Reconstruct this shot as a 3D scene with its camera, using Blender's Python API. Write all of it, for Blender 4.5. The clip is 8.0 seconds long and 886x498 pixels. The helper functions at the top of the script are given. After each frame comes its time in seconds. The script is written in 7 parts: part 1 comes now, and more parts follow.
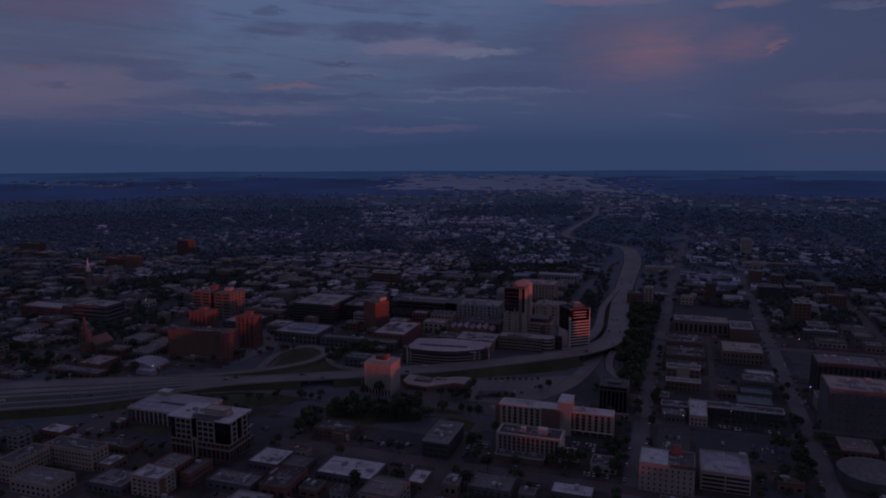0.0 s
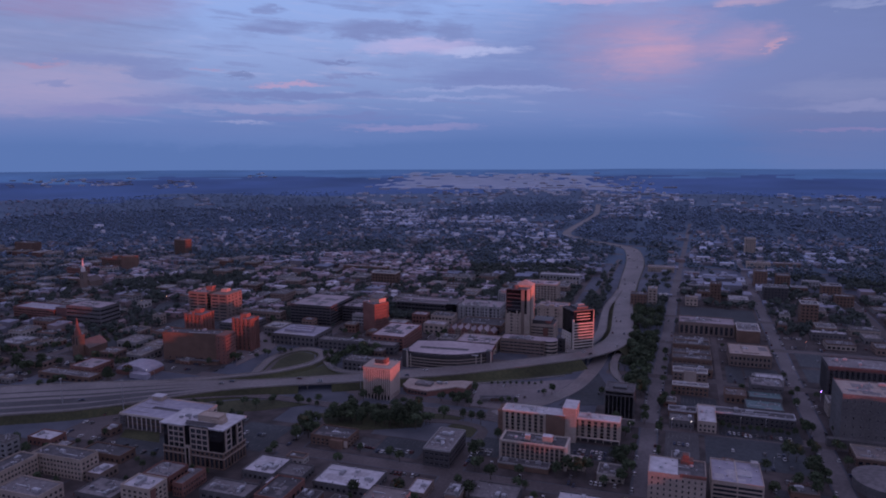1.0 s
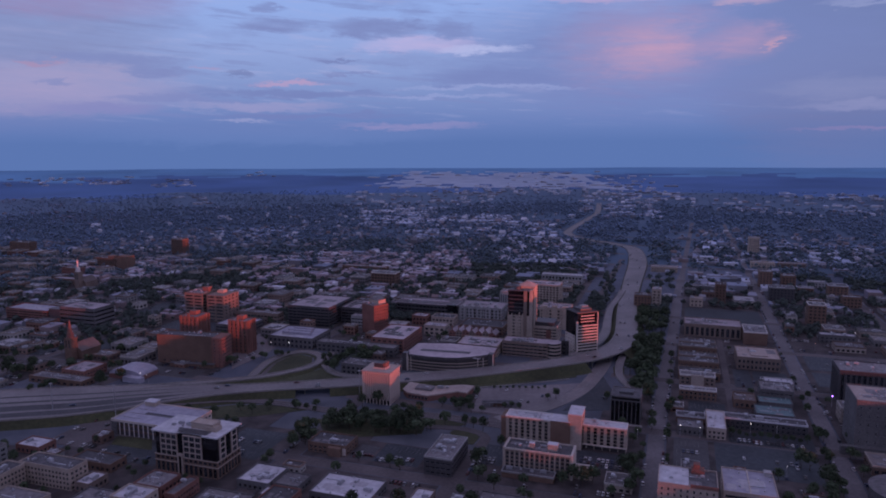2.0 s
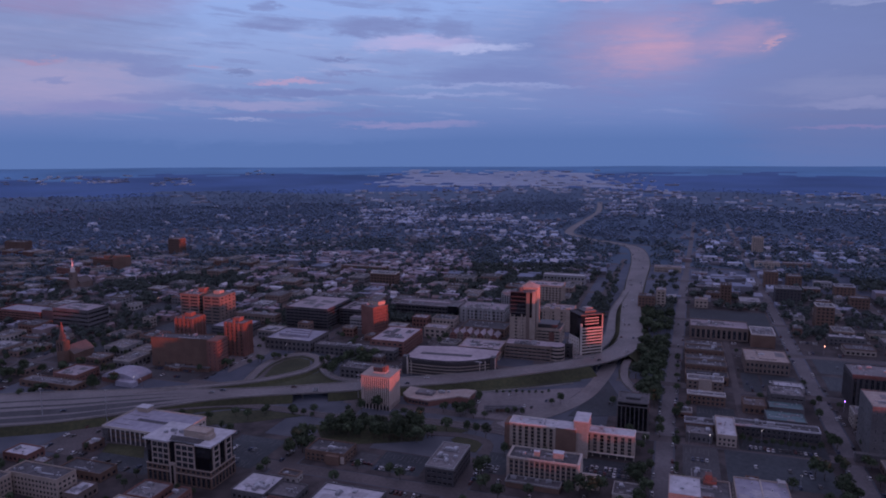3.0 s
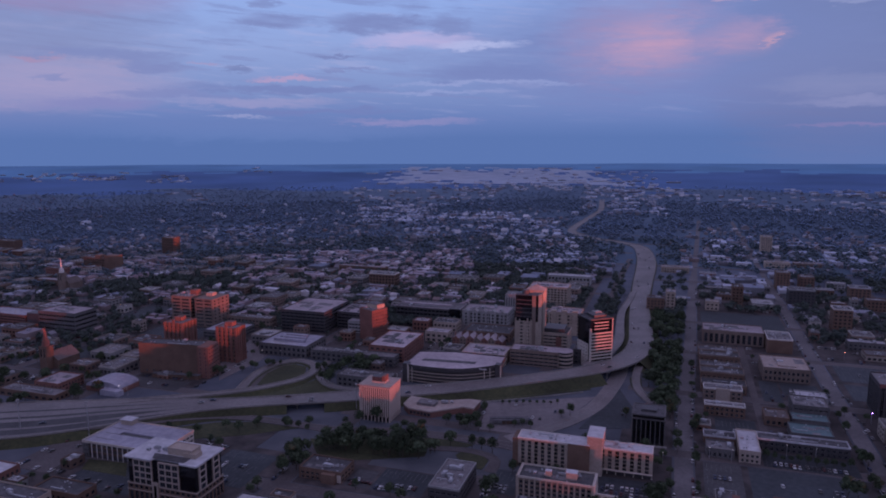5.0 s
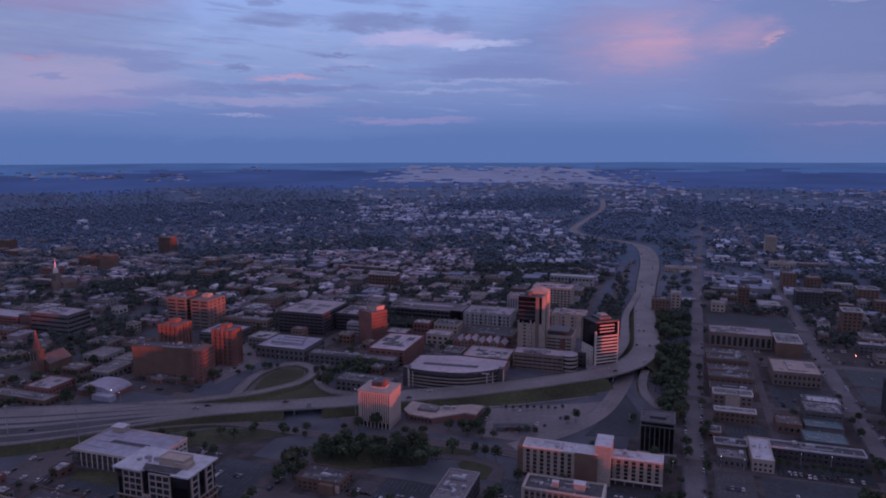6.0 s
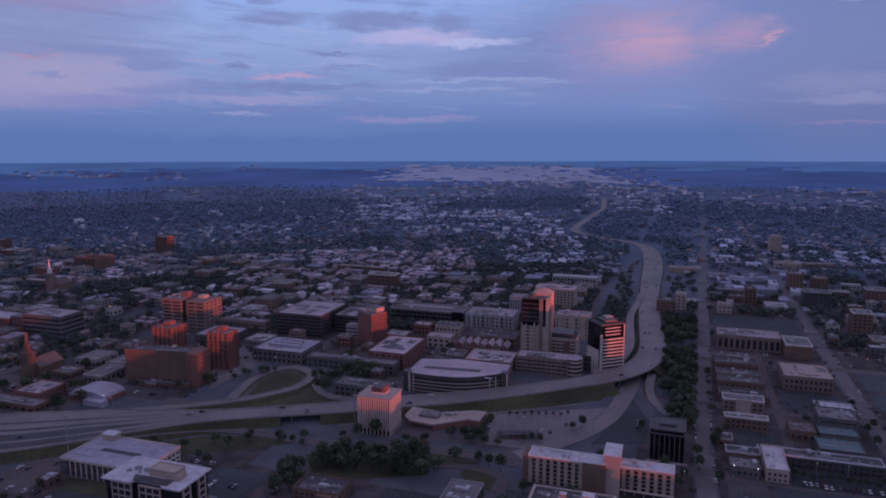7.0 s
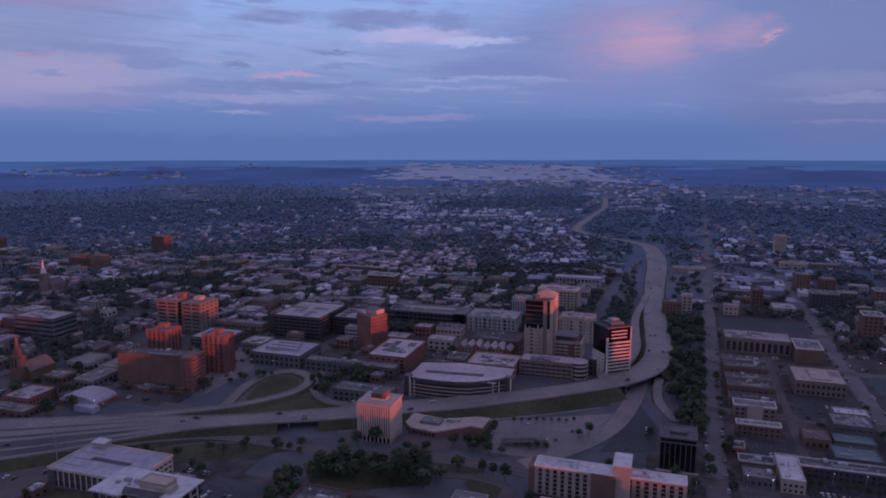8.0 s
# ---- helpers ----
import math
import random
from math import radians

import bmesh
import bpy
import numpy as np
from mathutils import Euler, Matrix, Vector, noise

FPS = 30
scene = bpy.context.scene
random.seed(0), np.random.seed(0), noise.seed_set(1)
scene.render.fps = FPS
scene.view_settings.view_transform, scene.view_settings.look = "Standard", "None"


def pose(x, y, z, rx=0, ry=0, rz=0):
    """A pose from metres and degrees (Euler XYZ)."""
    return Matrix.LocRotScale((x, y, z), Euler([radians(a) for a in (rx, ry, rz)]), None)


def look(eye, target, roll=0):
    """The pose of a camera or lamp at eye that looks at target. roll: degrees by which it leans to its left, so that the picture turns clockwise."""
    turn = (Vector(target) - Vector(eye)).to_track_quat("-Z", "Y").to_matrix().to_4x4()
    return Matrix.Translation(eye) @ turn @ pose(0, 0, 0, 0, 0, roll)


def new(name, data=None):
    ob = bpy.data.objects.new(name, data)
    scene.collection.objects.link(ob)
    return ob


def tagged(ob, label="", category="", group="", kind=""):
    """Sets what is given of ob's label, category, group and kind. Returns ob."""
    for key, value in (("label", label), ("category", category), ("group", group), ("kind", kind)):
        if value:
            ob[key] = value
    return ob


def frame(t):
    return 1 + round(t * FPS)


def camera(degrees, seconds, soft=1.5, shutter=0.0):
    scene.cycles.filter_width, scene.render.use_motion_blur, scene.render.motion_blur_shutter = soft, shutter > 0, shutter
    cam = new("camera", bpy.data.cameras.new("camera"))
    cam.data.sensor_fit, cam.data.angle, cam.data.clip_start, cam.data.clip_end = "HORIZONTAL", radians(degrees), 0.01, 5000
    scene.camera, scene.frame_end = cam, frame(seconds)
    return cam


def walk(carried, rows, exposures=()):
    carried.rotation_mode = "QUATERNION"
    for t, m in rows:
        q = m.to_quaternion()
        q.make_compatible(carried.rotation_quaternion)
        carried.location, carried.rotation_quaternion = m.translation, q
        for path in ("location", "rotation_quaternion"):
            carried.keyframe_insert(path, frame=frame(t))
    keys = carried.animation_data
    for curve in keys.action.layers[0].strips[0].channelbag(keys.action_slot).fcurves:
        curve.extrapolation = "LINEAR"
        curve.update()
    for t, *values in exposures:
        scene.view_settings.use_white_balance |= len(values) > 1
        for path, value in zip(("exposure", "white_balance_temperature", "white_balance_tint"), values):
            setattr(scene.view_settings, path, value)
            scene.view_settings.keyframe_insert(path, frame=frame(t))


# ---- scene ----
cam = camera(64.0, 8.0, soft=1.9)
PATH = [
    (0, 0.36, -7.51, 204.98, -8.341, 0.300, -4.882),
    (0.5, 0.44, 0.18, 204.79, -8.398, 0.303, -4.902),
    (1, 0.49, 7.90, 204.58, -8.455, 0.305, -4.923),
    (1.5, 0.53, 15.64, 204.36, -8.512, 0.305, -4.944),
    (3, 0.51, 39.07, 203.57, -8.678, 0.296, -5.010),
    (3.5, 0.47, 46.94, 203.27, -8.733, 0.291, -5.032),
    (4, 0.40, 54.83, 202.96, -8.786, 0.283, -5.055),
    (4.5, 0.31, 62.76, 202.62, -8.840, 0.275, -5.078),
    (6, -0.07, 86.72, 201.52, -8.996, 0.240, -5.150),
    (6.5, -0.24, 94.76, 201.11, -9.048, 0.226, -5.175),
    (7, -0.43, 102.83, 200.69, -9.098, 0.210, -5.200),
    (7.5, -0.63, 110.94, 200.25, -9.148, 0.192, -5.225),
    (8, -0.86, 119.07, 199.79, -9.198, 0.174, -5.251),
]
walk(cam, [(t, pose(x, y, z, 90 + tilt, 0, turn) @ pose(0, 0, 0, 0, 0, -lean)) for t, x, y, z, tilt, lean, turn in PATH],
     exposures=[(0.0, -1.65), (0.2, -1.22), (0.4, -0.76), (0.6, -0.36), (0.8, 0.0), (1.0, 0.13), (8.0, 0.13)])


# ---- world, sun and exposure ----
PHI = 23.5
UX, UY = math.sin(radians(PHI)), math.cos(radians(PHI))


def place(a, b, z=0.0, turn=0.0):
    """The pose at grid place a (across), b (along the avenues)."""
    return pose(a * UY + b * UX, -a * UX + b * UY, z, 0, 0, turn - PHI)


def grid(x, y):
    """Grid place of a world point."""
    return x * UY - y * UX, x * UX + y * UY


def sky_world():
    w = bpy.data.worlds.new("dusk_sky")
    scene.world = w
    w.use_nodes = True
    nt = w.node_tree
    nt.nodes.clear()
    N, L = nt.nodes.new, nt.links.new

    def math_node(op, a, b=None, c=None):
        n = N("ShaderNodeMath")
        n.operation = op
        for i, v in enumerate((a, b, c)):
            if v is None:
                continue
            if isinstance(v, (int, float)):
                n.inputs[i].default_value = v
            else:
                L(v, n.inputs[i])
        return n.outputs[0]

    def mix(fac, a, b):
        n = N("ShaderNodeMix")
        n.data_type = "RGBA"
        for i, v in ((0, fac), (6, a), (7, b)):
            if isinstance(v, (int, float)):
                n.inputs[i].default_value = v
            elif isinstance(v, tuple):
                n.inputs[i].default_value = (*v, 1)
            else:
                L(v, n.inputs[i])
        return n.outputs[2]

    tc = N("ShaderNodeTexCoord")
    sep = N("ShaderNodeSeparateXYZ")
    L(tc.outputs["Generated"], sep.inputs[0])
    x, y, z = sep.outputs
    az = math_node("ARCTAN2", x, y)
    hor = math_node("SQRT", math_node("ADD", math_node("MULTIPLY", x, x), math_node("MULTIPLY", y, y)))
    el = math_node("ARCTAN2", z, hor)
    # stretched noises for the drift of the clouds
    comb = N("ShaderNodeCombineXYZ")
    L(az, comb.inputs[0])
    L(math_node("MULTIPLY", el, 4.0), comb.inputs[1])

    def noise_tex(scale, detail, rough, seed):
        n = N("ShaderNodeTexNoise")
        n.noise_dimensions = "4D"
        n.inputs["Scale"].default_value = scale
        n.inputs["Detail"].default_value = detail
        n.inputs["Roughness"].default_value = rough
        n.inputs["W"].default_value = seed
        L(comb.outputs[0], n.inputs["Vector"])
        return n.outputs["Fac"]

    warp1 = math_node("SUBTRACT", noise_tex(9, 4, 0.55, 1.0), 0.5)
    warp2 = math_node("SUBTRACT", noise_tex(22, 5, 0.6, 4.0), 0.5)
    streak = noise_tex(6.5, 6, 0.6, 7.3)
    fine = noise_tex(30, 5, 0.6, 2.7)
    comb2 = N("ShaderNodeCombineXYZ")
    L(az, comb2.inputs[0])
    L(math_node("ADD", math_node("MULTIPLY", el, 11.0), math_node("MULTIPLY", az, 0.7)), comb2.inputs[1])
    thin = N("ShaderNodeTexNoise")
    thin.inputs["Scale"].default_value, thin.inputs["Detail"].default_value, thin.inputs["Roughness"].default_value = 8.0, 6, 0.62
    L(comb2.outputs[0], thin.inputs["Vector"])
    thin = thin.outputs["Fac"]
    warp3 = math_node("SUBTRACT", noise_tex(70, 4, 0.6, 9.0), 0.5)
    elw = math_node("ADD", el, math_node("ADD", math_node("MULTIPLY", warp1, 0.022), math_node("ADD", math_node("MULTIPLY", warp2, 0.022), math_node("MULTIPLY", warp3, 0.010))))
    azw = math_node("ADD", az, math_node("ADD", math_node("MULTIPLY", warp1, 0.06), math_node("ADD", math_node("MULTIPLY", warp2, 0.07), math_node("MULTIPLY", warp3, 0.04))))

    # clear sky: deep blue haze at the rim, paler lavender above
    ramp = N("ShaderNodeValToRGB")
    L(math_node("DIVIDE", el, 1.2), ramp.inputs[0])
    stops = SKY_STOPS
    cr = ramp.color_ramp
    cr.elements[0].position, cr.elements[0].color = stops[0][0], (*stops[0][1], 1)
    cr.elements[1].position, cr.elements[1].color = stops[-1][0], (*stops[-1][1], 1)
    for p, c in stops[1:-1]:
        e = cr.elements.new(p)
        e.color = (*c, 1)
    col = ramp.outputs[0]

    # soft general streaks
    def smooth(v, lo, hi):
        n = N("ShaderNodeMapRange")
        n.interpolation_type = "SMOOTHSTEP"
        n.inputs[1].default_value, n.inputs[2].default_value = lo, hi
        L(v, n.inputs[0])
        return n.outputs[0]

    up = smooth(el, 0.03, 0.13)
    col = mix(math_node("MULTIPLY", math_node("MULTIPLY", smooth(streak, 0.50, 0.68), up), 0.45), col, CLOUD_DARK)
    col = mix(math_node("MULTIPLY", math_node("MULTIPLY", smooth(streak, 0.46, 0.30), up), 0.40), col, CLOUD_PALE)

    wisps = math_node("MULTIPLY", smooth(el, 0.015, 0.05), smooth(el, 0.30, 0.16))
    col = mix(math_node("MULTIPLY", math_node("MULTIPLY", smooth(thin, 0.52, 0.66), wisps), 0.55), col, CLOUD_DARK)
    col = mix(math_node("MULTIPLY", math_node("MULTIPLY", smooth(thin, 0.46, 0.34), wisps), 0.30), col, CLOUD_PALE)

    def cloud(col, a0, e0, ra, re, colour, strength, soft=0.9, grain=0.0):
        """One bank of cloud round azimuth a0 and height e0 (degrees), half as wide as ra and half as high as re."""
        da = math_node("DIVIDE", math_node("SUBTRACT", azw, radians(a0)), radians(ra))
        de = math_node("DIVIDE", math_node("SUBTRACT", elw, radians(e0)), radians(re))
        r2 = math_node("ADD", math_node("MULTIPLY", da, da), math_node("MULTIPLY", de, de))
        m = smooth(r2, 1.0 + soft * 0.4, 1.0 - soft * 1.2)
        if grain:
            ripple = math_node("ADD", math_node("MULTIPLY", fine, 0.7), math_node("MULTIPLY", thin, 1.3))
            m = math_node("MULTIPLY", m, math_node("MAXIMUM", math_node("ADD", 1 - 3 * grain, math_node("MULTIPLY", ripple, 3 * grain)), 0.0))
        return mix(math_node("MINIMUM", math_node("MULTIPLY", m, strength), 1.0), col, colour)

    for c in CLOUDS:
        col = cloud(col, *c)

    sky = N("ShaderNodeTexSky")
    sky.sky_type, sky.sun_disc = "NISHITA", False
    sky.sun_elevation, sky.sun_rotation = radians(SUN_EL), radians(SUN_AZ)
    add = N("ShaderNodeMix")
    add.data_type, add.blend_type = "RGBA", "ADD"
    add.inputs[0].default_value = 0.03
    L(col, add.inputs[6])
    L(sky.outputs[0], add.inputs[7])
    bg = N("ShaderNodeBackground")
    bg.inputs["Strength"].default_value = SKY_STRENGTH
    L(add.outputs[2], bg.inputs["Color"])
    out = N("ShaderNodeOutputWorld")
    L(bg.outputs[0], out.inputs[0])


# azimuth of the sun, clockwise from the y axis; it stands low behind the camera's right shoulder
SUN_AZ, SUN_EL, SUN_STRENGTH, SKY_STRENGTH = 140.0, 0.35, 4.1, 1.0
SKY_STOPS = [(0.0, (0.094, 0.166, 0.40)), (0.025, (0.118, 0.20, 0.46)), (0.055, (0.163, 0.25, 0.53)), (0.10, (0.228, 0.32, 0.63)), (0.15, (0.24, 0.355, 0.71)), (0.30, (0.25, 0.262, 0.51)), (1.0, (0.30, 0.25, 0.43))]
CLOUD_DARK, CLOUD_PALE, CLOUD_BLUE = (0.165, 0.215, 0.475), (0.36, 0.38, 0.65), (0.145, 0.20, 0.465)
CLOUDS = [
    # azimuth, height, half width, half height, colour, strength, softness, grain
    (132, 4, 55, 12, (0.33, 0.20, 0.28), 0.8, 0.95, 0.1),
    # broad dark tints over both sides of the sky, put in for lens falloff
    (-25, 8, 11, 7, (0.165, 0.195, 0.41), 0.7, 0.95, 0.2),
    (35, 7, 12, 9, (0.108, 0.145, 0.335), 0.92, 0.95, 0.2),
    (-160, 4, 45, 14, (0.26, 0.18, 0.27), 0.7, 0.95, 0.1),
    (-24, 3.9, 10, 2.0, (0.36, 0.32, 0.545), 0.6, 0.95, 0.3),
    (-22, 10.2, 9, 1.7, (0.25, 0.20, 0.42), 0.7, 0.95, 0.4),
    (-13, 11.5, 6, 0.9, (0.38, 0.30, 0.56), 0.6, 0.9, 0.4),
    (-8, 0.6, 14, 0.9, (0.125, 0.20, 0.455), 0.7, 0.95, 0.2),
    (22.5, 6.6, 19, 5.2, CLOUD_BLUE, 0.95, 0.9, 0.25),
    (9.5, 5.0, 6.5, 0.95, CLOUD_BLUE, 0.85, 0.8, 0.3),
    (3.2, 7.5, 5.0, 0.75, (0.45, 0.39, 0.66), 0.7, 0.95, 0.4),
    (-0.3, 8.7, 4.4, 0.8, CLOUD_DARK, 0.95, 0.75, 0.3),
    (5.8, 8.7, 2.0, 0.9, CLOUD_DARK, 0.75, 0.8, 0.3),
    (8.0, 7.1, 3.6, 0.3, (0.41, 0.45, 0.74), 0.8, 1.1, 0.3),
    (-7.5, 8.8, 3.0, 0.6, CLOUD_DARK, 0.8, 0.8, 0.4),
    (-8.3, 10.0, 1.2, 0.35, CLOUD_DARK, 0.75, 0.8, 0.3),
    (-3.2, 6.3, 1.7, 0.17, (0.15, 0.20, 0.45), 0.9, 0.7, 0.2),
    (-2.2, 5.3, 2.6, 0.16, CLOUD_DARK, 0.8, 0.8, 0.2),
    (-10.3, 5.3, 1.1, 0.42, (0.135, 0.19, 0.43), 0.95, 0.7, 0.2),
    (-19.3, 5.9, 5.2, 0.55, CLOUD_DARK, 0.85, 0.8, 0.4),
    (-16.6, 5.2, 2.6, 0.45, CLOUD_DARK, 0.85, 0.8, 0.4),
    (-24.2, 5.5, 1.5, 0.28, (0.33, 0.22, 0.40), 0.7, 0.85, 0.3),
    (-12.6, 5.7, 1.4, 0.15, (0.33, 0.25, 0.46), 0.6, 0.85, 0.2),
    (-23.2, 4.2, 1.4, 0.25, CLOUD_DARK, 0.7, 0.85, 0.2),
    (-6.6, 4.55, 3.0, 0.15, (0.42, 0.29, 0.50), 0.7, 0.9, 0.3),
    (-6.5, 3.75, 10, 0.36, (0.14, 0.20, 0.46), 0.95, 0.8, 0.25),
    (-16, 3.3, 4.5, 0.35, CLOUD_DARK, 0.8, 0.85, 0.3),
    (-20.5, 2.5, 4.2, 0.45, (0.19, 0.22, 0.48), 0.85, 0.85, 0.3),
    (-9.5, 2.8, 7.0, 0.35, (0.29, 0.295, 0.54), 0.6, 0.9, 0.3),
    (-5.5, 2.05, 8.5, 0.32, (0.135, 0.195, 0.45), 0.95, 0.85, 0.25),
    (-10.8, 1.65, 2.6, 0.14, (0.29, 0.32, 0.57), 0.7, 0.9, 0.3),
    (2.4, 1.3, 6.0, 0.28, (0.245, 0.245, 0.49), 0.75, 0.95, 0.3),
    (9, 4.3, 8.0, 0.2, (0.27, 0.33, 0.62), 0.7, 0.9, 0.3),
    (4, 3.6, 6.0, 0.16, (0.26, 0.32, 0.61), 0.6, 0.9, 0.3),
    (20.3, 7.3, 6.6, 3.2, (0.42, 0.28, 0.47), 0.65, 2.0, 0.5),
    (21.2, 6.9, 3.4, 1.9, (0.56, 0.31, 0.45), 0.66, 2.0, 0.5),
    (27.6, 7.1, 2.6, 1.3, (0.54, 0.30, 0.45), 0.68, 2.0, 0.5),
    (27.8, 10.0, 2.6, 0.5, (0.52, 0.35, 0.50), 0.55, 0.95, 0.5),
    (29.2, 6.7, 0.42, 0.42, (0.80, 0.38, 0.42), 0.7, 1.6, 0.0),
    (18.5, 10.9, 6.5, 0.6, (0.46, 0.33, 0.55), 0.7, 0.9, 0.4),
    (34, 3.5, 5.0, 1.0, (0.235, 0.27, 0.50), 0.6, 0.9, 0.5),
    (35, 2.3, 4.5, 0.4, (0.30, 0.32, 0.56), 0.6, 0.9, 0.4),
    (35.5, 0.8, 5.0, 0.22, (0.25, 0.20, 0.42), 0.7, 0.9, 0.3),
    (35, 9.3, 3.0, 0.22, (0.32, 0.36, 0.62), 0.6, 0.9, 0.3),
    # a further dark tint to dim the sky's right side
    (34, 5, 8, 9, (0.15, 0.19, 0.41), 0.4, 0.95, 0.2),
]
# unseen blocks added to keep the low sun off the streets: reach across its rays, from and to, and height
SHADE_BLOCKS = [(30, 110, 45.1), (110, 180, 41.1), (180, 221, 36.7), (221.5, 226, 36.7), (226.5, 236, 8.5), (236, 246, 13.2), (246, 264, 4.7), (264, 279, 15.6), (279, 290, 22.5), (290.5, 300, 28.5), (300, 313, 33), (313.5, 325, 18), (325.5, 341, 36), (341.5, 345, 5.1), (345.5, 351, 7.5), (351.5, 361, 10), (361.5, 366, 11.5), (366.5, 370, 17), (370.5, 380.5, 20), (381, 391, 19), (391.5, 412, 13.5), (412.5, 428, 15.5), (428.5, 452, 27), (452.5, 466, 33), (466.5, 479, 12), (479.5, 508, 8), (508, 557, 36), (557, 602, 20.6), (602, 700, 27.6), (700, 790, 33.6), (790, 905, 35.6)]
sky_world()
sun = new("sun", bpy.data.lights.new("sun", "SUN"))
sun.data.energy, sun.data.angle, sun.data.color = SUN_STRENGTH, radians(0.6), (1.0, 0.165, 0.125)
sun.matrix_world = look((0, 0, 0), (-math.sin(radians(SUN_AZ)), -math.cos(radians(SUN_AZ)), -math.tan(radians(SUN_EL))))


# ---- materials ----
def surface(name, c1, c2, scale=1.0, rough=0.8, bump=0.0, metal=0.0, wide=0.0, vary=0.0, island=0.0, spec=0.4, coord="Object", haze_sheen=0.0):
    """c1 to c2 by a fine noise of that many cells a metre; wide: share of a slow second noise; vary, island: spread in value
    from object to object or from piece to piece."""
    m = bpy.data.materials.new(name)
    m.use_nodes = True
    nt = m.node_tree
    N, L = nt.nodes.new, nt.links.new
    p = nt.nodes["Principled BSDF"]
    tc = N("ShaderNodeTexCoord")
    n1 = N("ShaderNodeTexNoise")
    n1.inputs["Scale"].default_value, n1.inputs["Detail"].default_value = scale, 6
    L(tc.outputs[coord], n1.inputs["Vector"])
    r = N("ShaderNodeMapRange")
    r.inputs[1].default_value, r.inputs[2].default_value = 0.34, 0.66
    L(n1.outputs["Fac"], r.inputs[0])
    mx = N("ShaderNodeMix")
    mx.data_type = "RGBA"
    mx.inputs[6].default_value, mx.inputs[7].default_value = (*c1, 1), (*c2, 1)
    L(r.outputs[0], mx.inputs[0])
    col = mx.outputs[2]
    hsv = N("ShaderNodeHueSaturation")
    L(col, hsv.inputs["Color"])
    value = None
    if wide:
        n2 = N("ShaderNodeTexNoise")
        n2.inputs["Scale"].default_value, n2.inputs["Detail"].default_value = scale * 0.07, 4
        L(tc.outputs[coord], n2.inputs["Vector"])
        r2 = N("ShaderNodeMapRange")
        r2.inputs[1].default_value, r2.inputs[2].default_value, r2.inputs[3].default_value, r2.inputs[4].default_value = 0.3, 0.7, 1 - wide, 1 + wide
        L(n2.outputs["Fac"], r2.inputs[0])
        value = r2.outputs[0]
    for amount, kind, socket in ((vary, "ShaderNodeObjectInfo", "Random"), (island, "ShaderNodeNewGeometry", "Random Per Island")):
        if amount:
            o = N(kind)
            r3 = N("ShaderNodeMapRange")
            r3.inputs[3].default_value, r3.inputs[4].default_value = 1 - amount, 1 + amount
            L(o.outputs[socket], r3.inputs[0])
            if value is None:
                value = r3.outputs[0]
            else:
                mu = N("ShaderNodeMath")
                mu.operation = "MULTIPLY"
                L(value, mu.inputs[0])
                L(r3.outputs[0], mu.inputs[1])
                value = mu.outputs[0]
    if value is not None:
        L(value, hsv.inputs["Value"])
    L(hsv.outputs[0], p.inputs["Base Color"])
    p.inputs["Roughness"].default_value, p.inputs["Metallic"].default_value = rough, metal
    p.inputs["Specular IOR Level"].default_value = spec
    # blue sheen at grazing angles, standing in for haze
    p.inputs["Sheen Weight"].default_value, p.inputs["Sheen Roughness"].default_value = haze_sheen, 0.45
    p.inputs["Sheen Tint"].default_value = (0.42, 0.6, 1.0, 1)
    if bump:
        b = N("ShaderNodeBump")
        b.inputs["Strength"].default_value, b.inputs["Distance"].default_value = bump, 0.05
        L(n1.outputs["Fac"], b.inputs["Height"])
        L(b.outputs[0], p.inputs["Normal"])
    return m


def palette(name, colours, scale, rough, source, wide=0.15, haze_sheen=0.0):
    """One of several paints, picked at random for each object or each loose piece, with grain over it."""
    m = surface(name, (0.78, 0.78, 0.78), (1.0, 1.0, 1.0), scale, rough, wide=wide, haze_sheen=haze_sheen)
    nt = m.node_tree
    N, L = nt.nodes.new, nt.links.new
    o = N("ShaderNodeObjectInfo" if source == "object" else "ShaderNodeNewGeometry")
    ramp = N("ShaderNodeValToRGB")
    ramp.color_ramp.interpolation = "CONSTANT"
    cr = ramp.color_ramp
    cr.elements[0].color = (*colours[0], 1)
    cr.elements[1].position, cr.elements[1].color = 1 / len(colours), (*colours[1], 1)
    for i, c in enumerate(colours[2:], 2):
        e = cr.elements.new(i / len(colours))
        e.color = (*c, 1)
    L(o.outputs["Random" if source == "object" else "Random Per Island"], ramp.inputs[0])
    mu = N("ShaderNodeMix")
    mu.data_type, mu.blend_type = "RGBA", "MULTIPLY"
    mu.inputs[0].default_value = 1.0
    p = nt.nodes["Principled BSDF"]
    grain = p.inputs["Base Color"].links[0].from_socket
    L(ramp.outputs[0], mu.inputs[6])
    L(grain, mu.inputs[7])
    L(mu.outputs[2], p.inputs["Base Color"])
    return m


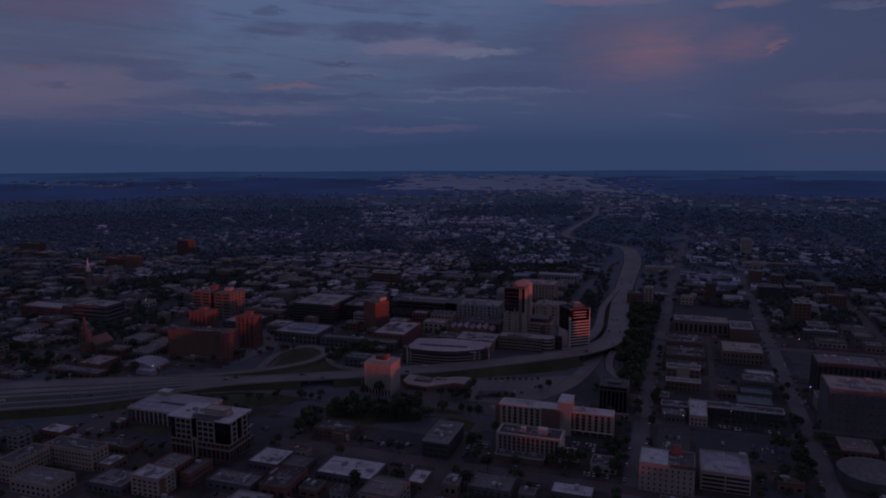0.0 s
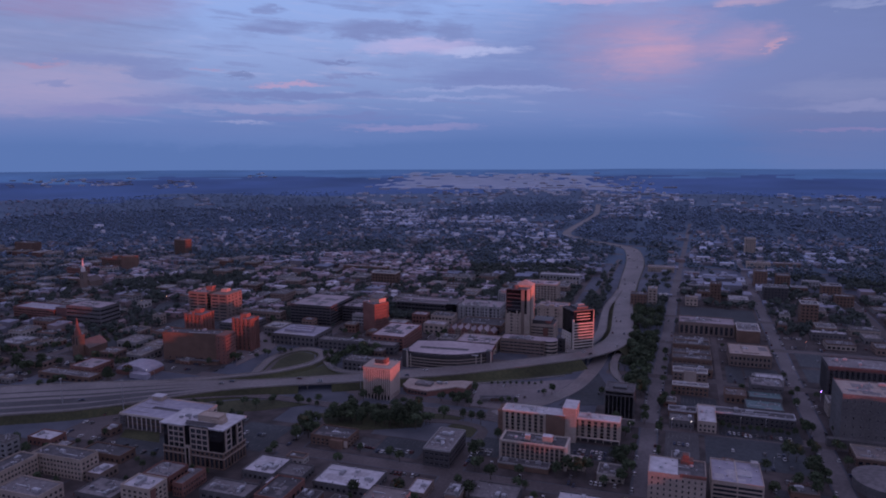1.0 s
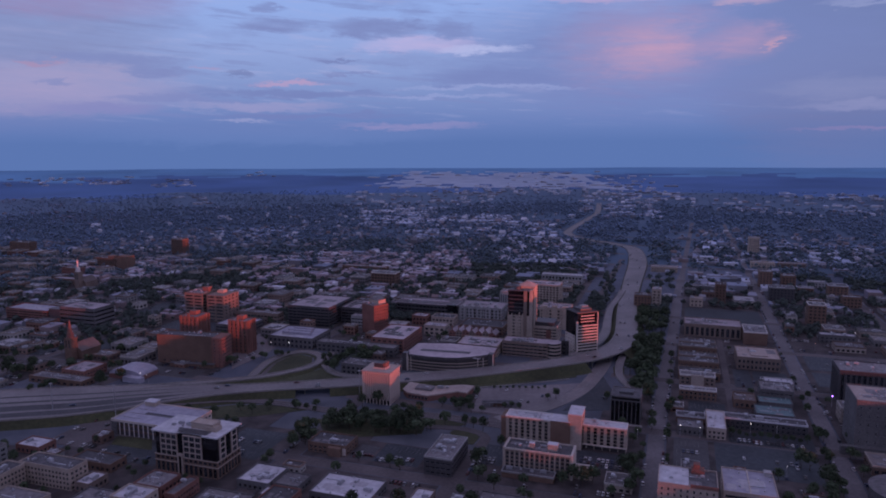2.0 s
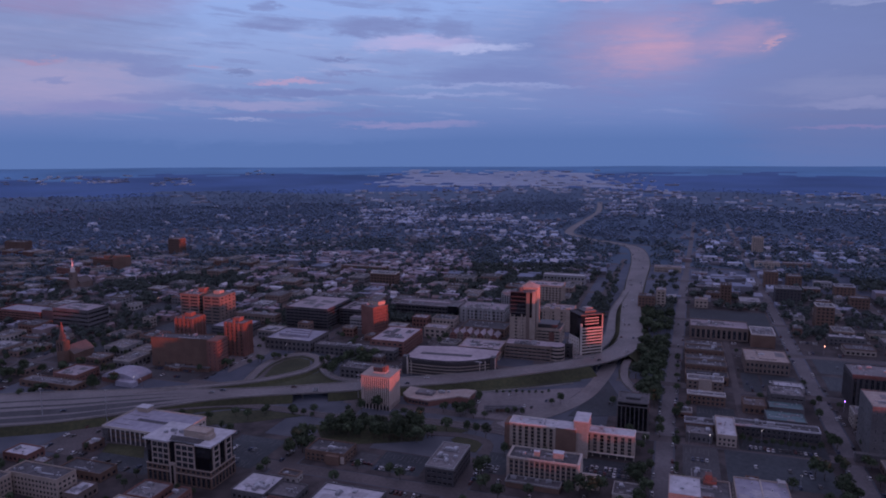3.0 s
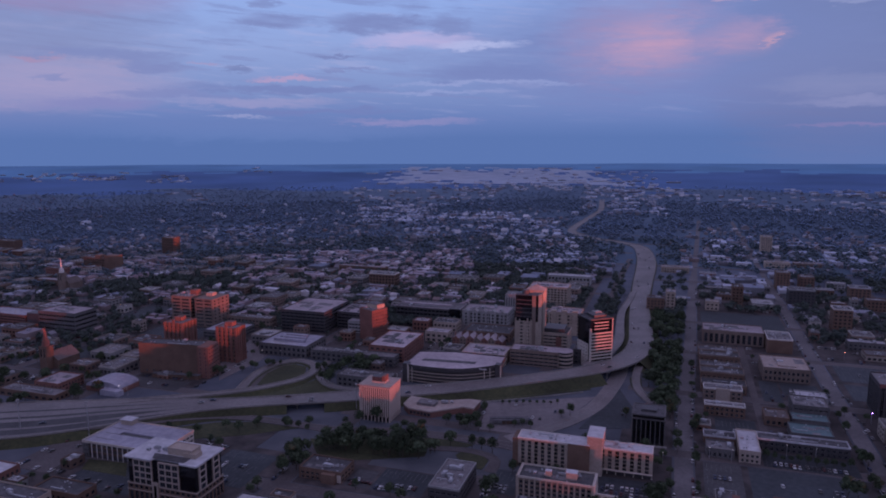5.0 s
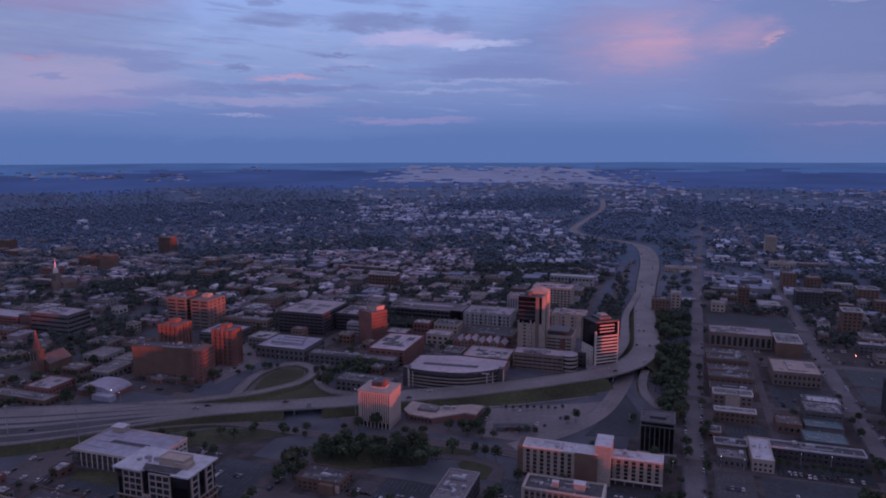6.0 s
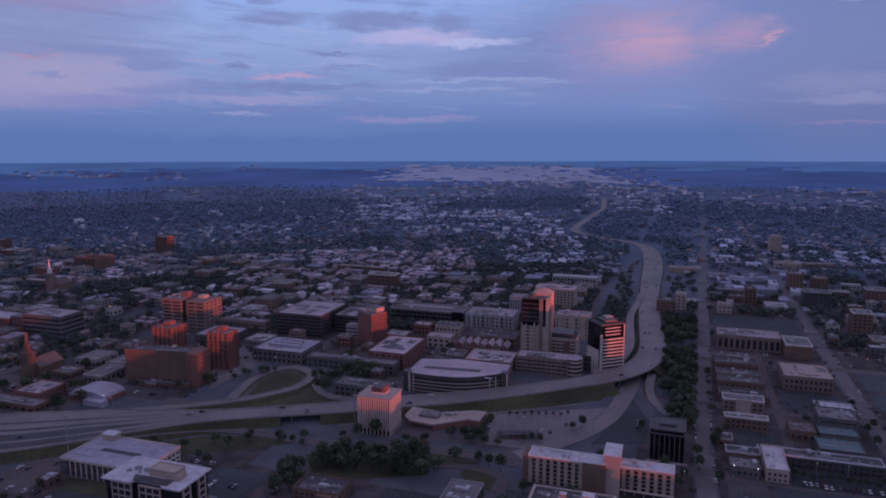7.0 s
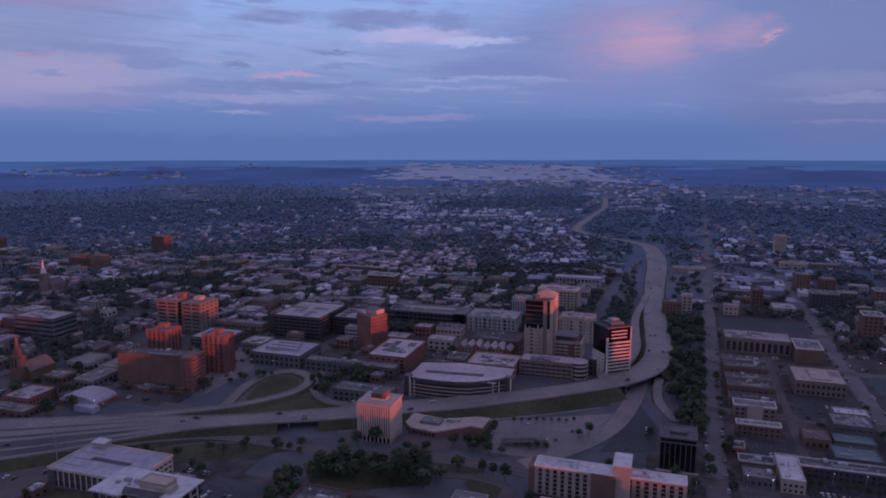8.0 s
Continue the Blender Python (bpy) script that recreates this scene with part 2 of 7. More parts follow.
M = {
    "asphalt": surface("asphalt", (0.05, 0.05, 0.053), (0.085, 0.084, 0.086), 0.6, 0.85, 0.1, wide=0.25),
    "street": surface("street_asphalt", (0.081, 0.069, 0.069), (0.115, 0.099, 0.098), 0.5, 0.8, wide=0.25),
    "avenue": surface("worn_avenue_asphalt", (0.105, 0.098, 0.102), (0.145, 0.134, 0.138), 0.4, 0.75, wide=0.25),
    "highway": surface("highway_concrete", (0.145, 0.13, 0.127), (0.20, 0.178, 0.172), 0.4, 0.6, wide=0.25),
    "kerb": surface("pavement_concrete", (0.20, 0.19, 0.18), (0.28, 0.265, 0.25), 0.5, 0.85, wide=0.25),
    "lot": surface("parking_lot_asphalt", (0.027, 0.034, 0.04), (0.046, 0.054, 0.061), 0.3, 0.75, wide=0.3, vary=0.25),
    "paint": surface("worn_road_paint", (0.14, 0.14, 0.137), (0.26, 0.26, 0.255), 2, 0.7),
    "grass": surface("grass", (0.04, 0.046, 0.022), (0.068, 0.07, 0.034), 0.35, 0.95, 0.2, wide=0.35),
    "ground": surface("city_ground", (0.056, 0.056, 0.055), (0.098, 0.096, 0.096), 0.05, 0.95, wide=0.35, haze_sheen=0.25),
    # blue-grey base puts the haze of distance into the woodland colour
    "hazed_far_ground": surface("hazed_far_woodland", (0.056, 0.08, 0.092), (0.086, 0.114, 0.128), 0.008, 0.95, wide=0.3, spec=0.1, haze_sheen=0.24),
    "ground_paved": surface("paved_block", (0.036, 0.031, 0.031), (0.088, 0.074, 0.072), 0.09, 0.9, wide=0.4),
    "leaf": surface("foliage", (0.036, 0.052, 0.03), (0.06, 0.079, 0.044), 0.9, 0.8, vary=0.3, island=0.35, spec=0.2),
    # far and mid foliage: lifted, bluish base with haze put into it
    "hazed_far_leaf": surface("hazed_far_foliage", (0.082, 0.112, 0.126), (0.108, 0.13, 0.145), 0.01, 0.95, island=0.15, spec=0.05, haze_sheen=1.0),
    "hazed_mid_leaf": surface("hazed_mid_foliage", (0.058, 0.08, 0.08), (0.094, 0.116, 0.115), 0.05, 0.9, island=0.2, spec=0.1, haze_sheen=0.42),
    "street_leaf": surface("street_foliage", (0.046, 0.06, 0.05), (0.078, 0.093, 0.076), 0.3, 0.85, island=0.3, spec=0.15, haze_sheen=0.15),
    "bark": surface("bark", (0.06, 0.045, 0.035), (0.10, 0.08, 0.06), 4, 0.9),
    "white_stone": surface("white_precast", (0.62, 0.58, 0.55), (0.72, 0.68, 0.65), 0.8, 0.7, wide=0.1),
    "precast": surface("warm_precast", (0.50, 0.41, 0.36), (0.58, 0.48, 0.42), 0.8, 0.7, wide=0.1),
    "stone": surface("buff_stone", (0.33, 0.275, 0.235), (0.42, 0.35, 0.30), 0.9, 0.8, wide=0.12),
    "tan_brick": surface("tan_brick", (0.17, 0.13, 0.11), (0.235, 0.18, 0.15), 1.6, 0.9, wide=0.15, vary=0.1),
    "dark_concrete": surface("weathered_dark_concrete", (0.10, 0.096, 0.098), (0.145, 0.138, 0.138), 0.7, 0.85, wide=0.2),
    "roof_rose": surface("rose_gravel_roof", (0.33, 0.28, 0.30), (0.43, 0.372, 0.39), 0.3, 0.85, wide=0.25, vary=0.15),
    "cream": surface("cream_concrete", (0.46, 0.40, 0.35), (0.56, 0.50, 0.44), 0.7, 0.8, wide=0.12),
    "beige": surface("beige_brick", (0.34, 0.28, 0.23), (0.43, 0.36, 0.30), 1.5, 0.85, wide=0.15, vary=0.1),
    "brick": surface("red_brick", (0.175, 0.085, 0.07), (0.24, 0.12, 0.098), 1.6, 0.9, wide=0.15, vary=0.1),
    "dark_brick": surface("brown_brick", (0.13, 0.085, 0.065), (0.19, 0.12, 0.09), 1.6, 0.9, wide=0.15, vary=0.1),
    "grey": surface("grey_concrete", (0.27, 0.265, 0.265), (0.35, 0.345, 0.34), 0.7, 0.85, wide=0.15, vary=0.1),
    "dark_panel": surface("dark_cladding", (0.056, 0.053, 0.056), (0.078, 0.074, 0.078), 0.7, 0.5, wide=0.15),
    "glass": surface("dark_window_glass", (0.018, 0.022, 0.028), (0.03, 0.034, 0.042), 0.3, 0.12, vary=0.5, spec=0.6),
    "black_glass": surface("black_curtain_glass", (0.005, 0.006, 0.009), (0.009, 0.010, 0.014), 0.2, 0.08, spec=0.6),
    "frame": surface("window_frame_metal", (0.20, 0.19, 0.19), (0.26, 0.25, 0.25), 2, 0.5),
    "metal": surface("galvanised_metal", (0.38, 0.38, 0.40), (0.5, 0.5, 0.52), 1.5, 0.45, metal=0.6, vary=0.2),
    "roof_white": surface("white_membrane_roof", (0.43, 0.425, 0.45), (0.58, 0.57, 0.60), 0.25, 0.75, wide=0.22, vary=0.12),
    "roof_grey": surface("gravel_roof", (0.14, 0.132, 0.136), (0.22, 0.207, 0.21), 0.35, 0.9, wide=0.25, vary=0.25),
    "roof_dark": surface("tar_roof", (0.06, 0.06, 0.065), (0.11, 0.105, 0.11), 0.3, 0.85, wide=0.3, vary=0.3),
    "roof_patch": surface("patched_membrane", (0.36, 0.345, 0.365), (0.47, 0.45, 0.47), 0.5, 0.8, wide=0.2),
    "roof_tan": surface("tan_roof", (0.33, 0.27, 0.24), (0.42, 0.35, 0.31), 0.3, 0.85, wide=0.2),
    "roof_green": surface("green_metal_roof", (0.065, 0.125, 0.13), (0.10, 0.175, 0.18), 0.4, 0.5, wide=0.2),
    "plaza": surface("mauve_concrete_lot", (0.15, 0.135, 0.137), (0.20, 0.18, 0.18), 0.25, 0.8, wide=0.25),
    "deck": surface("parking_deck_concrete", (0.28, 0.27, 0.325), (0.37, 0.36, 0.42), 0.25, 0.7, wide=0.18),
    "airfield": surface("airfield_concrete_and_dry_grass", (0.24, 0.25, 0.24), (0.38, 0.38, 0.37), 0.012, 0.9, wide=0.2, haze_sheen=0.4),
    "shingle": surface("shingle_roof", (0.09, 0.075, 0.07), (0.16, 0.13, 0.12), 1.2, 0.9, wide=0.2, vary=0.3),
}
M["low_wall"] = palette("low_rise_walls", [(0.22, 0.12, 0.09), (0.35, 0.30, 0.26), (0.28, 0.275, 0.27), (0.15, 0.10, 0.08), (0.44, 0.41, 0.38), (0.20, 0.19, 0.185), (0.27, 0.19, 0.155)], 1.0, 0.85, "object")
M["low_roof"] = palette("low_rise_roofs", [(0.14, 0.13, 0.135), (0.42, 0.41, 0.42), (0.085, 0.08, 0.083), (0.19, 0.178, 0.177), (0.25, 0.222, 0.21), (0.105, 0.098, 0.10), (0.155, 0.147, 0.15)], 0.3, 0.85, "object", 0.22)
# rim roofs toned cool, with haze put into their colour
M["hazed_rim_roofs"] = palette("hazed_rim_roofs", [(0.22, 0.225, 0.25), (0.36, 0.36, 0.39), (0.17, 0.175, 0.195), (0.48, 0.48, 0.52), (0.26, 0.22, 0.225), (0.64, 0.64, 0.69), (0.52, 0.52, 0.56)], 0.02, 0.9, "island", haze_sheen=0.5)
M["rosy_roofs"] = palette("rosy_quarter", [(0.34, 0.25, 0.255), (0.25, 0.20, 0.205), (0.42, 0.33, 0.335), (0.20, 0.17, 0.18), (0.30, 0.21, 0.20), (0.23, 0.165, 0.155), (0.37, 0.30, 0.31), (0.62, 0.58, 0.6)], 0.05, 0.85, "island", haze_sheen=0.3)
# cool greys again carry haze in the roof colour
M["hazed_far_roofs"] = palette("hazed_far_roofs", [(0.21, 0.21, 0.235), (0.31, 0.305, 0.335), (0.15, 0.15, 0.165), (0.25, 0.232, 0.25), (0.50, 0.50, 0.54), (0.25, 0.19, 0.18), (0.19, 0.19, 0.21), (0.28, 0.265, 0.285), (0.17, 0.165, 0.18), (0.22, 0.20, 0.21)], 0.05, 0.85, "island", haze_sheen=0.3)

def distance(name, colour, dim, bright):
    """The plain far rim of the land, with blue haze put in as emission."""
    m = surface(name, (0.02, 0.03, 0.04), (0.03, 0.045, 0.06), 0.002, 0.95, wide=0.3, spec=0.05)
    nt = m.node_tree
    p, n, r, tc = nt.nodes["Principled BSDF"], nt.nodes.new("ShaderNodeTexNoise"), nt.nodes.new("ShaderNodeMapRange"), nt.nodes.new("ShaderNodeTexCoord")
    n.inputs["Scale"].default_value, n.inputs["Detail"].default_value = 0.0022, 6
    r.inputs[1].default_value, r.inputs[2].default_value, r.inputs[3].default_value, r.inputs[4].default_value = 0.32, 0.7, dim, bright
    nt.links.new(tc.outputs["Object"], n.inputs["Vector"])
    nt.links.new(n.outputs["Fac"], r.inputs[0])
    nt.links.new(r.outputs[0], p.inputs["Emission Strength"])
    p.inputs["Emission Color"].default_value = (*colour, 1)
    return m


M["haze_glow"] = distance("blue_haze_glow_far", (0.15, 0.27, 1.0), 0.115, 0.185)
M["haze_glow_rim"] = distance("blue_haze_glow_rim", (0.16, 0.34, 1.0), 0.18, 0.265)


# ---- mesh helpers ----
def quad(bm, pts, mat=0):
    f = bm.faces.new([bm.verts.new(p) for p in pts])
    f.material_index = mat
    return f


def block(bm, x0, y0, z0, x1, y1, z1, mat=0, bottom=True):
    v = [bm.verts.new((x, y, z)) for z in (z0, z1) for x, y in ((x0, y0), (x1, y0), (x1, y1), (x0, y1))]
    faces = [(4, 5, 6, 7), (0, 1, 5, 4), (1, 2, 6, 5), (2, 3, 7, 6), (3, 0, 4, 7)] + ([(3, 2, 1, 0)] if bottom else [])
    for f in faces:
        bm.faces.new([v[i] for i in f]).material_index = mat
    return v


def drum(bm, x, y, z0, z1, r0, r1=None, n=12, mat=0):
    r1 = r0 if r1 is None else r1
    lo = [bm.verts.new((x + r0 * math.cos(k * math.tau / n), y + r0 * math.sin(k * math.tau / n), z0)) for k in range(n)]
    hi = [bm.verts.new((x + r1 * math.cos(k * math.tau / n), y + r1 * math.sin(k * math.tau / n), z1)) for k in range(n)]
    for k in range(n):
        bm.faces.new((lo[k], lo[(k + 1) % n], hi[(k + 1) % n], hi[k])).material_index = mat
    bm.faces.new(hi).material_index = mat
    bm.faces.new(lo[::-1]).material_index = mat


def prism(bm, outline, z0, z1, mat=0):
    """A solid over a plan outline, counter-clockwise."""
    lo = [bm.verts.new((x, y, z0)) for x, y in outline]
    hi = [bm.verts.new((x, y, z1)) for x, y in outline]
    n = len(lo)
    for k in range(n):
        bm.faces.new((lo[k], lo[(k + 1) % n], hi[(k + 1) % n], hi[k])).material_index = mat
    bm.faces.new(hi).material_index = mat
    bm.faces.new(lo[::-1]).material_index = mat


def rim_ring(bm, x0, y0, x1, y1, rim, z0, z1, cap=0.06):
    """A closed wall round a rectangle, with a coping that juts out a little."""
    rings = []
    for o, z in ((0, z0), (0, z1 - 0.15), (-cap, z1 - 0.15), (-cap, z1), (rim + cap, z1), (rim + cap, z1 - 0.15), (rim, z1 - 0.15), (rim, z0)):
        rings.append([bm.verts.new((x, y, z)) for x, y in ((x0 + o, y0 + o), (x1 - o, y0 + o), (x1 - o, y1 - o), (x0 + o, y1 - o))])
    for lo, hi in zip(rings, rings[1:]):
        for k in range(4):
            bm.faces.new((lo[k], lo[(k + 1) % 4], hi[(k + 1) % 4], hi[k]))


def mesh_of(name, bm, *materials):
    me = bpy.data.meshes.new(name)
    if len(bm.verts) < 6000:
        bmesh.ops.remove_doubles(bm, verts=bm.verts, dist=0.002)
    bm.normal_update()
    bm.to_mesh(me)
    bm.free()
    for m in materials:
        me.materials.append(m)
    return me


def part(name, bm, material, parent, label="", m=None):
    mats = material if isinstance(material, (list, tuple)) else [material]
    data = bm if isinstance(bm, bpy.types.Mesh) else mesh_of(name, bm, *mats)
    ob = new(name, data)
    ob.parent = parent
    if m is not None:
        ob.matrix_basis = m
    if label:
        ob["label"] = label
    return ob


def thing(name, label, category, m, group="", kind=""):
    ob = new(name)
    ob.empty_display_size = 1.0
    ob.matrix_basis = m
    return tagged(ob, label, category, group, kind)


def setting(name, bm, material, m=None, label=""):
    mats = material if isinstance(material, (list, tuple)) else [material]
    ob = new(name, mesh_of(name, bm, *mats))
    if m is not None:
        ob.matrix_basis = m
    return tagged(ob, label, "", "", "structure")


WINDOWS = {}


def window_mesh(w, h, mullions=1):
    """A window w by h in the plane y = 0, facing -y: glass, a rim of frame and upright mullions."""
    key = (round(w, 2), round(h, 2), mullions)
    if key not in WINDOWS:
        bm = bmesh.new()
        e = min(0.09, w * 0.12)
        quad(bm, [(0, 0, 0), (w, 0, 0), (w, 0, h), (0, 0, h)], 0)
        y = -0.05
        for x0, z0, x1, z1 in ((0, 0, w, e), (0, h - e, w, h), (0, e, e, h - e), (w - e, e, w, h - e)):
            quad(bm, [(x0, y, z0), (x1, y, z0), (x1, y, z1), (x0, y, z1)], 1)
        for k in range(mullions):
            xm = w * (k + 1) / (mullions + 1)
            quad(bm, [(xm - e * 0.4, y, e), (xm + e * 0.4, y, e), (xm + e * 0.4, y, h - e), (xm - e * 0.4, y, h - e)], 1)
        WINDOWS[key] = mesh_of("window", bm, M["glass"], M["frame"])
    return WINDOWS[key]


def facade(bm, root, p, turn, width, height, cols, rows, fw=0.55, fh=0.55, foot=0.0, head=0.8, edge=0.6, depth=0.25, panes=True, mullions=1, mat=0, skip=None):
    """One wall face from corner p (x, y), running at turn degrees from the local x axis and facing to its right, with cols x rows of
    openings set back by depth; each opening gets a window of its own."""
    c, s = math.cos(radians(turn)), math.sin(radians(turn))
    nx, ny = s, -c

    def pt(u, z, d=0.0):
        return (p[0] + c * u - nx * d, p[1] + s * u - ny * d, z)

    cw, ch = (width - 2 * edge) / cols, (height - foot - head) / rows
    us, zs = [0.0], [0.0]
    for k in range(cols):
        us += [edge + cw * (k + 0.5 - fw / 2), edge + cw * (k + 0.5 + fw / 2)]
    for k in range(rows):
        zs += [foot + ch * (k + 0.5 - fh / 2), foot + ch * (k + 0.5 + fh / 2)]
    us.append(width)
    zs.append(height)
    me = window_mesh(cw * fw, ch * fh, mullions) if panes else None
    for i in range(len(us) - 1):
        for j in range(len(zs) - 1):
            u0, u1, z0, z1 = us[i], us[i + 1], zs[j], zs[j + 1]
            if i % 2 and j % 2 and not (skip and skip((i - 1) // 2, (j - 1) // 2)):
                quad(bm, [pt(u0, z0), pt(u1, z0), pt(u1, z0, depth), pt(u0, z0, depth)], mat)
                quad(bm, [pt(u0, z1, depth), pt(u1, z1, depth), pt(u1, z1), pt(u0, z1)], mat)
                quad(bm, [pt(u0, z0), pt(u0, z0, depth), pt(u0, z1, depth), pt(u0, z1)], mat)
                quad(bm, [pt(u1, z0, depth), pt(u1, z0), pt(u1, z1), pt(u1, z1, depth)], mat)
                if panes:
                    q = pt(u0, z0, depth)
                    part("window", me, None, root, "", pose(*q, 0, 0, turn))
                else:
                    quad(bm, [pt(u0, z0, depth), pt(u1, z0, depth), pt(u1, z1, depth), pt(u0, z1, depth)], 1)
            else:
                quad(bm, [pt(u0, z0), pt(u1, z0), pt(u1, z1), pt(u0, z1)], mat)


def unit_mesh(w, d, h, kind=0):
    bm = bmesh.new()
    block(bm, -w / 2, -d / 2, 0.25, w / 2, d / 2, h)
    for sx in (-1, 1):
        block(bm, sx * w * 0.35 - 0.1, -d / 2, 0, sx * w * 0.35 + 0.1, d / 2, 0.25)
    if kind == 0:
        drum(bm, 0, 0, h, h + 0.25, min(w, d) * 0.36, n=10)
    elif kind == 1:
        for k in range(3):
            block(bm, -w / 2 - 0.04, -d / 2 + d * (k + 0.2) / 3, h * 0.4, -w / 2, -d / 2 + d * (k + 0.8) / 3, h * 0.9)
        block(bm, -w * 0.3, -d * 0.3, h, w * 0.3, d * 0.3, h + 0.4)
    else:
        drum(bm, 0, 0, h, h + 0.9, min(w, d) * 0.25, min(w, d) * 0.2, 10)
    return mesh_of("air_handler", bm, M["metal"])


UNITS = [unit_mesh(2.2, 1.6, 1.3, 0), unit_mesh(3.6, 2.0, 1.7, 1), unit_mesh(1.2, 1.2, 0.9, 2), unit_mesh(5.0, 2.4, 1.9, 1)]


def roofing(root, x0, y0, x1, y1, h, roof, coping, lip=0.9, units=2, rim=0.35):
    """A flat roof with a parapet and coping round it, and machines standing on it."""
    bm = bmesh.new()
    block(bm, x0 + rim, y0 + rim, h - 0.35, x1 - rim, y1 - rim, h)
    rw, rd = x1 - x0 - 3, y1 - y0 - 3
    if rw > 4 and rd > 4:
        for k in range(int(min(8, 2 + rw * rd / 90))):
            # worn patches, then ducts and vents on the roof
            px, py, pw, pd = x0 + 1.5 + rw * random.uniform(0, 0.7), y0 + 1.5 + rd * random.uniform(0, 0.7), rw * random.uniform(0.08, 0.3), rd * random.uniform(0.08, 0.3)
            block(bm, px, py, h, px + pw, py + pd, h + 0.015 + 0.008 * k, 2, False)
            px, py = x0 + 1.5 + rw * random.random(), y0 + 1.5 + rd * random.random()
            block(bm, px - 0.4, py - 0.35, h, px + 0.4, py + 0.35, h + random.uniform(0.5, 1.1), 1, False)
        if rw > 12:
            px, py = x0 + 2 + rw * random.uniform(0, 0.5), y0 + 2 + rd * random.uniform(0.1, 0.8)
            block(bm, px, py, h, px + rw * 0.35, py + 0.6, h + 0.6, 1, False)
    part("roof", bm, [roof, M["metal"], M["roof_patch"] if roof in (M["roof_white"], M["deck"]) else random.choice((M["roof_dark"], M["roof_grey"]))], root)
    bm = bmesh.new()
    rim_ring(bm, x0, y0, x1, y1, rim, h - 0.35, h + lip)
    part("parapet", bm, coping, root)
    w, d = x1 - x0, y1 - y0
    for k in range(units):
        me = UNITS[random.randrange(4)]
        part("air_handler", me, None, root, "", pose(x0 + w * random.uniform(0.15, 0.85), y0 + d * random.uniform(0.2, 0.8), h, 0, 0, random.choice((0, 90))))


def building(name, label, a0, b0, a1, b1, h, wall, roof, front=(8, 4), side=(5, 4), fw=0.55, fh=0.55, foot=0.0, lip=0.8, units=3, coping=None, panes=True, mullions=1, category="building", depth=0.25, edge=0.6, group="", turn=0.0):
    """A flat-roofed house over the grid rectangle a0..a1, b0..b1, roof at h; windows in the face towards the viewer and in the flank
    that shows."""
    w, d = a1 - a0, b1 - b0
    root = thing(name, label, category, place((a0 + a1) / 2, (b0 + b1) / 2, 0, turn), group)
    x0, y0, x1, y1 = -w / 2, -d / 2, w / 2, d / 2
    bm = bmesh.new()
    H = h - 0.35
    kw = dict(fw=fw, fh=fh, foot=foot, depth=depth, panes=panes, mullions=mullions, edge=edge)
    right = a1 < 20
    facade(bm, root, (x0, y0), 0, w, H, *front, **kw) if front else quad(bm, [(x0, y0, 0), (x1, y0, 0), (x1, y0, H), (x0, y0, H)])
    for show, p, turn in ((right, (x1, y0), 90), (not right, (x0, y1), -90)):
        if show and side:
            facade(bm, root, p, turn, d, H, *side, **kw)
        else:
            x = p[0]
            ya, yb = (y0, y1) if turn == 90 else (y1, y0)
            quad(bm, [(x, ya, 0), (x, yb, 0), (x, yb, H), (x, ya, H)])
    quad(bm, [(x1, y1, 0), (x0, y1, 0), (x0, y1, H), (x1, y1, H)])
    part("wall", bm, [wall, M["glass"]], root)
    roofing(root, x0, y0, x1, y1, h, roof, coping or wall, lip, units)
    return root, (x0, y0, x1, y1)


# ---- ground, streets and highway ----
def rise(x, y):
    """Height of the land: level in the city and the country round it, slow hills at the rim."""
    r = math.hypot(x, y)
    t = max(0.0, min(1.0, (r - 3300) / 1500))
    side = math.degrees(math.atan2(x, y)) - 5
    z = (30.0 + (0.021 if side < 0 else 0.011) * min(abs(side), 40) ** 2) * t * t * (3 - 2 * t)
    if r > 3600:
        z += 9.0 * t * (noise.noise((x * 0.0011, y * 0.0011, 3.1)) + 0.15)
    return z


def ground_sheet():
    bm = bmesh.new()
    radii = [0] + [60 * 1.11 ** k for k in range(34)]
    radii = [r for r in radii if r < 1900] + list(range(1900, 4840, 70)) + [4860]
    n = 300
    centre = bm.verts.new((0, 0, 0))
    rings = []
    for r in radii[1:]:
        rings.append([bm.verts.new((r * math.sin(k * math.tau / n), r * math.cos(k * math.tau / n), rise(r * math.sin(k * math.tau / n), r * math.cos(k * math.tau / n)))) for k in range(n)])
    for k in range(n):
        bm.faces.new((centre, rings[0][(k + 1) % n], rings[0][k]))
    for i in range(len(rings) - 1):
        for k in range(n):
            bm.faces.new((rings[i][k], rings[i][(k + 1) % n], rings[i + 1][(k + 1) % n], rings[i + 1][k]))
    ob = setting("ground", bm, [M["ground"], M["hazed_far_ground"], M["haze_glow"], M["haze_glow_rim"]], label="dark city ground with worn grass, hazed woodland, glowing blue haze rim")
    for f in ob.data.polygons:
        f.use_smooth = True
        # the farthest faces glow blue in place of haze
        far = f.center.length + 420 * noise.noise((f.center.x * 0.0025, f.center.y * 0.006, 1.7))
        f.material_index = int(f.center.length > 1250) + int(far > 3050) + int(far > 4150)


ground_sheet()


def curve_through(pts, step=8.0):
    """Points every few metres along a smooth line through pts; extra values ride along."""
    P = [np.array(p, float) for p in pts]
    P = [2 * P[0] - P[1]] + P + [2 * P[-1] - P[-2]]
    out = []
    for i in range(1, len(P) - 2):
        n = max(2, int(np.linalg.norm((P[i + 1] - P[i])[:2]) / step))
        for k in range(n):
            t = k / n
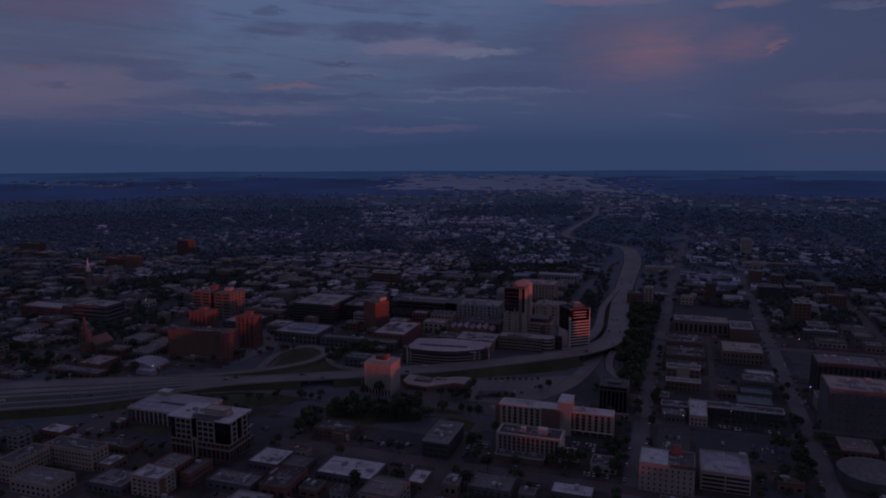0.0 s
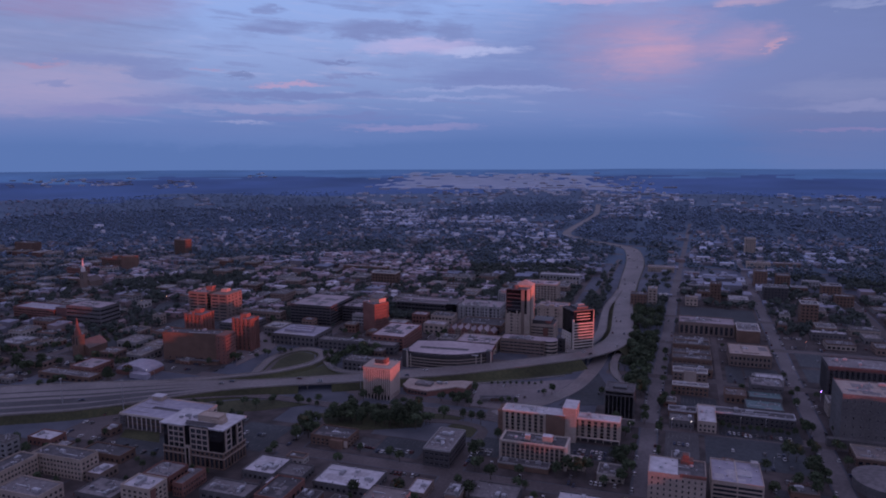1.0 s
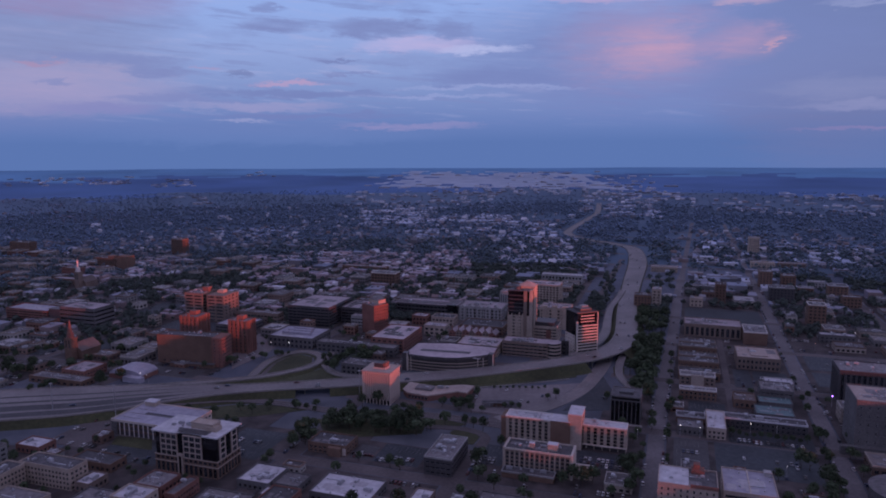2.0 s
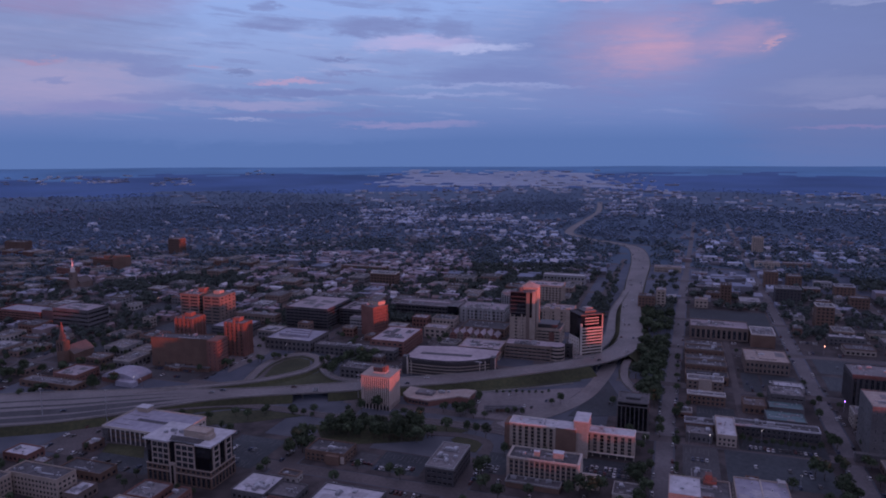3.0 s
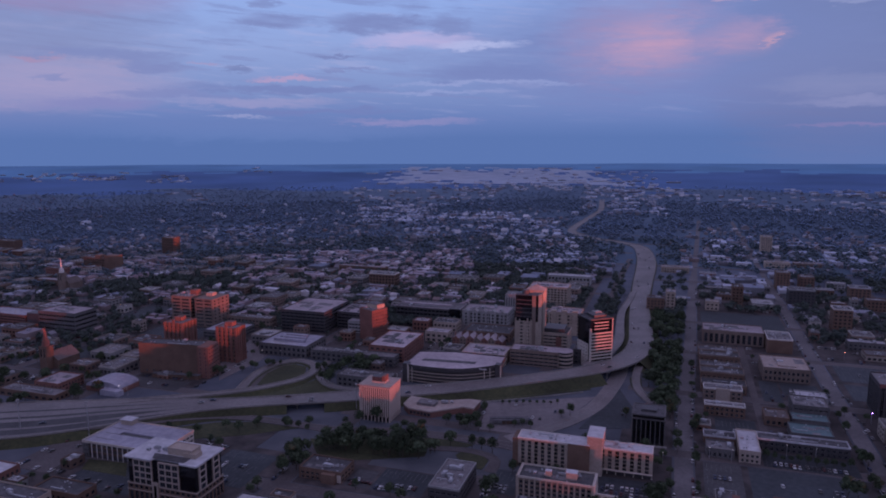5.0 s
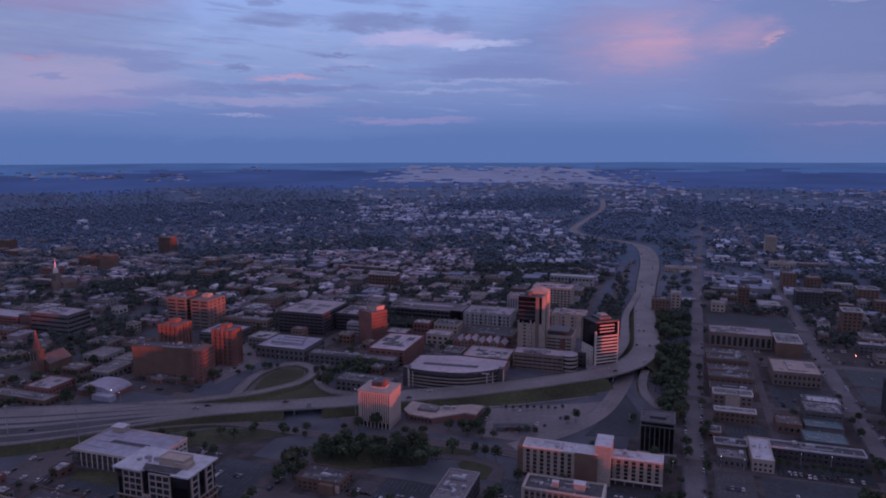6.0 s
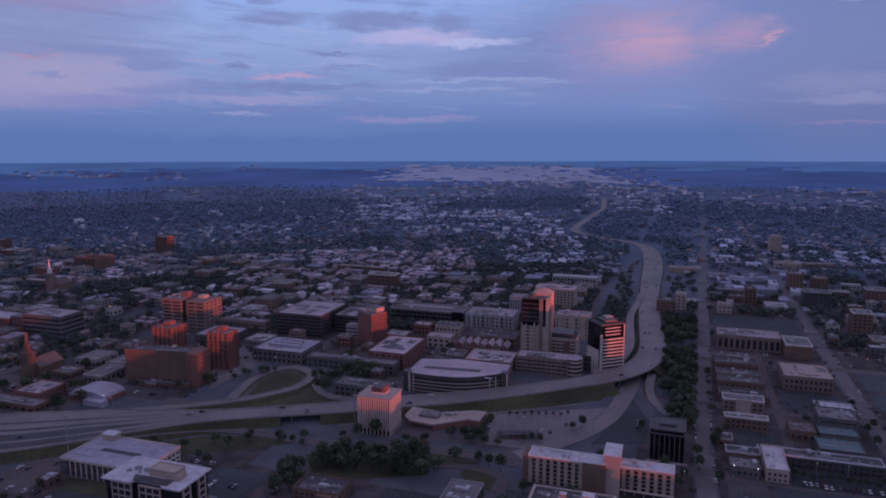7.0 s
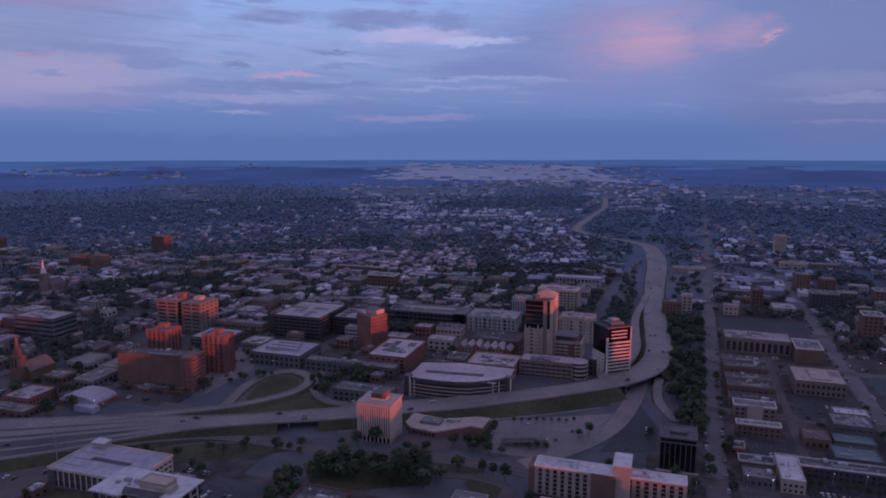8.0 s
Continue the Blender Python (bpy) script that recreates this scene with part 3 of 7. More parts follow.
            out.append(0.5 * (2 * P[i] + (P[i + 1] - P[i - 1]) * t + (2 * P[i - 1] - 5 * P[i] + 4 * P[i + 1] - P[i + 2]) * t * t + (3 * P[i] - P[i - 1] - 3 * P[i + 1] + P[i + 2]) * t ** 3))
    out.append(P[-2])
    return out


def sides(line):
    """Unit vectors to the right of each point of a line."""
    res = []
    for i in range(len(line)):
        d = line[min(i + 1, len(line) - 1)][:2] - line[max(i - 1, 0)][:2]
        d = d / (np.linalg.norm(d) + 1e-9)
        res.append(np.array((d[1], -d[0])))
    return res


CORRIDORS = []


def ribbon(bm, line, right, o0, o1, dz=0.0, mat=0, skip=None):
    for i in range(len(line) - 1):
        if skip and skip(i):
            continue
        q = []
        for j, o in ((i, o0), (i + 1, o0), (i + 1, o1), (i, o1)):
            p = line[j]
            f, g = (o if isinstance(o, tuple) else (0.0, o))
            xy = p[:2] + right[j] * (f * p[3] / 2 + g)
            q.append((xy[0], xy[1], p[2] + dz))
        quad(bm, q[::-1] if o0 == o1 else q, mat)


def road(name, pts, material, label, slab=0.5, bank=True, barriers=True, lanes=0, shoulder=1.0, keep=12.0):
    """pts: x, y, height, width. A deck with edge walls, painted lines and, where it stands off the ground, grassy banks."""
    line = curve_through(pts)
    right = sides(line)
    CORRIDORS.append(([(p[0], p[1], p[3] / 2 + keep + 2 * max(0, p[2])) for p in line]))
    bm = bmesh.new()
    ribbon(bm, line, right, (-1, 0.0), (1, 0.0))
    for s in (-1, 1):
        for i in range(len(line) - 1):
            q = []
            for j, dz in ((i, 0), (i + 1, 0), (i + 1, -slab), (i, -slab)):
                xy = line[j][:2] + right[j] * s * line[j][3] / 2
                q.append((xy[0], xy[1], line[j][2] + dz))
            quad(bm, q if s > 0 else q[::-1])
    root = setting(name, bm, material, label=label)
    if barriers:
        for s in (-1, 1):
            bm = bmesh.new()
            for i in range(len(line) - 1):
                ends = []
                for j in (i, i + 1):
                    base = line[j][:2] + right[j] * s * (line[j][3] / 2 - 0.5)
                    top = line[j][:2] + right[j] * s * (line[j][3] / 2 - 0.15)
                    z = line[j][2]
                    ends.append([(base[0], base[1], z), (base[0] + right[j][0] * s * .2, base[1] + right[j][1] * s * .2, z + 0.85), (top[0], top[1], z + 0.85), (top[0] + right[j][0] * s * .15, top[1] + right[j][1] * s * .15, z - slab)])
                for k in range(3):
                    quad(bm, [ends[0][k], ends[1][k], ends[1][k + 1], ends[0][k + 1]])
            part("barrier", bm, M["kerb"], root)
    if lanes:
        for k in range(lanes + 1):
            f = -1 + 2 * k / lanes
            bm = bmesh.new()
            f *= 0.93
            dashed = 0 < k < lanes and k != lanes // 2
            for i in range(len(line) - 1):
                if dashed and i % 2:
                    continue
                q = []
                for j, o in ((i, -0.14), (i + 1, -0.14), (i + 1, 0.14), (i, 0.14)):
                    xy = line[j][:2] + right[j] * (f * line[j][3] / 2 + o)
                    q.append((xy[0], xy[1], line[j][2] + 0.02))
                quad(bm, q)
            part("lane_line", bm, M["paint"], root)["kind"] = "stuff"
    if bank:
        for s in (-1, 1):
            bm = bmesh.new()
            for i in range(len(line) - 1):
                if max(line[i][2], line[i + 1][2]) < 0.8 or any((line[i][0] - bx) ** 2 + (line[i][1] - by) ** 2 < br * br for bx, by, br in BRIDGE):
                    continue
                q = []
                for j in (i, i + 1):
                    o = line[j][3] / 2 - 0.3
                    t = line[j][:2] + right[j] * s * o
                    b = line[j][:2] + right[j] * s * (o + 1.5 * line[j][2])
                    q.append(((t[0], t[1], line[j][2] - 0.25), (b[0], b[1], -0.05)))
                quad(bm, [q[0][0], q[1][0], q[1][1], q[0][1]])
            if bm.faces:
                part("embankment", bm, M["grass"], root, "mown grass slope")
    return root


HIGHWAY = [(-420, 566, 5, 72), (-340, 572, 5, 72), (-276, 577, 5, 70), (-240, 579, 5, 66), (-205, 584, 5, 56), (-172, 589, 5, 42), (-145, 592, 5, 29), (-120, 594, 5, 22), (-90, 596, 5, 19), (-55, 598, 5, 20), (-26, 601, 5, 22), (19, 607, 5, 23), (56, 611, 5, 22), (104, 618, 6, 20), (154, 629, 7, 20), (192, 644, 7, 22), (224, 672, 6, 24), (250, 716, 5, 24), (286, 815, 4, 23), (317, 898, 2, 22), (365, 1015, 1, 26), (428, 1165, 1, 30), (470, 1290, 0.6, 28), (478, 1352, 0.5, 24), (458, 1410, 0.5, 20), (429, 1462, 0.5, 20), (413, 1545, 0.5, 20), (439, 1634, 0.5, 18), (523, 1808, 0.5, 16), (619, 2011, 0.5, 16), (726, 2333, 0.5, 16)]
BRIDGE = [(197, 648, 24), (-66, 597, 12)]
road("road_highway", HIGHWAY, M["highway"], "pale concrete highway sweeping through the city on a low bank", lanes=8)
road("road_branch", [(330, 955, 1.6, 8), (306, 905, 2.2, 8), (276, 845, 3.4, 8), (252, 782, 4.6, 9), (236, 738, 5.4, 10), (220, 706, 6, 11), (200, 676, 6.6, 11), (176, 650, 7, 9)], M["highway"], "narrow concrete branch that joins the highway at the bend", keep=3, bank=False)
road("road_loop_ramp", [(-200, 606, 4.6, 9), (-167, 612, 4.6, 9), (-134, 619, 4, 8), (-109, 627, 3.4, 8), (-88, 638, 3, 8), (-70, 652, 2.4, 8), (-60, 672, 2, 8), (-61, 692, 1.6, 8), (-76, 707, 1.2, 8), (-94, 701, 1, 8), (-107, 680, 1, 8), (-113, 655, 1, 8), (-116, 634, 0.8, 8)], M["highway"], "concrete loop ramp round a grass oval", keep=5)
road("road_outer_ramp", [(-2, 617, 4.6, 7), (-22, 619, 3.5, 7), (-40, 631, 2, 7), (-51, 652, 1, 7), (-55, 676, 0.6, 7), (-50, 702, 0.4, 7), (-36, 724, 0.3, 7)], M["highway"], "narrow concrete ramp with a pale kerb", keep=4)
road("road_frontage", [(-222, 556, 4.9, 9), (-205, 559, 4.7, 9), (-188, 563, 4.3, 9), (-163, 569, 3.4, 9), (-141, 576, 2.2, 9), (-120, 579, 1.3, 9), (-100, 576, 0.7, 9), (-80, 569, 0.4, 10), (-54, 557, 0.3, 10), (-32, 548, 0.3, 11), (8, 541, 0.3, 11), (47, 528, 0.3, 11), (83, 510, 0.3, 11), (104, 492, 0.3, 11)], M["street"], "grey frontage road that leaves the highway and runs below it", bank=True, barriers=False, lanes=2, keep=4)
road("road_underpass", [(216, 672, 0.35, 13), (203, 642, 0.35, 13), (182, 604, 0.35, 13), (161, 573, 0.35, 13), (137, 549, 0.35, 12), (112, 533, 0.35, 12), (84, 520, 0.35, 12)], M["highway"], "curving street that dips under the highway bridge", bank=False, barriers=False, lanes=2, keep=4)
road("road_slip_ramp", [(268, 738, 4, 7), (250, 704, 3, 7), (232, 668, 2, 7), (214, 631, 1.2, 7), (205, 600, 0.6, 7), (206, 574, 0.3, 7)], M["highway"], "narrow pale slip road beside the trees", keep=4)
road("road_service", [(262, 850, 0.4, 9), (290, 925, 0.4, 9), (350, 1064, 0.4, 9), (418, 1212, 0.4, 9)], M["street"], "service street beside the highway", bank=False, barriers=False, keep=2)
road("road_sweep", [(30, 512, 0.3, 7), (52, 507, 0.3, 7), (66, 498, 0.3, 7), (70, 488, 0.3, 7), (64, 474, 0.3, 8)], M["street"], "small curving side street", bank=False, barriers=False, keep=2)


line = curve_through([(20, 587, 0.3, 0.8), (72, 589, 0.3, 0.8), (106, 593, 0.3, 0.8), (136, 598, 0.3, 0.8), (160, 603, 0.3, 0.8)])
right = sides(line)
bm = bmesh.new()
for i in range(len(line) - 1):
    ends = []
    for j in (i, i + 1):
        l, r = line[j][:2] - right[j] * 0.4, line[j][:2] + right[j] * 0.4
        ends.append([(*r, -0.1), (*r, 0.9), (*l, 0.9), (*l, -0.1)])
    for k in range(3):
        quad(bm, [ends[0][k], ends[1][k], ends[1][k + 1], ends[0][k + 1]])
setting("trim_retaining_wall", bm, M["kerb"], None, "low pale retaining wall at the foot of a grass bank")


def bridge_piers(x, y, turn, z, w, n):
    root = thing("bridge_pier", "round concrete columns under a bridge beam", "bridge pier", pose(x, y, 0, 0, 0, turn), "highway bridge piers")
    bm = bmesh.new()
    block(bm, -w / 2, -0.7, z - 1.5, w / 2, 0.7, z - 0.5)
    part("beam", bm, M["kerb"], root)
    for k in range(n):
        bm = bmesh.new()
        drum(bm, -w / 2 + w * (k + 0.5) / n, 0, 0, z - 1.5, 0.5, n=10)
        part("column", bm, M["kerb"], root)


for x, y, turn in ((186, 640, 120), (207, 656, 130), (172, 634, 112)):
    bridge_piers(x, y, turn, 6.9, 20, 4)
bridge_piers(-66, 597, 100, 5.0, 17, 4)
# dark strips laid on the deck in place of shadowed lower lanes
for f, w in ((-0.45, 3.0), (-0.08, 4.0), (0.3, 11.0), (0.7, 9.0)):
    line = curve_through(HIGHWAY[:7])
    right = sides(line)
    bm = bmesh.new()
    for i in range(len(line) - 1):
        q = []
        for j, o in ((i, -w / 2), (i + 1, -w / 2), (i + 1, w / 2), (i, w / 2)):
            xy = line[j][:2] + right[j] * (f * line[j][3] / 2 + o * min(1.0, max(0.05, (line[j][3] - 34) / 24)))
            q.append((xy[0], xy[1], line[j][2] + 0.03))
        quad(bm, q)
    setting("median", bm, M["asphalt"], label="dark asphalt strip standing in for shadowed lower lanes")


def in_view(x, y, slack=60):
    return y > 250 and abs(x - 0.087 * y) < 0.66 * y + slack


def near_road(x, y, extra=0.0):
    for line in CORRIDORS:
        for k in range(0, len(line), 2):
            px, py, r = line[k]
            if (x - px) ** 2 + (y - py) ** 2 < (r + extra) ** 2:
                return True
    return False


STREETS_A = [-18 + 114 * j for j in range(-12, 12)]
STREETS_B = [406 + 117 * k for k in range(-2, 12)]


def bend(b):
    """How far the avenue beside the hotel drifts from the grid on its way out."""
    return float(np.interp(b, (540, 670, 800, 1000, 1250, 1900), (0.5, 4.0, 8.0, 11.5, 20.0, 40.0)))


def street_strip(name, a0, b0, a1, b1, z, label, drift=False, material="street"):
    bm = bmesh.new()
    n = max(1, int(max(a1 - a0, b1 - b0) / 40))
    along = b1 - b0 > a1 - a0
    for k in range(n):
        if along:
            s, e = b0 + (b1 - b0) * k / n, b0 + (b1 - b0) * (k + 1) / n
            c = place((a0 + a1) / 2, (s + e) / 2).translation
            q = [(a0, s), (a1, s), (a1, e), (a0, e)]
        else:
            s, e = a0 + (a1 - a0) * k / n, a0 + (a1 - a0) * (k + 1) / n
            c = place((s + e) / 2, (b0 + b1) / 2).translation
            q = [(s, b0), (e, b0), (e, b1), (s, b1)]
        if not in_view(c.x, c.y, 90) or near_road(c.x, c.y, -14):
            continue
        if drift:
            q = [(p + bend(r), r) for p, r in q]
        quad(bm, [(*place(*p).translation.xy, z) for p in q])
    if not bm.faces:
        bm.free()
        return
    setting(name, bm, M[material], label=label)


for a in STREETS_A:
    street_strip("road_avenue", a - 5.5, 250, a + 5.5, 1150, 0.03, "straight grey asphalt avenue", a == -18, "avenue" if a in (-18, 96) else "street")
for a in (-18, 96):
    street_strip("road_avenue_outer", a - 4, 1150, a + 4, 1900, 0.03, "straight grey asphalt avenue between trees", a == -18, "avenue")
for b in STREETS_B:
    street_strip("road_street", -1100, b - 5.5, 900, b + 5.5, 0.05, "grey asphalt cross street")
RESERVED = []


def reserve(a0, b0, a1, b1, pad=3.0):
    RESERVED.append((a0 - pad, b0 - pad, a1 + pad, b1 + pad))


def free(a0, b0, a1, b1):
    return all(a1 < r[0] or a0 > r[2] or b1 < r[1] or b0 > r[3] for r in RESERVED)


def slab_piece(name, a0, b0, a1, b1, z, material, label="", thick=0.15):
    bm = bmesh.new()
    block(bm, a0, b0, z - thick, a1, b1, z, bottom=False)
    return setting(name, bm, material, place(0, 0), label)


# ---- the larger buildings ----
def simple(name, label, a0, b0, a1, b1, h, wall, roof, **kw):
    reserve(a0, b0, a1, b1)
    return building(name, label, a0, b0, a1, b1, h, M[wall], M[roof], **kw)


def solid(name, root, box, material, label=""):
    bm = bmesh.new()
    block(bm, *box)
    return part(name, bm, material, root, label)


def start(name, label, category, a0, b0, a1, b1, turn=0.0):
    reserve(a0, b0, a1, b1)
    w, d = a1 - a0, b1 - b0
    return thing(name, label, category, place((a0 + a1) / 2, (b0 + b1) / 2, 0, turn)), -w / 2, -d / 2, w / 2, d / 2


def bay(root, name, p, turn, width, z0, z1, cols, rows, material, out=0.5, label="", **kw):
    """A panel of wall with windows that stands proud of the core by out; p is its near corner on the core."""
    bm = bmesh.new()
    c, s = math.cos(radians(turn)), math.sin(radians(turn))
    nx, ny = s, -c
    ob = new(name)
    scene.collection.objects.unlink(ob)
    holder = thing(name, "", "", pose(p[0] + nx * out, p[1] + ny * out, z0, 0, 0, turn))
    bpy.data.objects.remove(ob)
    holder.parent = root
    h = z1 - z0
    facade(bm, holder, (0, 0), 0, width, h, cols, rows, head=kw.pop("head", 0.3), edge=kw.pop("edge", 0.3), **kw)
    for q in ([(0, 0, 0), (0, 0, h), (0, out, h), (0, out, 0)], [(width, 0, 0), (width, out, 0), (width, out, h), (width, 0, h)], [(0, 0, h), (width, 0, h), (width, out, h), (0, out, h)], [(0, 0, 0), (0, out, 0), (width, out, 0), (width, 0, 0)]):
        quad(bm, q)
    data = mesh_of(name, bm, material)
    me = new(name, data)
    me.parent = root
    me.matrix_basis = holder.matrix_basis.copy()
    for w in list(holder.children):
        w.parent = me
    bpy.data.objects.remove(holder)
    if label:
        me["label"] = label
    return me


def row_of(name, root, mesh, places):
    for p in places:
        part(name, mesh, None, root, "", p)


def box_mesh(name, w, d, h, material):
    bm = bmesh.new()
    block(bm, -w / 2, -d / 2, 0, w / 2, d / 2, h)
    return mesh_of(name, bm, material)


def finned_tower():
    root, x0, y0, x1, y1 = start("office_tower", "white precast office block with upright fins and overhanging roof", "office building", -241, 512, -217.5, 532.5)
    h = 26.0
    solid("core", root, (x0 + 1.3, y0 + 1.3, 0, x1 - 1.3, y1 - 1.3, h), M["black_glass"], "dark glass behind the fins")
    fin = box_mesh("fin", 0.9, 0.6, h - 4.0, M["precast"])
    n = 14
    row_of("fin", root, fin, [pose(x0 + 0.3 + (x1 - x0 - 0.6) * k / n, y0 + 0.3, 4.0) for k in range(n + 1)])
    n = 13
    row_of("fin", root, fin, [pose(x1 - 0.3, y0 + 0.3 + (y1 - y0 - 0.6) * k / n, 4.0, 0, 0, 90) for k in range(1, n + 1)])
    row_of("fin", root, fin, [pose(x0 + 0.3, y0 + 0.3 + (y1 - y0 - 0.6) * k / n, 4.0, 0, 0, 90) for k in range(1, n + 1)])
    post = box_mesh("base_pier", 0.8, 0.8, 4.0, M["precast"])
    row_of("base_pier", root, post, [pose(x0 + 0.4 + (x1 - x0 - 0.8) * k / 8, y0 + 0.4, 0) for k in range(9)] + [pose(x1 - 0.4, y0 + 0.4 + (y1 - y0 - 0.8) * k / 7, 0) for k in range(1, 8)])
    bm = bmesh.new()
    rim_ring(bm, x0 - 0.1, y0 - 0.1, x1 + 0.1, y1 + 0.1, 0.9, h - 1.0, h + 0.1)
    part("fascia", bm, M["precast"], root)
    bm = bmesh.new()
    block(bm, x0 - 0.7, y0 - 0.7, h + 0.1, x1 + 0.7, y1 + 0.7, h + 0.75)
    part("roof", bm, M["roof_tan"], root, "overhanging tan roof slab")
    solid("plinth", root, (-5.0, -3.5, h + 0.75, 5.5, 4.5, h + 1.7), M["precast"])
    pent = solid("penthouse", root, (-4.6, -3.0, h + 1.7, 3.0, 3.5, h + 5.0), M["dark_panel"], "dark louvred plant room")
    for k in range(6):
        bm = bmesh.new()
        block(bm, -4.7, -3.12, h + 1.9 + k * 0.5, 3.1, -3.0, h + 2.1 + k * 0.5)
        part("louvre", bm, M["dark_panel"], pent)
    solid("stair_head", root, (3.0, -2.5, h + 1.7, 5.2, 4.0, h + 5.6), M["brick"], "brick-red stair head")


def cream_office():
    root, x0, y0, x1, y1 = start("office_building", "seven-storey office with cream bays, dark glass and brick base", "office building", -316, 365, -270, 389)
    h, base = 26.5, 11.4
    solid("core", root, (x0 + 0.6, y0 + 0.6, base, x1 - 0.6, y1 - 0.6, h), M["black_glass"], "dark curtain glass")
    solid("base_core", root, (x0 + 0.6, y0 + 0.6, 0, x1 - 0.6, y1, base), M["black_glass"])
    solid("base_flank", root, (x0, y0 + 0.62, 0, x0 + 0.58, y1, base), M["dark_brick"])
    for z0, z1, fw, fh in ((0, 7.6, 0.72, 0.84), (7.6, base, 0.74, 0.6)):
        bay(root, "brick_storey", (x0, y0 + 0.6), 0, x1 - x0, z0, z1, 13, 1, M["dark_brick"], 0.6, fw=fw, fh=fh, depth=0.45)
        bay(root, "brick_storey", (x1 - 0.6, y0 + 0.62), 90, y1 - y0 - 0.62, z0, z1, 7, 1, M["dark_brick"], 0.6, fw=fw, fh=fh, depth=0.45)
    for z in (7.6, base):
        bm = bmesh.new()
        rim_ring(bm, x0 - 0.25, y0 - 0.25, x1 + 0.25, y1 + 0.25, 0.3, z - 0.35, z + 0.15, 0.0)
        part("stone_band", bm, M["stone"], root)
    for u, w in ((4.5, 12.5), (21.5, 13.5)):
        bay(root, "window_bay", (x0 + u, y0 + 0.6), 0, w, base, h - 0.4, 3, 4, M["stone"], 0.9, fw=0.84, fh=0.78, mullions=1)
    for u in (3.0, 15.0):
        bay(root, "window_bay", (x1 - 0.6, y0 + u), 90, 6.2, base, h - 0.4, 1, 4, M["stone"], 0.9, fw=0.72, fh=0.78, mullions=1)
    for u in (17.2, 20.2):
        solid("portal_pier", root, (x0 + u, y0 - 0.9, 0, x0 + u + 0.9, y0 + 0.5, 13.4), M["stone"])
    solid("portal_lintel", root, (x0 + 17.2, y0 - 1.0, 12.2, x0 + 21.1, y0 + 0.5, 13.6), M["stone"])
    solid("portal_glass", root, (x0 + 18.1, y0 - 0.5, 0, x0 + 20.2, y0 + 0.1, 12.2), M["black_glass"])
    bm = bmesh.new()
    prism(bm, [(x0 - 1.2, y0 - 1.2), (x0 + 17, y0 - 1.2), (x0 + 18.5, y0 + 1.6), (x0 + 34, y0 + 1.6), (x0 + 36, y0 - 0.6), (x1 + 1.2, y0 - 0.6), (x1 + 1.2, y1 + 1.0), (x0 - 1.2, y1 + 1.0)], h, h + 0.8)
    part("roof", bm, M["roof_white"], root, "pale overhanging roof with a deep eave")
    bm = bmesh.new()
    prism(bm, [(x0 + 17, y0 + 1.0), (x0 + 38, y0 + 1.0), (x0 + 38, y0 + 7), (x0 + 14, y0 + 7)], h + 0.8, h + 1.0)
    part("roof_terrace", bm, M["roof_dark"], root, "dark gravel terrace")
    pent = solid("penthouse", root, (x0 + 22, y0 + 8, h + 0.8, x0 + 38, y0 + 16, h + 4.6), M["beige"], "beige plant room")
    bm = bmesh.new()
    rim_ring(bm, x0 + 21.8, y0 + 7.8, x0 + 38.2, y0 + 16.2, 0.4, h + 4.4, h + 5.0)
    part("coping", bm, M["stone"], pent)
    solid("plant_screen", root, (x0 + 33, y0 + 7, h + 0.8, x0 + 41, y0 + 13, h + 3.4), M["beige"])
    for k in range(4):
        part("air_handler", UNITS[k % 4], None, root, "", pose(x0 + 8 + k * 3.5, y0 + 9 + 3 * (k % 2), h + 0.8))


def columned_garage():
    root, x0, y0, x1, y1 = start("parking_garage", "three-level parking garage, white columns, pale lavender top deck", "parking garage", -386, 402, -327, 437)
    h = 10.5
    # solid dark box in place of the shade inside the open levels
    solid("core", root, (x0 + 1.2, y0 + 1.2, 0, x1 - 1.2, y1 - 1.2, h - 0.7), M["dark_panel"], "dark solid core standing in for shaded parking levels")
    for z in (3.2, 6.6):
        solid("level", root, (x0 + 0.4, y0 + 0.5, z, x1 - 0.4, y1 - 0.4, z + 0.9), M["dark_brick"])
    bm = bmesh.new()
    ex = [x0, x0 + 15, x0 + 44, x1]
    ey = [y0, y0 + 15, y0 + 19.5, y1]
    for i in range(3):
        for j in range(3):
            if (i, j) != (1, 1):
                block(bm, ex[i], ey[j], h - 0.7, ex[i + 1], ey[j + 1], h)
    part("top_deck", bm, M["deck"], root, "lavender-grey concrete top deck with a ramp slot")
    bm = bmesh.new()
    rim_ring(bm, x0 - 0.1, y0 - 0.1, x1 + 0.1, y1 + 0.1, 0.3, h - 0.9, h + 0.75, 0.03)
    part("parapet", bm, M["cream"], root)
    bm = bmesh.new()
    quad(bm, [(ex[1], ey[1], h - 3.6), (ex[2], ey[1], h - 0.8), (ex[2], ey[2], h - 0.8), (ex[1], ey[2], h - 3.6)])
    # dark ramp colour puts in the shade of the slot
    part("ramp", bm, M["dark_panel"], root)
    col = box_mesh("column", 0.42, 0.5, h - 0.9, M["white_stone"])
    row_of("column", root, col, [pose(x0 + 7 + k * 4.1, y0 + 0.35, 0) for k in range(13)])
    # dark panes fill the open bays in place of shade
    bay(root, "openings", (x1 - 0.9, y0 + 0.5), 90, y1 - y0 - 1, 0, h - 0.9, 9, 3, M["cream"], 0.9, fw=0.68, fh=0.5)
    bay(root, "brick_corner", (x0 - 0.2, y0 + 0.9), 0, 5.2, 0, h - 0.9, 2, 3, M["dark_concrete"], 0.9, fw=0.4, fh=0.5)
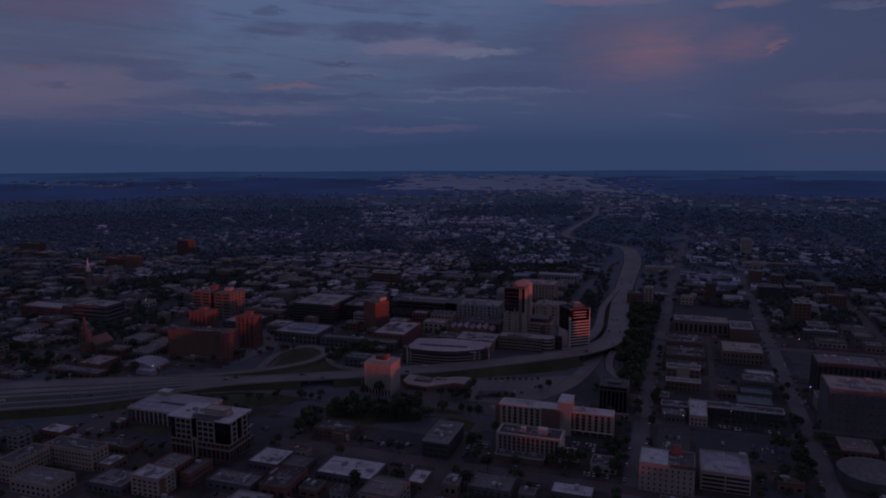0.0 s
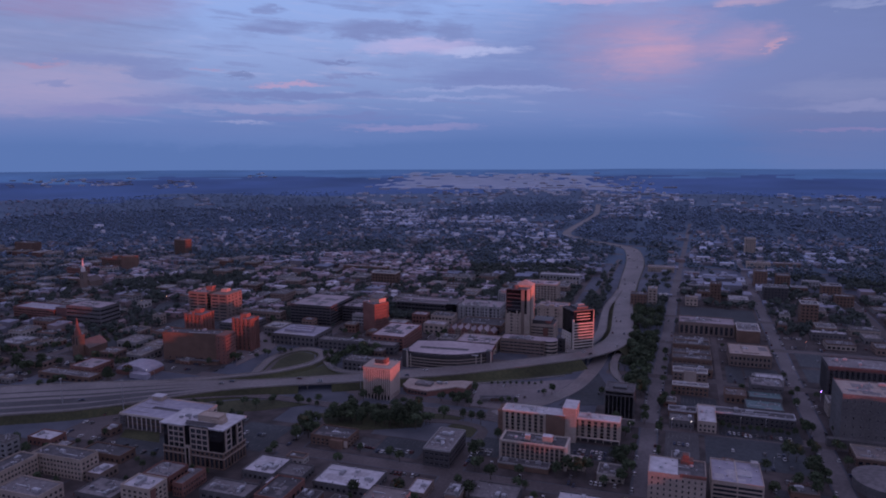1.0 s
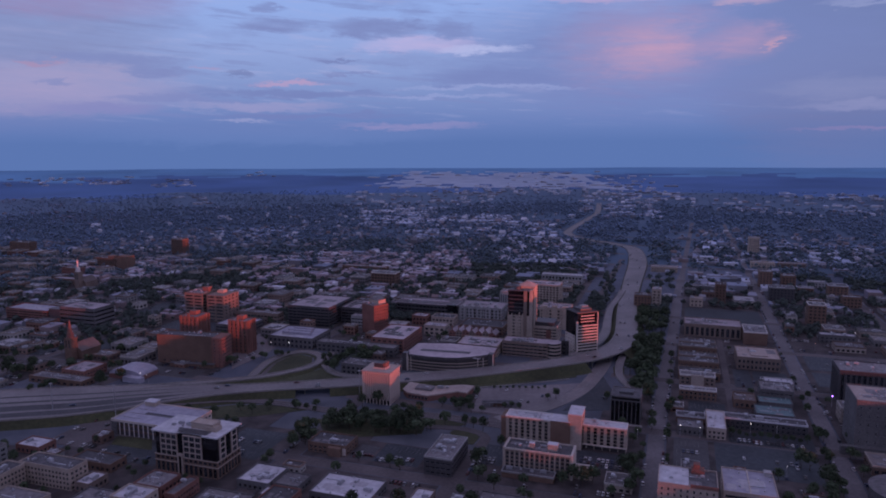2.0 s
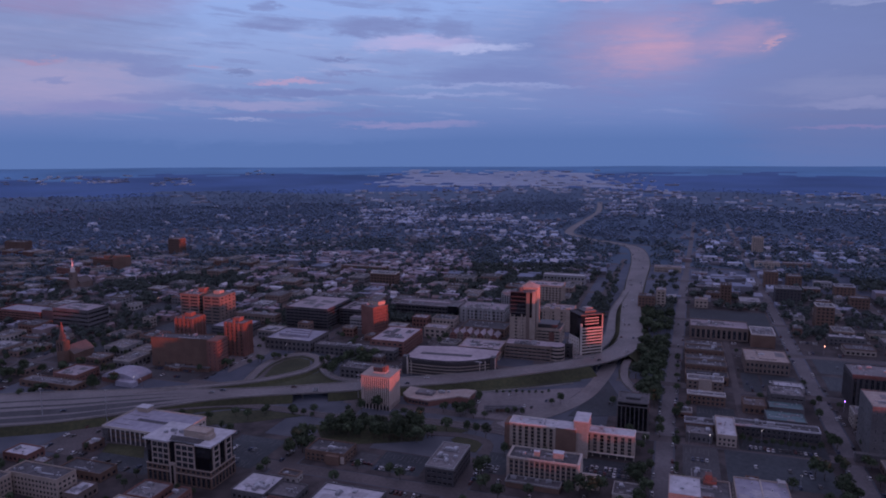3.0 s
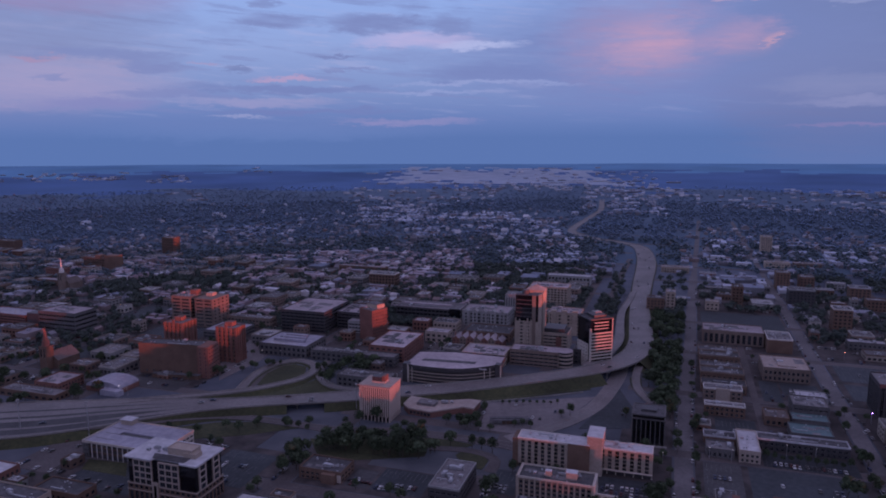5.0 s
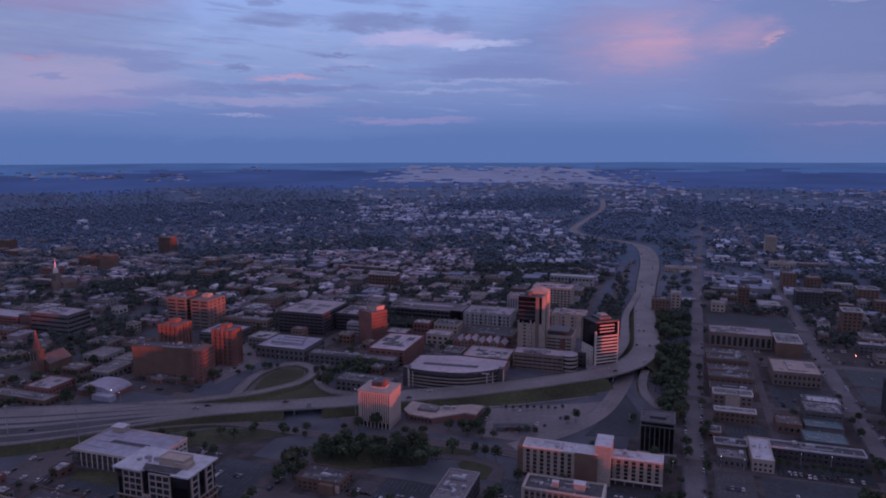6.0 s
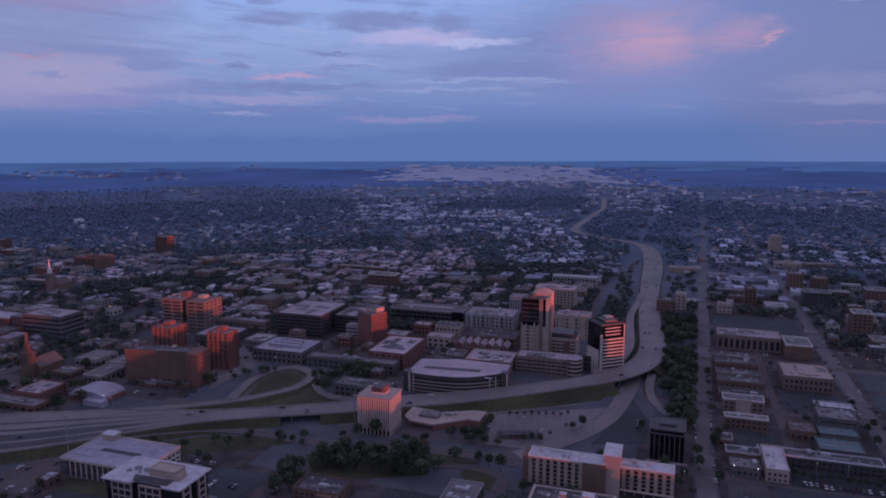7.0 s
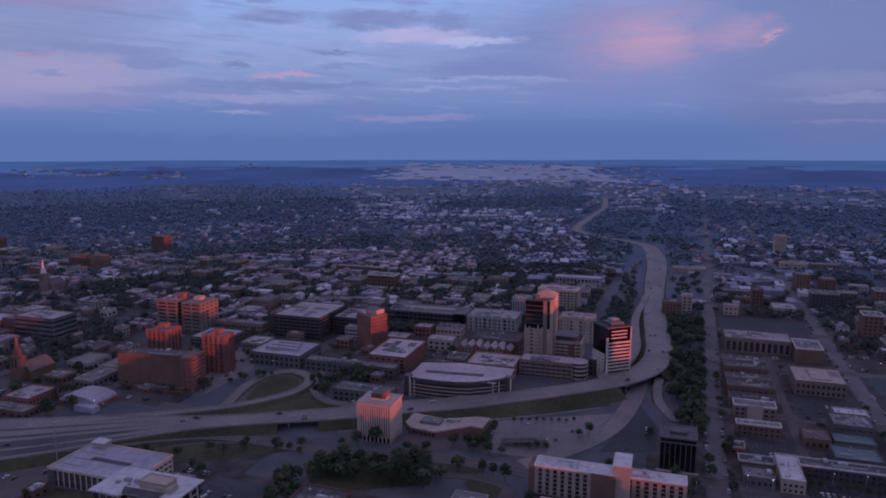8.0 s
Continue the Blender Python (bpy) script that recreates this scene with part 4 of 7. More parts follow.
    solid("stair_tower", root, (x0 + 4, y1 - 5.5, 0, x0 + 13, y1 + 0.5, h + 3.2), M["beige"], "beige stair tower")
    solid("stair_roof", root, (x0 + 3.6, y1 - 5.9, h + 3.2, x0 + 13.4, y1 + 0.9, h + 3.6), M["roof_white"])
    for k in range(3):
        solid("wheel_stop_wall", root, (x0 + 4, y0 + 7 + k * 8, h, x0 + 20, y0 + 7.25 + k * 8, h + 0.2), M["kerb"])


def pier_block():
    root, x0, y0, x1, y1 = start("apartment_slab", "five-storey block with close piers and a dark roof", "apartment block", -107, 431, -64.5, 447)
    h = 15.0
    solid("core", root, (x0 + 0.5, y0 + 0.5, 0, x1 - 0.5, y1 - 0.4, h - 0.3), M["dark_panel"])
    bay(root, "front_wall", (x0, y0 + 0.5), 0, x1 - x0, 0, h, 13, 5, M["tan_brick"], 0.5, foot=0.6, fw=0.6, fh=0.7, head=1.4, edge=0.9, mullions=1)
    bay(root, "end_wall", (x1 - 0.5, y0 + 0.5), 90, y1 - y0 - 0.5, 0, h, 3, 5, M["beige"], 0.5, foot=0.6, fw=0.3, fh=0.55, head=1.4)
    pier = box_mesh("pier", 0.7, 0.5, h, M["beige"])
    row_of("pier", root, pier, [pose(x0 + 0.9 + (x1 - x0 - 1.8) * k / 13, y0 - 0.25, 0) for k in range(14)])
    solid("back_wall", root, (x0, y1 - 0.4, 0, x1, y1, h), M["beige"])
    solid("end_pier", root, (x0 - 0.3, y0 - 0.55, 0, x0 + 0.7, y1, h + 0.9), M["stone"])
    solid("end_pier", root, (x1 - 0.4, y0 - 0.55, 0, x1 + 0.6, y1, h + 0.9), M["cream"])
    roofing(root, x0 + 0.7, y0 - 0.1, x1 - 0.4, y1, h, M["roof_dark"], M["cream"], 0.9, 3)
    for xa, w, d, t in ((-6, 3.2, 2.4, 3.2), (5.5, 6.0, 4.5, 3.8)):
        head = solid("stair_head", root, (xa, -3, h, xa + w, -3 + d, h + t), M["stone"], "buff stair head")
        solid("stair_cap", head, (xa - .2, -3.2, h + t, xa + w + .2, -2.8 + d, h + t + 0.25), M["roof_white"])
    reserve(-64, 432, -52, 445)
    solid("annex", root, (x1 + 0.7, y0 + 3, 0, x1 + 12, y1 - 2, 4.2), M["beige"], "low beige annex")
    bm = bmesh.new()
    rim_ring(bm, x1 + 0.7, y0 + 3, x1 + 12, y1 - 2, 0.4, 4.0, 5.0)
    part("annex_parapet", bm, M["white_stone"], root)
    reserve(-107, 421, -74, 431)
    solid("entrance_hall", root, (x0 + 1, y0 - 8.5, 0, x0 + 33, y0 - 0.6, 3.8), M["dark_brick"], "low entrance hall")
    solid("hall_roof", root, (x0 + 1.2, y0 - 8.3, 3.8, x0 + 32.8, y0 - 0.9, 4.0), M["roof_dark"], "dark tar roof")
    for k in range(4):
        part("air_handler", UNITS[(k + 1) % 3], None, root, "", pose(x0 + 5 + 7 * k, y0 - 4.5 + (k % 2), 4.0))
    bm = bmesh.new()
    rim_ring(bm, x0 + 0.7, y0 - 8.8, x0 + 33.3, y0 - 0.6, 0.4, 3.5, 4.5)
    part("hall_parapet", bm, M["grey"], root)


def hotel():
    root, x0, y0, x1, y1 = start("hotel", "long beige hotel with two wings and a buff stair tower", "hotel", -119, 474, -35.5, 492)
    # wings: left (deeper forward), brick link, tower, right
    def wing(u0, u1, v0, v1, h, cols, rows, foot):
        solid("wing_core", root, (x0 + u0 + 0.6, y0 + v0 + 0.6, 0, x0 + u1 - 0.4, y0 + v1 - 0.3, h - 0.35), M["dark_panel"])
        bay(root, "wing_front", (x0 + u0, y0 + v0 + 0.6), 0, u1 - u0, foot, h, cols, rows, M["beige"], 0.6, fw=0.52, fh=0.9, head=0.9, edge=1.0, mullions=1, depth=0.6)
        bay(root, "wing_end", (x0 + u1 - 0.4, y0 + v0 + 0.6), 90, v1 - v0 - 0.6, 0, h, 2, rows, M["beige"], 0.4, fw=0.2, fh=0.5)
        solid("wing_back", root, (x0 + u0, y0 + v1 - 0.3, 0, x0 + u1, y0 + v1, h), M["beige"])
        solid("wing_flank", root, (x0 + u0 - 0.3, y0 + v0, 0, x0 + u0, y0 + v1, h), M["dark_brick"])
        roofing(root, x0 + u0 - 0.3, y0 + v0, x0 + u1, y0 + v1, h, M["roof_white"], M["white_stone"], 0.7, 3)
    solid("end_pier", root, (x0, y0 - 0.15, 0, x0 + 3.4, y0 + 12.4, 18.4), M["dark_brick"], "brown brick end pier")
    wing(3.4, 34, 0, 12.5, 18.6, 7, 6, 2.5)
    link = solid("brick_link", root, (x0 + 34, y0 - 0.4, 0, x0 + 47, y0 + 12, 19.2), M["dark_brick"], "plain brown brick link")
    solid("link_cap", link, (x0 + 33.8, y0 - 0.6, 19.2, x0 + 47.2, y0 + 12.2, 19.5), M["roof_white"])
    tower = solid("stair_tower", root, (x0 + 45.5, y0 + 1.0, 0, x0 + 54.5, y0 + 17.5, 24.4), M["stone"], "tall buff stair tower")
    solid("tower_cap", tower, (x0 + 45.2, y0 + 0.7, 24.4, x0 + 54.8, y0 + 17.8, 24.9), M["roof_white"])
    for k in range(2):
        solid("tower_slit", tower, (x0 + 54.5, y0 + 5 + 6 * k, 3, x0 + 54.56, y0 + 6.2 + 6 * k, 22), M["glass"])
    wing(51, x1 - x0, 6.5, 17.5, 16.0, 7, 5, 3.0)
    post = box_mesh("porch_post", 0.6, 0.6, 3.0, M["cream"])
    row_of("porch_post", root, post, [pose(x0 + 52 + k * 5.2, y0 + 6.4, 0) for k in range(7)])
    solid("porch_roof", root, (x0 + 51, y0 + 4.8, 3.0, x1, y0 + 6.4, 3.4), M["cream"])


def dark_office():
    root, x0, y0, x1, y1 = start("office_building", "black glass office with thin pale fins and a framed top", "office building", -51, 530, -29.5, 551)
    h = 20.5
    solid("core", root, (x0 + 0.7, y0 + 0.7, 0, x1 - 0.7, y1 - 0.7, h), M["black_glass"])
    fin = box_mesh("fin", 0.45, 0.7, h - 3.2, M["dark_concrete"])
    row_of("fin", root, fin, [pose(x0 + 0.25 + (x1 - x0 - 0.5) * k / 7, y0 + 0.35, 0.2) for k in range(8)])
    row_of("fin", root, fin, [pose(x1 - 0.35, y0 + 0.25 + (y1 - y0 - 0.5) * k / 7, 0.2, 0, 0, 90) for k in range(1, 8)])
    bm = bmesh.new()
    rim_ring(bm, x0, y0, x1, y1, 0.8, h - 3.0, h - 2.3)
    part("lower_band", bm, M["dark_concrete"], root)
    bm = bmesh.new()
    rim_ring(bm, x0, y0, x1, y1, 0.8, h - 0.2, h + 0.7)
    part("top_band", bm, M["dark_concrete"], root)
    solid("roof", root, (x0 + 0.8, y0 + 0.8, h, x1 - 0.8, y1 - 0.8, h + 0.2), M["roof_dark"])
    solid("plant_room", root, (-5, -4, h + 0.2, 5, 5, h + 1.8), M["dark_panel"])
    solid("entrance_plinth", root, (x0 - 1.5, y0 - 2.5, 0, x1 + 1.5, y0, 0.6), M["kerb"])


def curved_deck():
    """A five-level parking deck whose front bends in two."""
    root, x0, y0, x1, y1 = start("parking_deck", "five-level parking deck with buff bands, dark fascia and bent front", "parking deck", -240, 598, -162, 645)
    front = [(0, 0.5), (12, -1.0), (26, -1.6), (40, -0.6), (50, 2.0), (60, 8.0), (70, 16.0), (77, 23.0)]
    def out(inset):
        pts = [(x0 + u, y0 + v + inset) for u, v in front]
        return pts + [(x0 + 76 - inset, y0 + 45 - inset), (x0 + 30, y0 + 46 - inset), (x0 + inset, y0 + 38 - inset)]
    h = 14.6
    bm = bmesh.new()
    # solid dark prism where only shade lies between the levels
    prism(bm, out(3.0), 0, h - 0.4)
    part("core", bm, M["dark_panel"], root, "dark solid core standing in for shaded parking levels")
    for k in range(4):
        z = 1.2 + k * 2.75
        bm = bmesh.new()
        pts = out(0.0)
        n = len(front)
        for i in range(n - 1):
            (ax, ay), (bx, by) = pts[i], pts[i + 1]
            quad(bm, [(ax, ay, z), (bx, by, z), (bx, by, z + 0.7), (ax, ay, z + 0.7)])
            quad(bm, [(ax, ay, z + 0.7), (bx, by, z + 0.7), (bx, by + 0.35, z + 0.7), (ax, ay + 0.35, z + 0.7)])
            quad(bm, [(bx, by, z), (ax, ay, z), (ax, ay + 3.2, z), (bx, by + 3.2, z)])
        part("band", bm, M["stone"], root)
    bm = bmesh.new()
    # dark slab laid on the deck to imitate a shaded slot
    prism(bm, [(x0 + 10, y0 + 15), (x0 + 56, y0 + 19), (x0 + 56, y0 + 25), (x0 + 10, y0 + 21)], h, h + 0.12)
    part("ramp_slot", bm, M["roof_dark"], root, "dark slab standing in for a shaded ramp opening")
    bm = bmesh.new()
    prism(bm, out(-0.2), h - 0.4, h)
    part("top_deck", bm, M["roof_rose"], root, "greyish top deck")
    bm = bmesh.new()
    pts = out(-0.2)
    for i in range(len(pts)):
        (ax, ay), (bx, by) = pts[i], pts[(i + 1) % len(pts)]
        quad(bm, [(ax, ay, h - 2.2), (bx, by, h - 2.2), (bx, by, h + 0.9), (ax, ay, h + 0.9)])
        quad(bm, [(bx, by + 0.2, h), (ax, ay + 0.2, h), (ax, ay + 0.2, h + 0.9), (bx, by + 0.2, h + 0.9)])
        quad(bm, [(ax, ay, h + 0.9), (bx, by, h + 0.9), (bx, by + 0.2, h + 0.9), (ax, ay + 0.2, h + 0.9)])
    part("deck_parapet", bm, M["dark_panel"], root)
    for u, v in ((-1.5, -0.5), (73.5, 18.5)):
        solid("stair_end", root, (x0 + u, y0 + v, 0, x0 + u + 5, y0 + v + 6, h + 1.5), M["dark_panel"], "dark stair end")
        solid("end_pier", root, (x0 + u + 4.4, y0 + v - 0.4, 0, x0 + u + 5.4, y0 + v, h + 1.2), M["cream"])
    col = box_mesh("column", 0.7, 0.5, 13.4, M["cream"])
    row_of("column", root, col, [pose(x0 + 4, y0 - 0.2, 0), pose(x0 + 7, y0 - 0.5, 0), pose(x0 + 66, y0 + 12.4, 0), pose(x0 + 70, y0 + 15.7, 0)])
    solid("sign_panel", root, (x0 + 62.5, y0 + 9.3, h - 0.9, x0 + 69, y0 + 9.6, h - 0.2), M["roof_white"], "plain white sign bar").matrix_basis = pose(0, 0, 0)


def striped_tower():
    root, x0, y0, x1, y1 = start("striped_tower", "ten-storey tower with white bands and black glass", "office tower", -105, 681, -82.5, 703.5, -52)
    h = 44.0
    solid("core", root, (x0 + 0.5, y0 + 0.5, 0, x1 - 0.5, y1 - 0.5, h), M["black_glass"])
    for k in range(11):
        z = 2.6 + k * 2.85
        solid("band", root, (x1 - 0.5, y0 + 1.2, z, x1, y1, z + 1.3), M["cream"])
    for z in (35.4, 38.2, 41.0):
        solid("thin_band", root, (x1 - 0.45, y0 + 4, z, x1 - 0.1, y1 - 4, z + 0.8), M["cream"])
    solid("corner_pier", root, (x1 - 1.6, y0 - 0.1, 0, x1 + 0.1, y0 + 1.2, 36.5), M["cream"])
    solid("corner_pier", root, (x1 - 0.6, y1 - 0.6, 0, x1 + 0.1, y1 + 0.2, h), M["cream"])
    bay(root, "lower_front", (x0 + 0.5, y0 + 0.5), 0, 18, 0, 22, 4, 7, M["cream"], 0.5, fw=0.35, fh=0.4)
    bm = bmesh.new()
    rim_ring(bm, x0, y0, x1, y1, 0.5, h, h + 1.0)
    part("parapet", bm, M["dark_panel"], root)
    solid("roof", root, (x0 + 0.5, y0 + 0.5, h, x1 - 0.5, y1 - 0.5, h + 0.3), M["roof_dark"])
    solid("plant_room", root, (-8, -4, h + 0.3, 5, 8, h + 2.6), M["dark_panel"], "low dark plant room")
    solid("plant_screen", root, (-9.5, 2, h + 0.3, -3, 9, h + 3.4), M["grey"], "grey plant screen")


def dark_tower():
    root, x0, y0, x1, y1 = start("hospital_tower", "tall black glass tower over beige piers with a peaked shaft", "tower", -171, 711, -146, 736)
    h = 55.0
    solid("core", root, (x0 + 0.5, y0 + 0.5, 0, x1 - 0.5, y0 + 16, h), M["black_glass"])
    bay(root, "lower_front", (x0, y0 + 0.5), 0, x1 - x0, 0, 30, 3, 9, M["beige"], 0.5, fw=0.42, fh=0.5, edge=3.5)
    for k, u in enumerate((0.4, 4.2, 8.0, 11.8, 15.2)):
        solid("pier", root, (x0 + u, y0 - 0.7, 0, x0 + u + 1.1, y0 + 0.1, 33 - 1.2 * (k % 3)), M["beige"])
    # unlit beige pier, its shade put in as darker tan brick
    solid("corner_pier", root, (x1 - 8.4, y0 - 0.5, 0, x1 - 5.0, y0 + 1.2, h + 0.6), M["tan_brick"], "full-height beige pier darkened for its shade")
    solid("glass_recess", root, (x1 - 5.0, y0 + 0.2, 0, x1 - 2.4, y0 + 1.0, h), M["black_glass"], "dark glass recess")
    solid("corner_pier", root, (x1 - 2.4, y0 - 0.4, 0, x1 + 0.3, y0 + 3.5, h + 1.5), M["beige"])
    solid("glass_slot", root, (x1 - 0.4, y0 + 3.5, 0, x1 + 0.05, y0 + 8, h), M["black_glass"])
    solid("flank", root, (x1 - 1.0, y0 + 8, 0, x1 + 0.3, y0 + 17, h + 1.0), M["beige"])
    for z in (34, 38, 42, 46, 50):
        solid("spandrel", root, (x0 + 0.2, y0 + 0.3, z, x1 - 8.4, y0 + 0.6, z + 0.8), M["dark_panel"])
    shaft = solid("stair_shaft", root, (x0 + 8, y0 + 12, 0, x1 + 0.6, y1, h + 3), M["beige"], "beige stair shaft")
    bm = bmesh.new()
    cx, cy = (x0 + 8 + x1) / 2, (y0 + 12 + y1) / 2
    c = [(x0 + 7.6, y0 + 11.6), (x1 + 1.0, y0 + 11.6), (x1 + 1.0, y1 + 0.4), (x0 + 7.6, y1 + 0.4)]
    for k in range(4):
        quad(bm, [(*c[k], h + 3), (*c[(k + 1) % 4], h + 3), (cx, cy, h + 7.5)][:3])
    part("peaked_roof", bm, M["roof_tan"], shaft)
    drumm = bmesh.new()
    drum(drumm, x0 + 9, y0 + 7, h, h + 4.2, 4.2, 3.0, 14)
    part("roof_drum", drumm, M["dark_panel"], root)
    solid("roof", root, (x0 + 0.3, y0 + 0.3, h, x1 - 0.3, y0 + 12, h + 0.4), M["roof_dark"])


def ribbed_tower(a0, b0, a1, b1, h, ribs, label):
    root, x0, y0, x1, y1 = start("brick_tower", label, "tower", a0, b0, a1, b1)
    solid("core", root, (x0 + 1, y0 + 1, 0, x1 - 1, y1 - 1, h - 1), M["dark_brick"])
    n = ribs
    w, d = x1 - x0, y1 - y0
    for k in range(n):
        if k % 2 == 0:
            solid("rib", root, (x0 + w * k / n, y0, 0, x0 + w * (k + 1) / n, y0 + 1.4, h + (2.5 if k == n // 2 else 0)), M["brick"])
            solid("rib", root, (x1 - 1.4, y0 + max(1.4, d * k / n), 0, x1, y0 + d * (k + 1) / n, h), M["brick"])
        else:
            for f in range(int(h / 3.6) - 1):
                part("window", window_mesh(w / n * 0.7, 1.7), None, root, "", pose(x0 + w * (k + 0.15) / n, y0 + 0.97, 2 + f * 3.6))
    solid("back_wall", root, (x0, y1 - 1.2, 0, x1 - 1.4, y1, h), M["brick"])
    solid("flank_wall", root, (x0, y0 + 1.4, 0, x0 + 1.2, y1 - 1.2, h), M["brick"])
    solid("roof", root, (x0 + 1, y0 + 1, h - 1, x1 - 1, y1 - 1, h - 0.6), M["roof_grey"])
    solid("lift_head", root, (-4, -2, h - 0.6, 3, 5, h + 3.4), M["brick"])
    return root


def orange_tower():
    root, b = simple("brick_tower", "orange brick tower block with a gridded flank and stepped roof", -328, 701, -308, 721, 31, "brick", "roof_grey", front=None, side=(6, 9), fw=0.5, fh=0.5, units=2, turn=-26)
    solid("upper_block", root, (b[0], b[1] + 10, 31, b[2] - 4, b[3], 35.5), M["beige"], "beige plant storey")
    solid("upper_cap", root, (b[0] - .3, b[1] + 9.7, 35.5, b[2] - 3.7, b[3] + .3, 35.9), M["roof_grey"])


def brick_wing():
    # brown brick puts the front's shade into colour; the sunlit end stays red
    root, b = simple("hospital_wing", "long plain red brick wing, front darkened for shade, windowed end", -471, 553, -413, 569, 26.5, "dark_brick", "roof_dark", front=None, side=None, units=4, turn=8)
    x0, y0, x1, y1 = b
    solid("end_block", root, (x1, y0 - 5, 0, x1 + 10, y1 - 2, 27.5), M["brick"], "red brick end block")
    bay(root, "end_front", (x1, y0 - 5), 0, 10, 0, 27, 2, 8, M["brick"], 0.3, fw=0.25, fh=0.45)
    bay(root, "end_flank", (x1 + 10, y0 - 5), 90, y1 - y0 + 3, 0, 27, 5, 8, M["brick"], 0.3, fw=0.5, fh=0.5)
    solid("annex", root, (x0 + 18, y0 - 10, 0, x1 + 3, y0 - 5.2, 3.6), M["dark_brick"], "low dark annex")
    solid("annex_roof", root, (x0 + 17.7, y0 - 10.3, 3.6, x1 + 3.3, y0 - 5.1, 3.9), M["roof_dark"])
    solid("parapet", root, (x0, y0 - 0.15, 26.2, x1 - 0.05, y0 + 0.4, 27.3), M["dark_brick"])
    for k in range(7):
        part("window", window_mesh(1.4, 1.6), None, root, "", pose(x0 + 6 + k * 6.5, y0 - 0.02, 2.0))


finned_tower()
cream_office()
columned_garage()
pier_block()
hotel()
dark_office()
curved_deck()
striped_tower()
dark_tower()
ribbed_tower(-474, 587, -453, 607, 36, 9, "red brick residence tower with deep upright ribs behind the wing")
ribbed_tower(-425, 597, -403, 612, 33, 9, "red brick residence tower with deep upright ribs")
orange_tower()
brick_wing()
simple("office_building", "low dark-clad office with a pale gravel roof full of machines", -153, 412, -135, 447.5, 11, "dark_panel", "roof_grey", front=(5, 3), side=(9, 3), fw=0.75, fh=0.4, units=7, coping=M["grey"])
r, b = simple("office_building", "small brown brick office with pale window panels", -238, 419, -210, 437, 6.4, "dark_brick", "roof_dark", front=(8, 2), side=(4, 2), units=3)
solid("entrance_block", r, (2, b[1] - 3, 0, 11, b[1], 6.0), M["dark_brick"], "brown brick entrance block")
solid("panel", r, (11.2, b[1] - 0.2, 0.5, 13.8, b[1] - 0.02, 5.2), M["cream"], "cream panel")


def low_showroom():
    root, x0, y0, x1, y1 = start("low_building", "long low brick building with a kinked tan roof", "commercial building", -217, 531, -165, 562)
    bm = bmesh.new()
    outline = [(x0, y0 + 8), (x0 + 6, y0 + 1), (x0 + 24, y0 - 1), (x1 - 8, y0 + 15), (x1, y0 + 14), (x1 + 1, y1), (x1 - 8, y1), (x0 + 24, y0 + 21), (x0, y0 + 24)]
    prism(bm, outline, 0, 4.2)
    part("wall", bm, M["brick"], root)
    bm = bmesh.new()
    prism(bm, [(x * 1.02, y * 1.03) for x, y in outline], 4.2, 5.2)
    part("roof", bm, M["roof_tan"], root)
    solid("upper_storey", root, (x0 + 10, y0 + 8, 5.2, x0 + 24, y0 + 17, 7.0), M["roof_grey"])
    for k in range(5):
        part("air_handler", UNITS[k % 4], None, root, "", pose(x0 + 14 + k * 5, y0 + 10 + k * 2.4, 5.2))
    for k in range(6):
        part("window", window_mesh(2.2, 2.2), None, root, "", pose(x0 + 7 + k * 2.9, y0 + 0.75 - k * 0.32, 1.0, 0, 0, -6))


low_showroom()
# medical quarter beyond the highway
r, b = simple("low_building", "broad hall with a pinkish flat roof", -209, 660, -169, 690, 10, "beige", "roof_rose", front=(8, 2), side=(5, 2), units=4)
r, b = simple("office_building", "long low office of brick and glass bands", -166, 669, -122, 688, 14, "tan_brick", "roof_rose", front=(10, 4), side=(4, 4), fw=0.92, fh=0.45)
bm = bmesh.new()
for k in range(4):
    drum(bm, b[2] + 4, -1, k * 3.5 + 0.8, k * 3.5 + 2.4, 7.6, n=20)
part("rounded_end", bm, M["stone"], r, "rounded buff bands")["kind"] = "stuff"
bm = bmesh.new()
drum(bm, b[2] + 4, -1, 0, 14.4, 7.1, n=20)
part("rounded_glass", bm, M["glass"], r)
bm = bmesh.new()
drum(bm, b[2] + 4, -1, 14.4, 15.0, 7.7, 7.4, 20)
# rose colour stands in for pink light on this roof
part("rounded_roof", bm, M["roof_rose"], r, "round roof coloured rose for the pink light on it")
reserve(-122, 668, -108, 690)
simple("office_building", "dark low block beside the striped tower", -112, 688, -98, 704, 13, "dark_panel", "roof_grey", front=(3, 3), side=(4, 3))
r, b = simple("office_building", "terraced dark-banded clinic with a brick portal", -150, 722, -122, 750, 17, "beige", "roof_dark", front=(6, 5), side=(5, 5), fw=0.9, fh=0.45, units=4)
solid("portal", r, (3, b[1] - 1.2, 0, 8, b[1], 14), M["brick"], "brick portal")
solid("upper_terrace", r, (b[0] + 4, b[1] + 5, 17, b[2] - 4, b[3] - 3, 20.5), M["dark_panel"])
simple("apartment_block", "rose-beige block with an even grid of windows", -193, 890, -147, 916, 26, "beige", "roof_rose", front=(11, 8), side=(6, 8), fw=0.6, fh=0.5, panes=False, units=5)
simple("office_building", "grey tower block with upright ribs", -214, 852, -193, 872, 22, "grey", "roof_grey", front=(7, 1), side=(5, 1), fw=0.4, fh=0.85, panes=False)
r, b = simple("apartment_block", "grey gabled clinic with arched bays", -247, 788, -196, 820, 16, "grey", "roof_rose", front=(12, 4), side=(5, 4), fw=0.62, fh=0.6, panes=False, units=4)
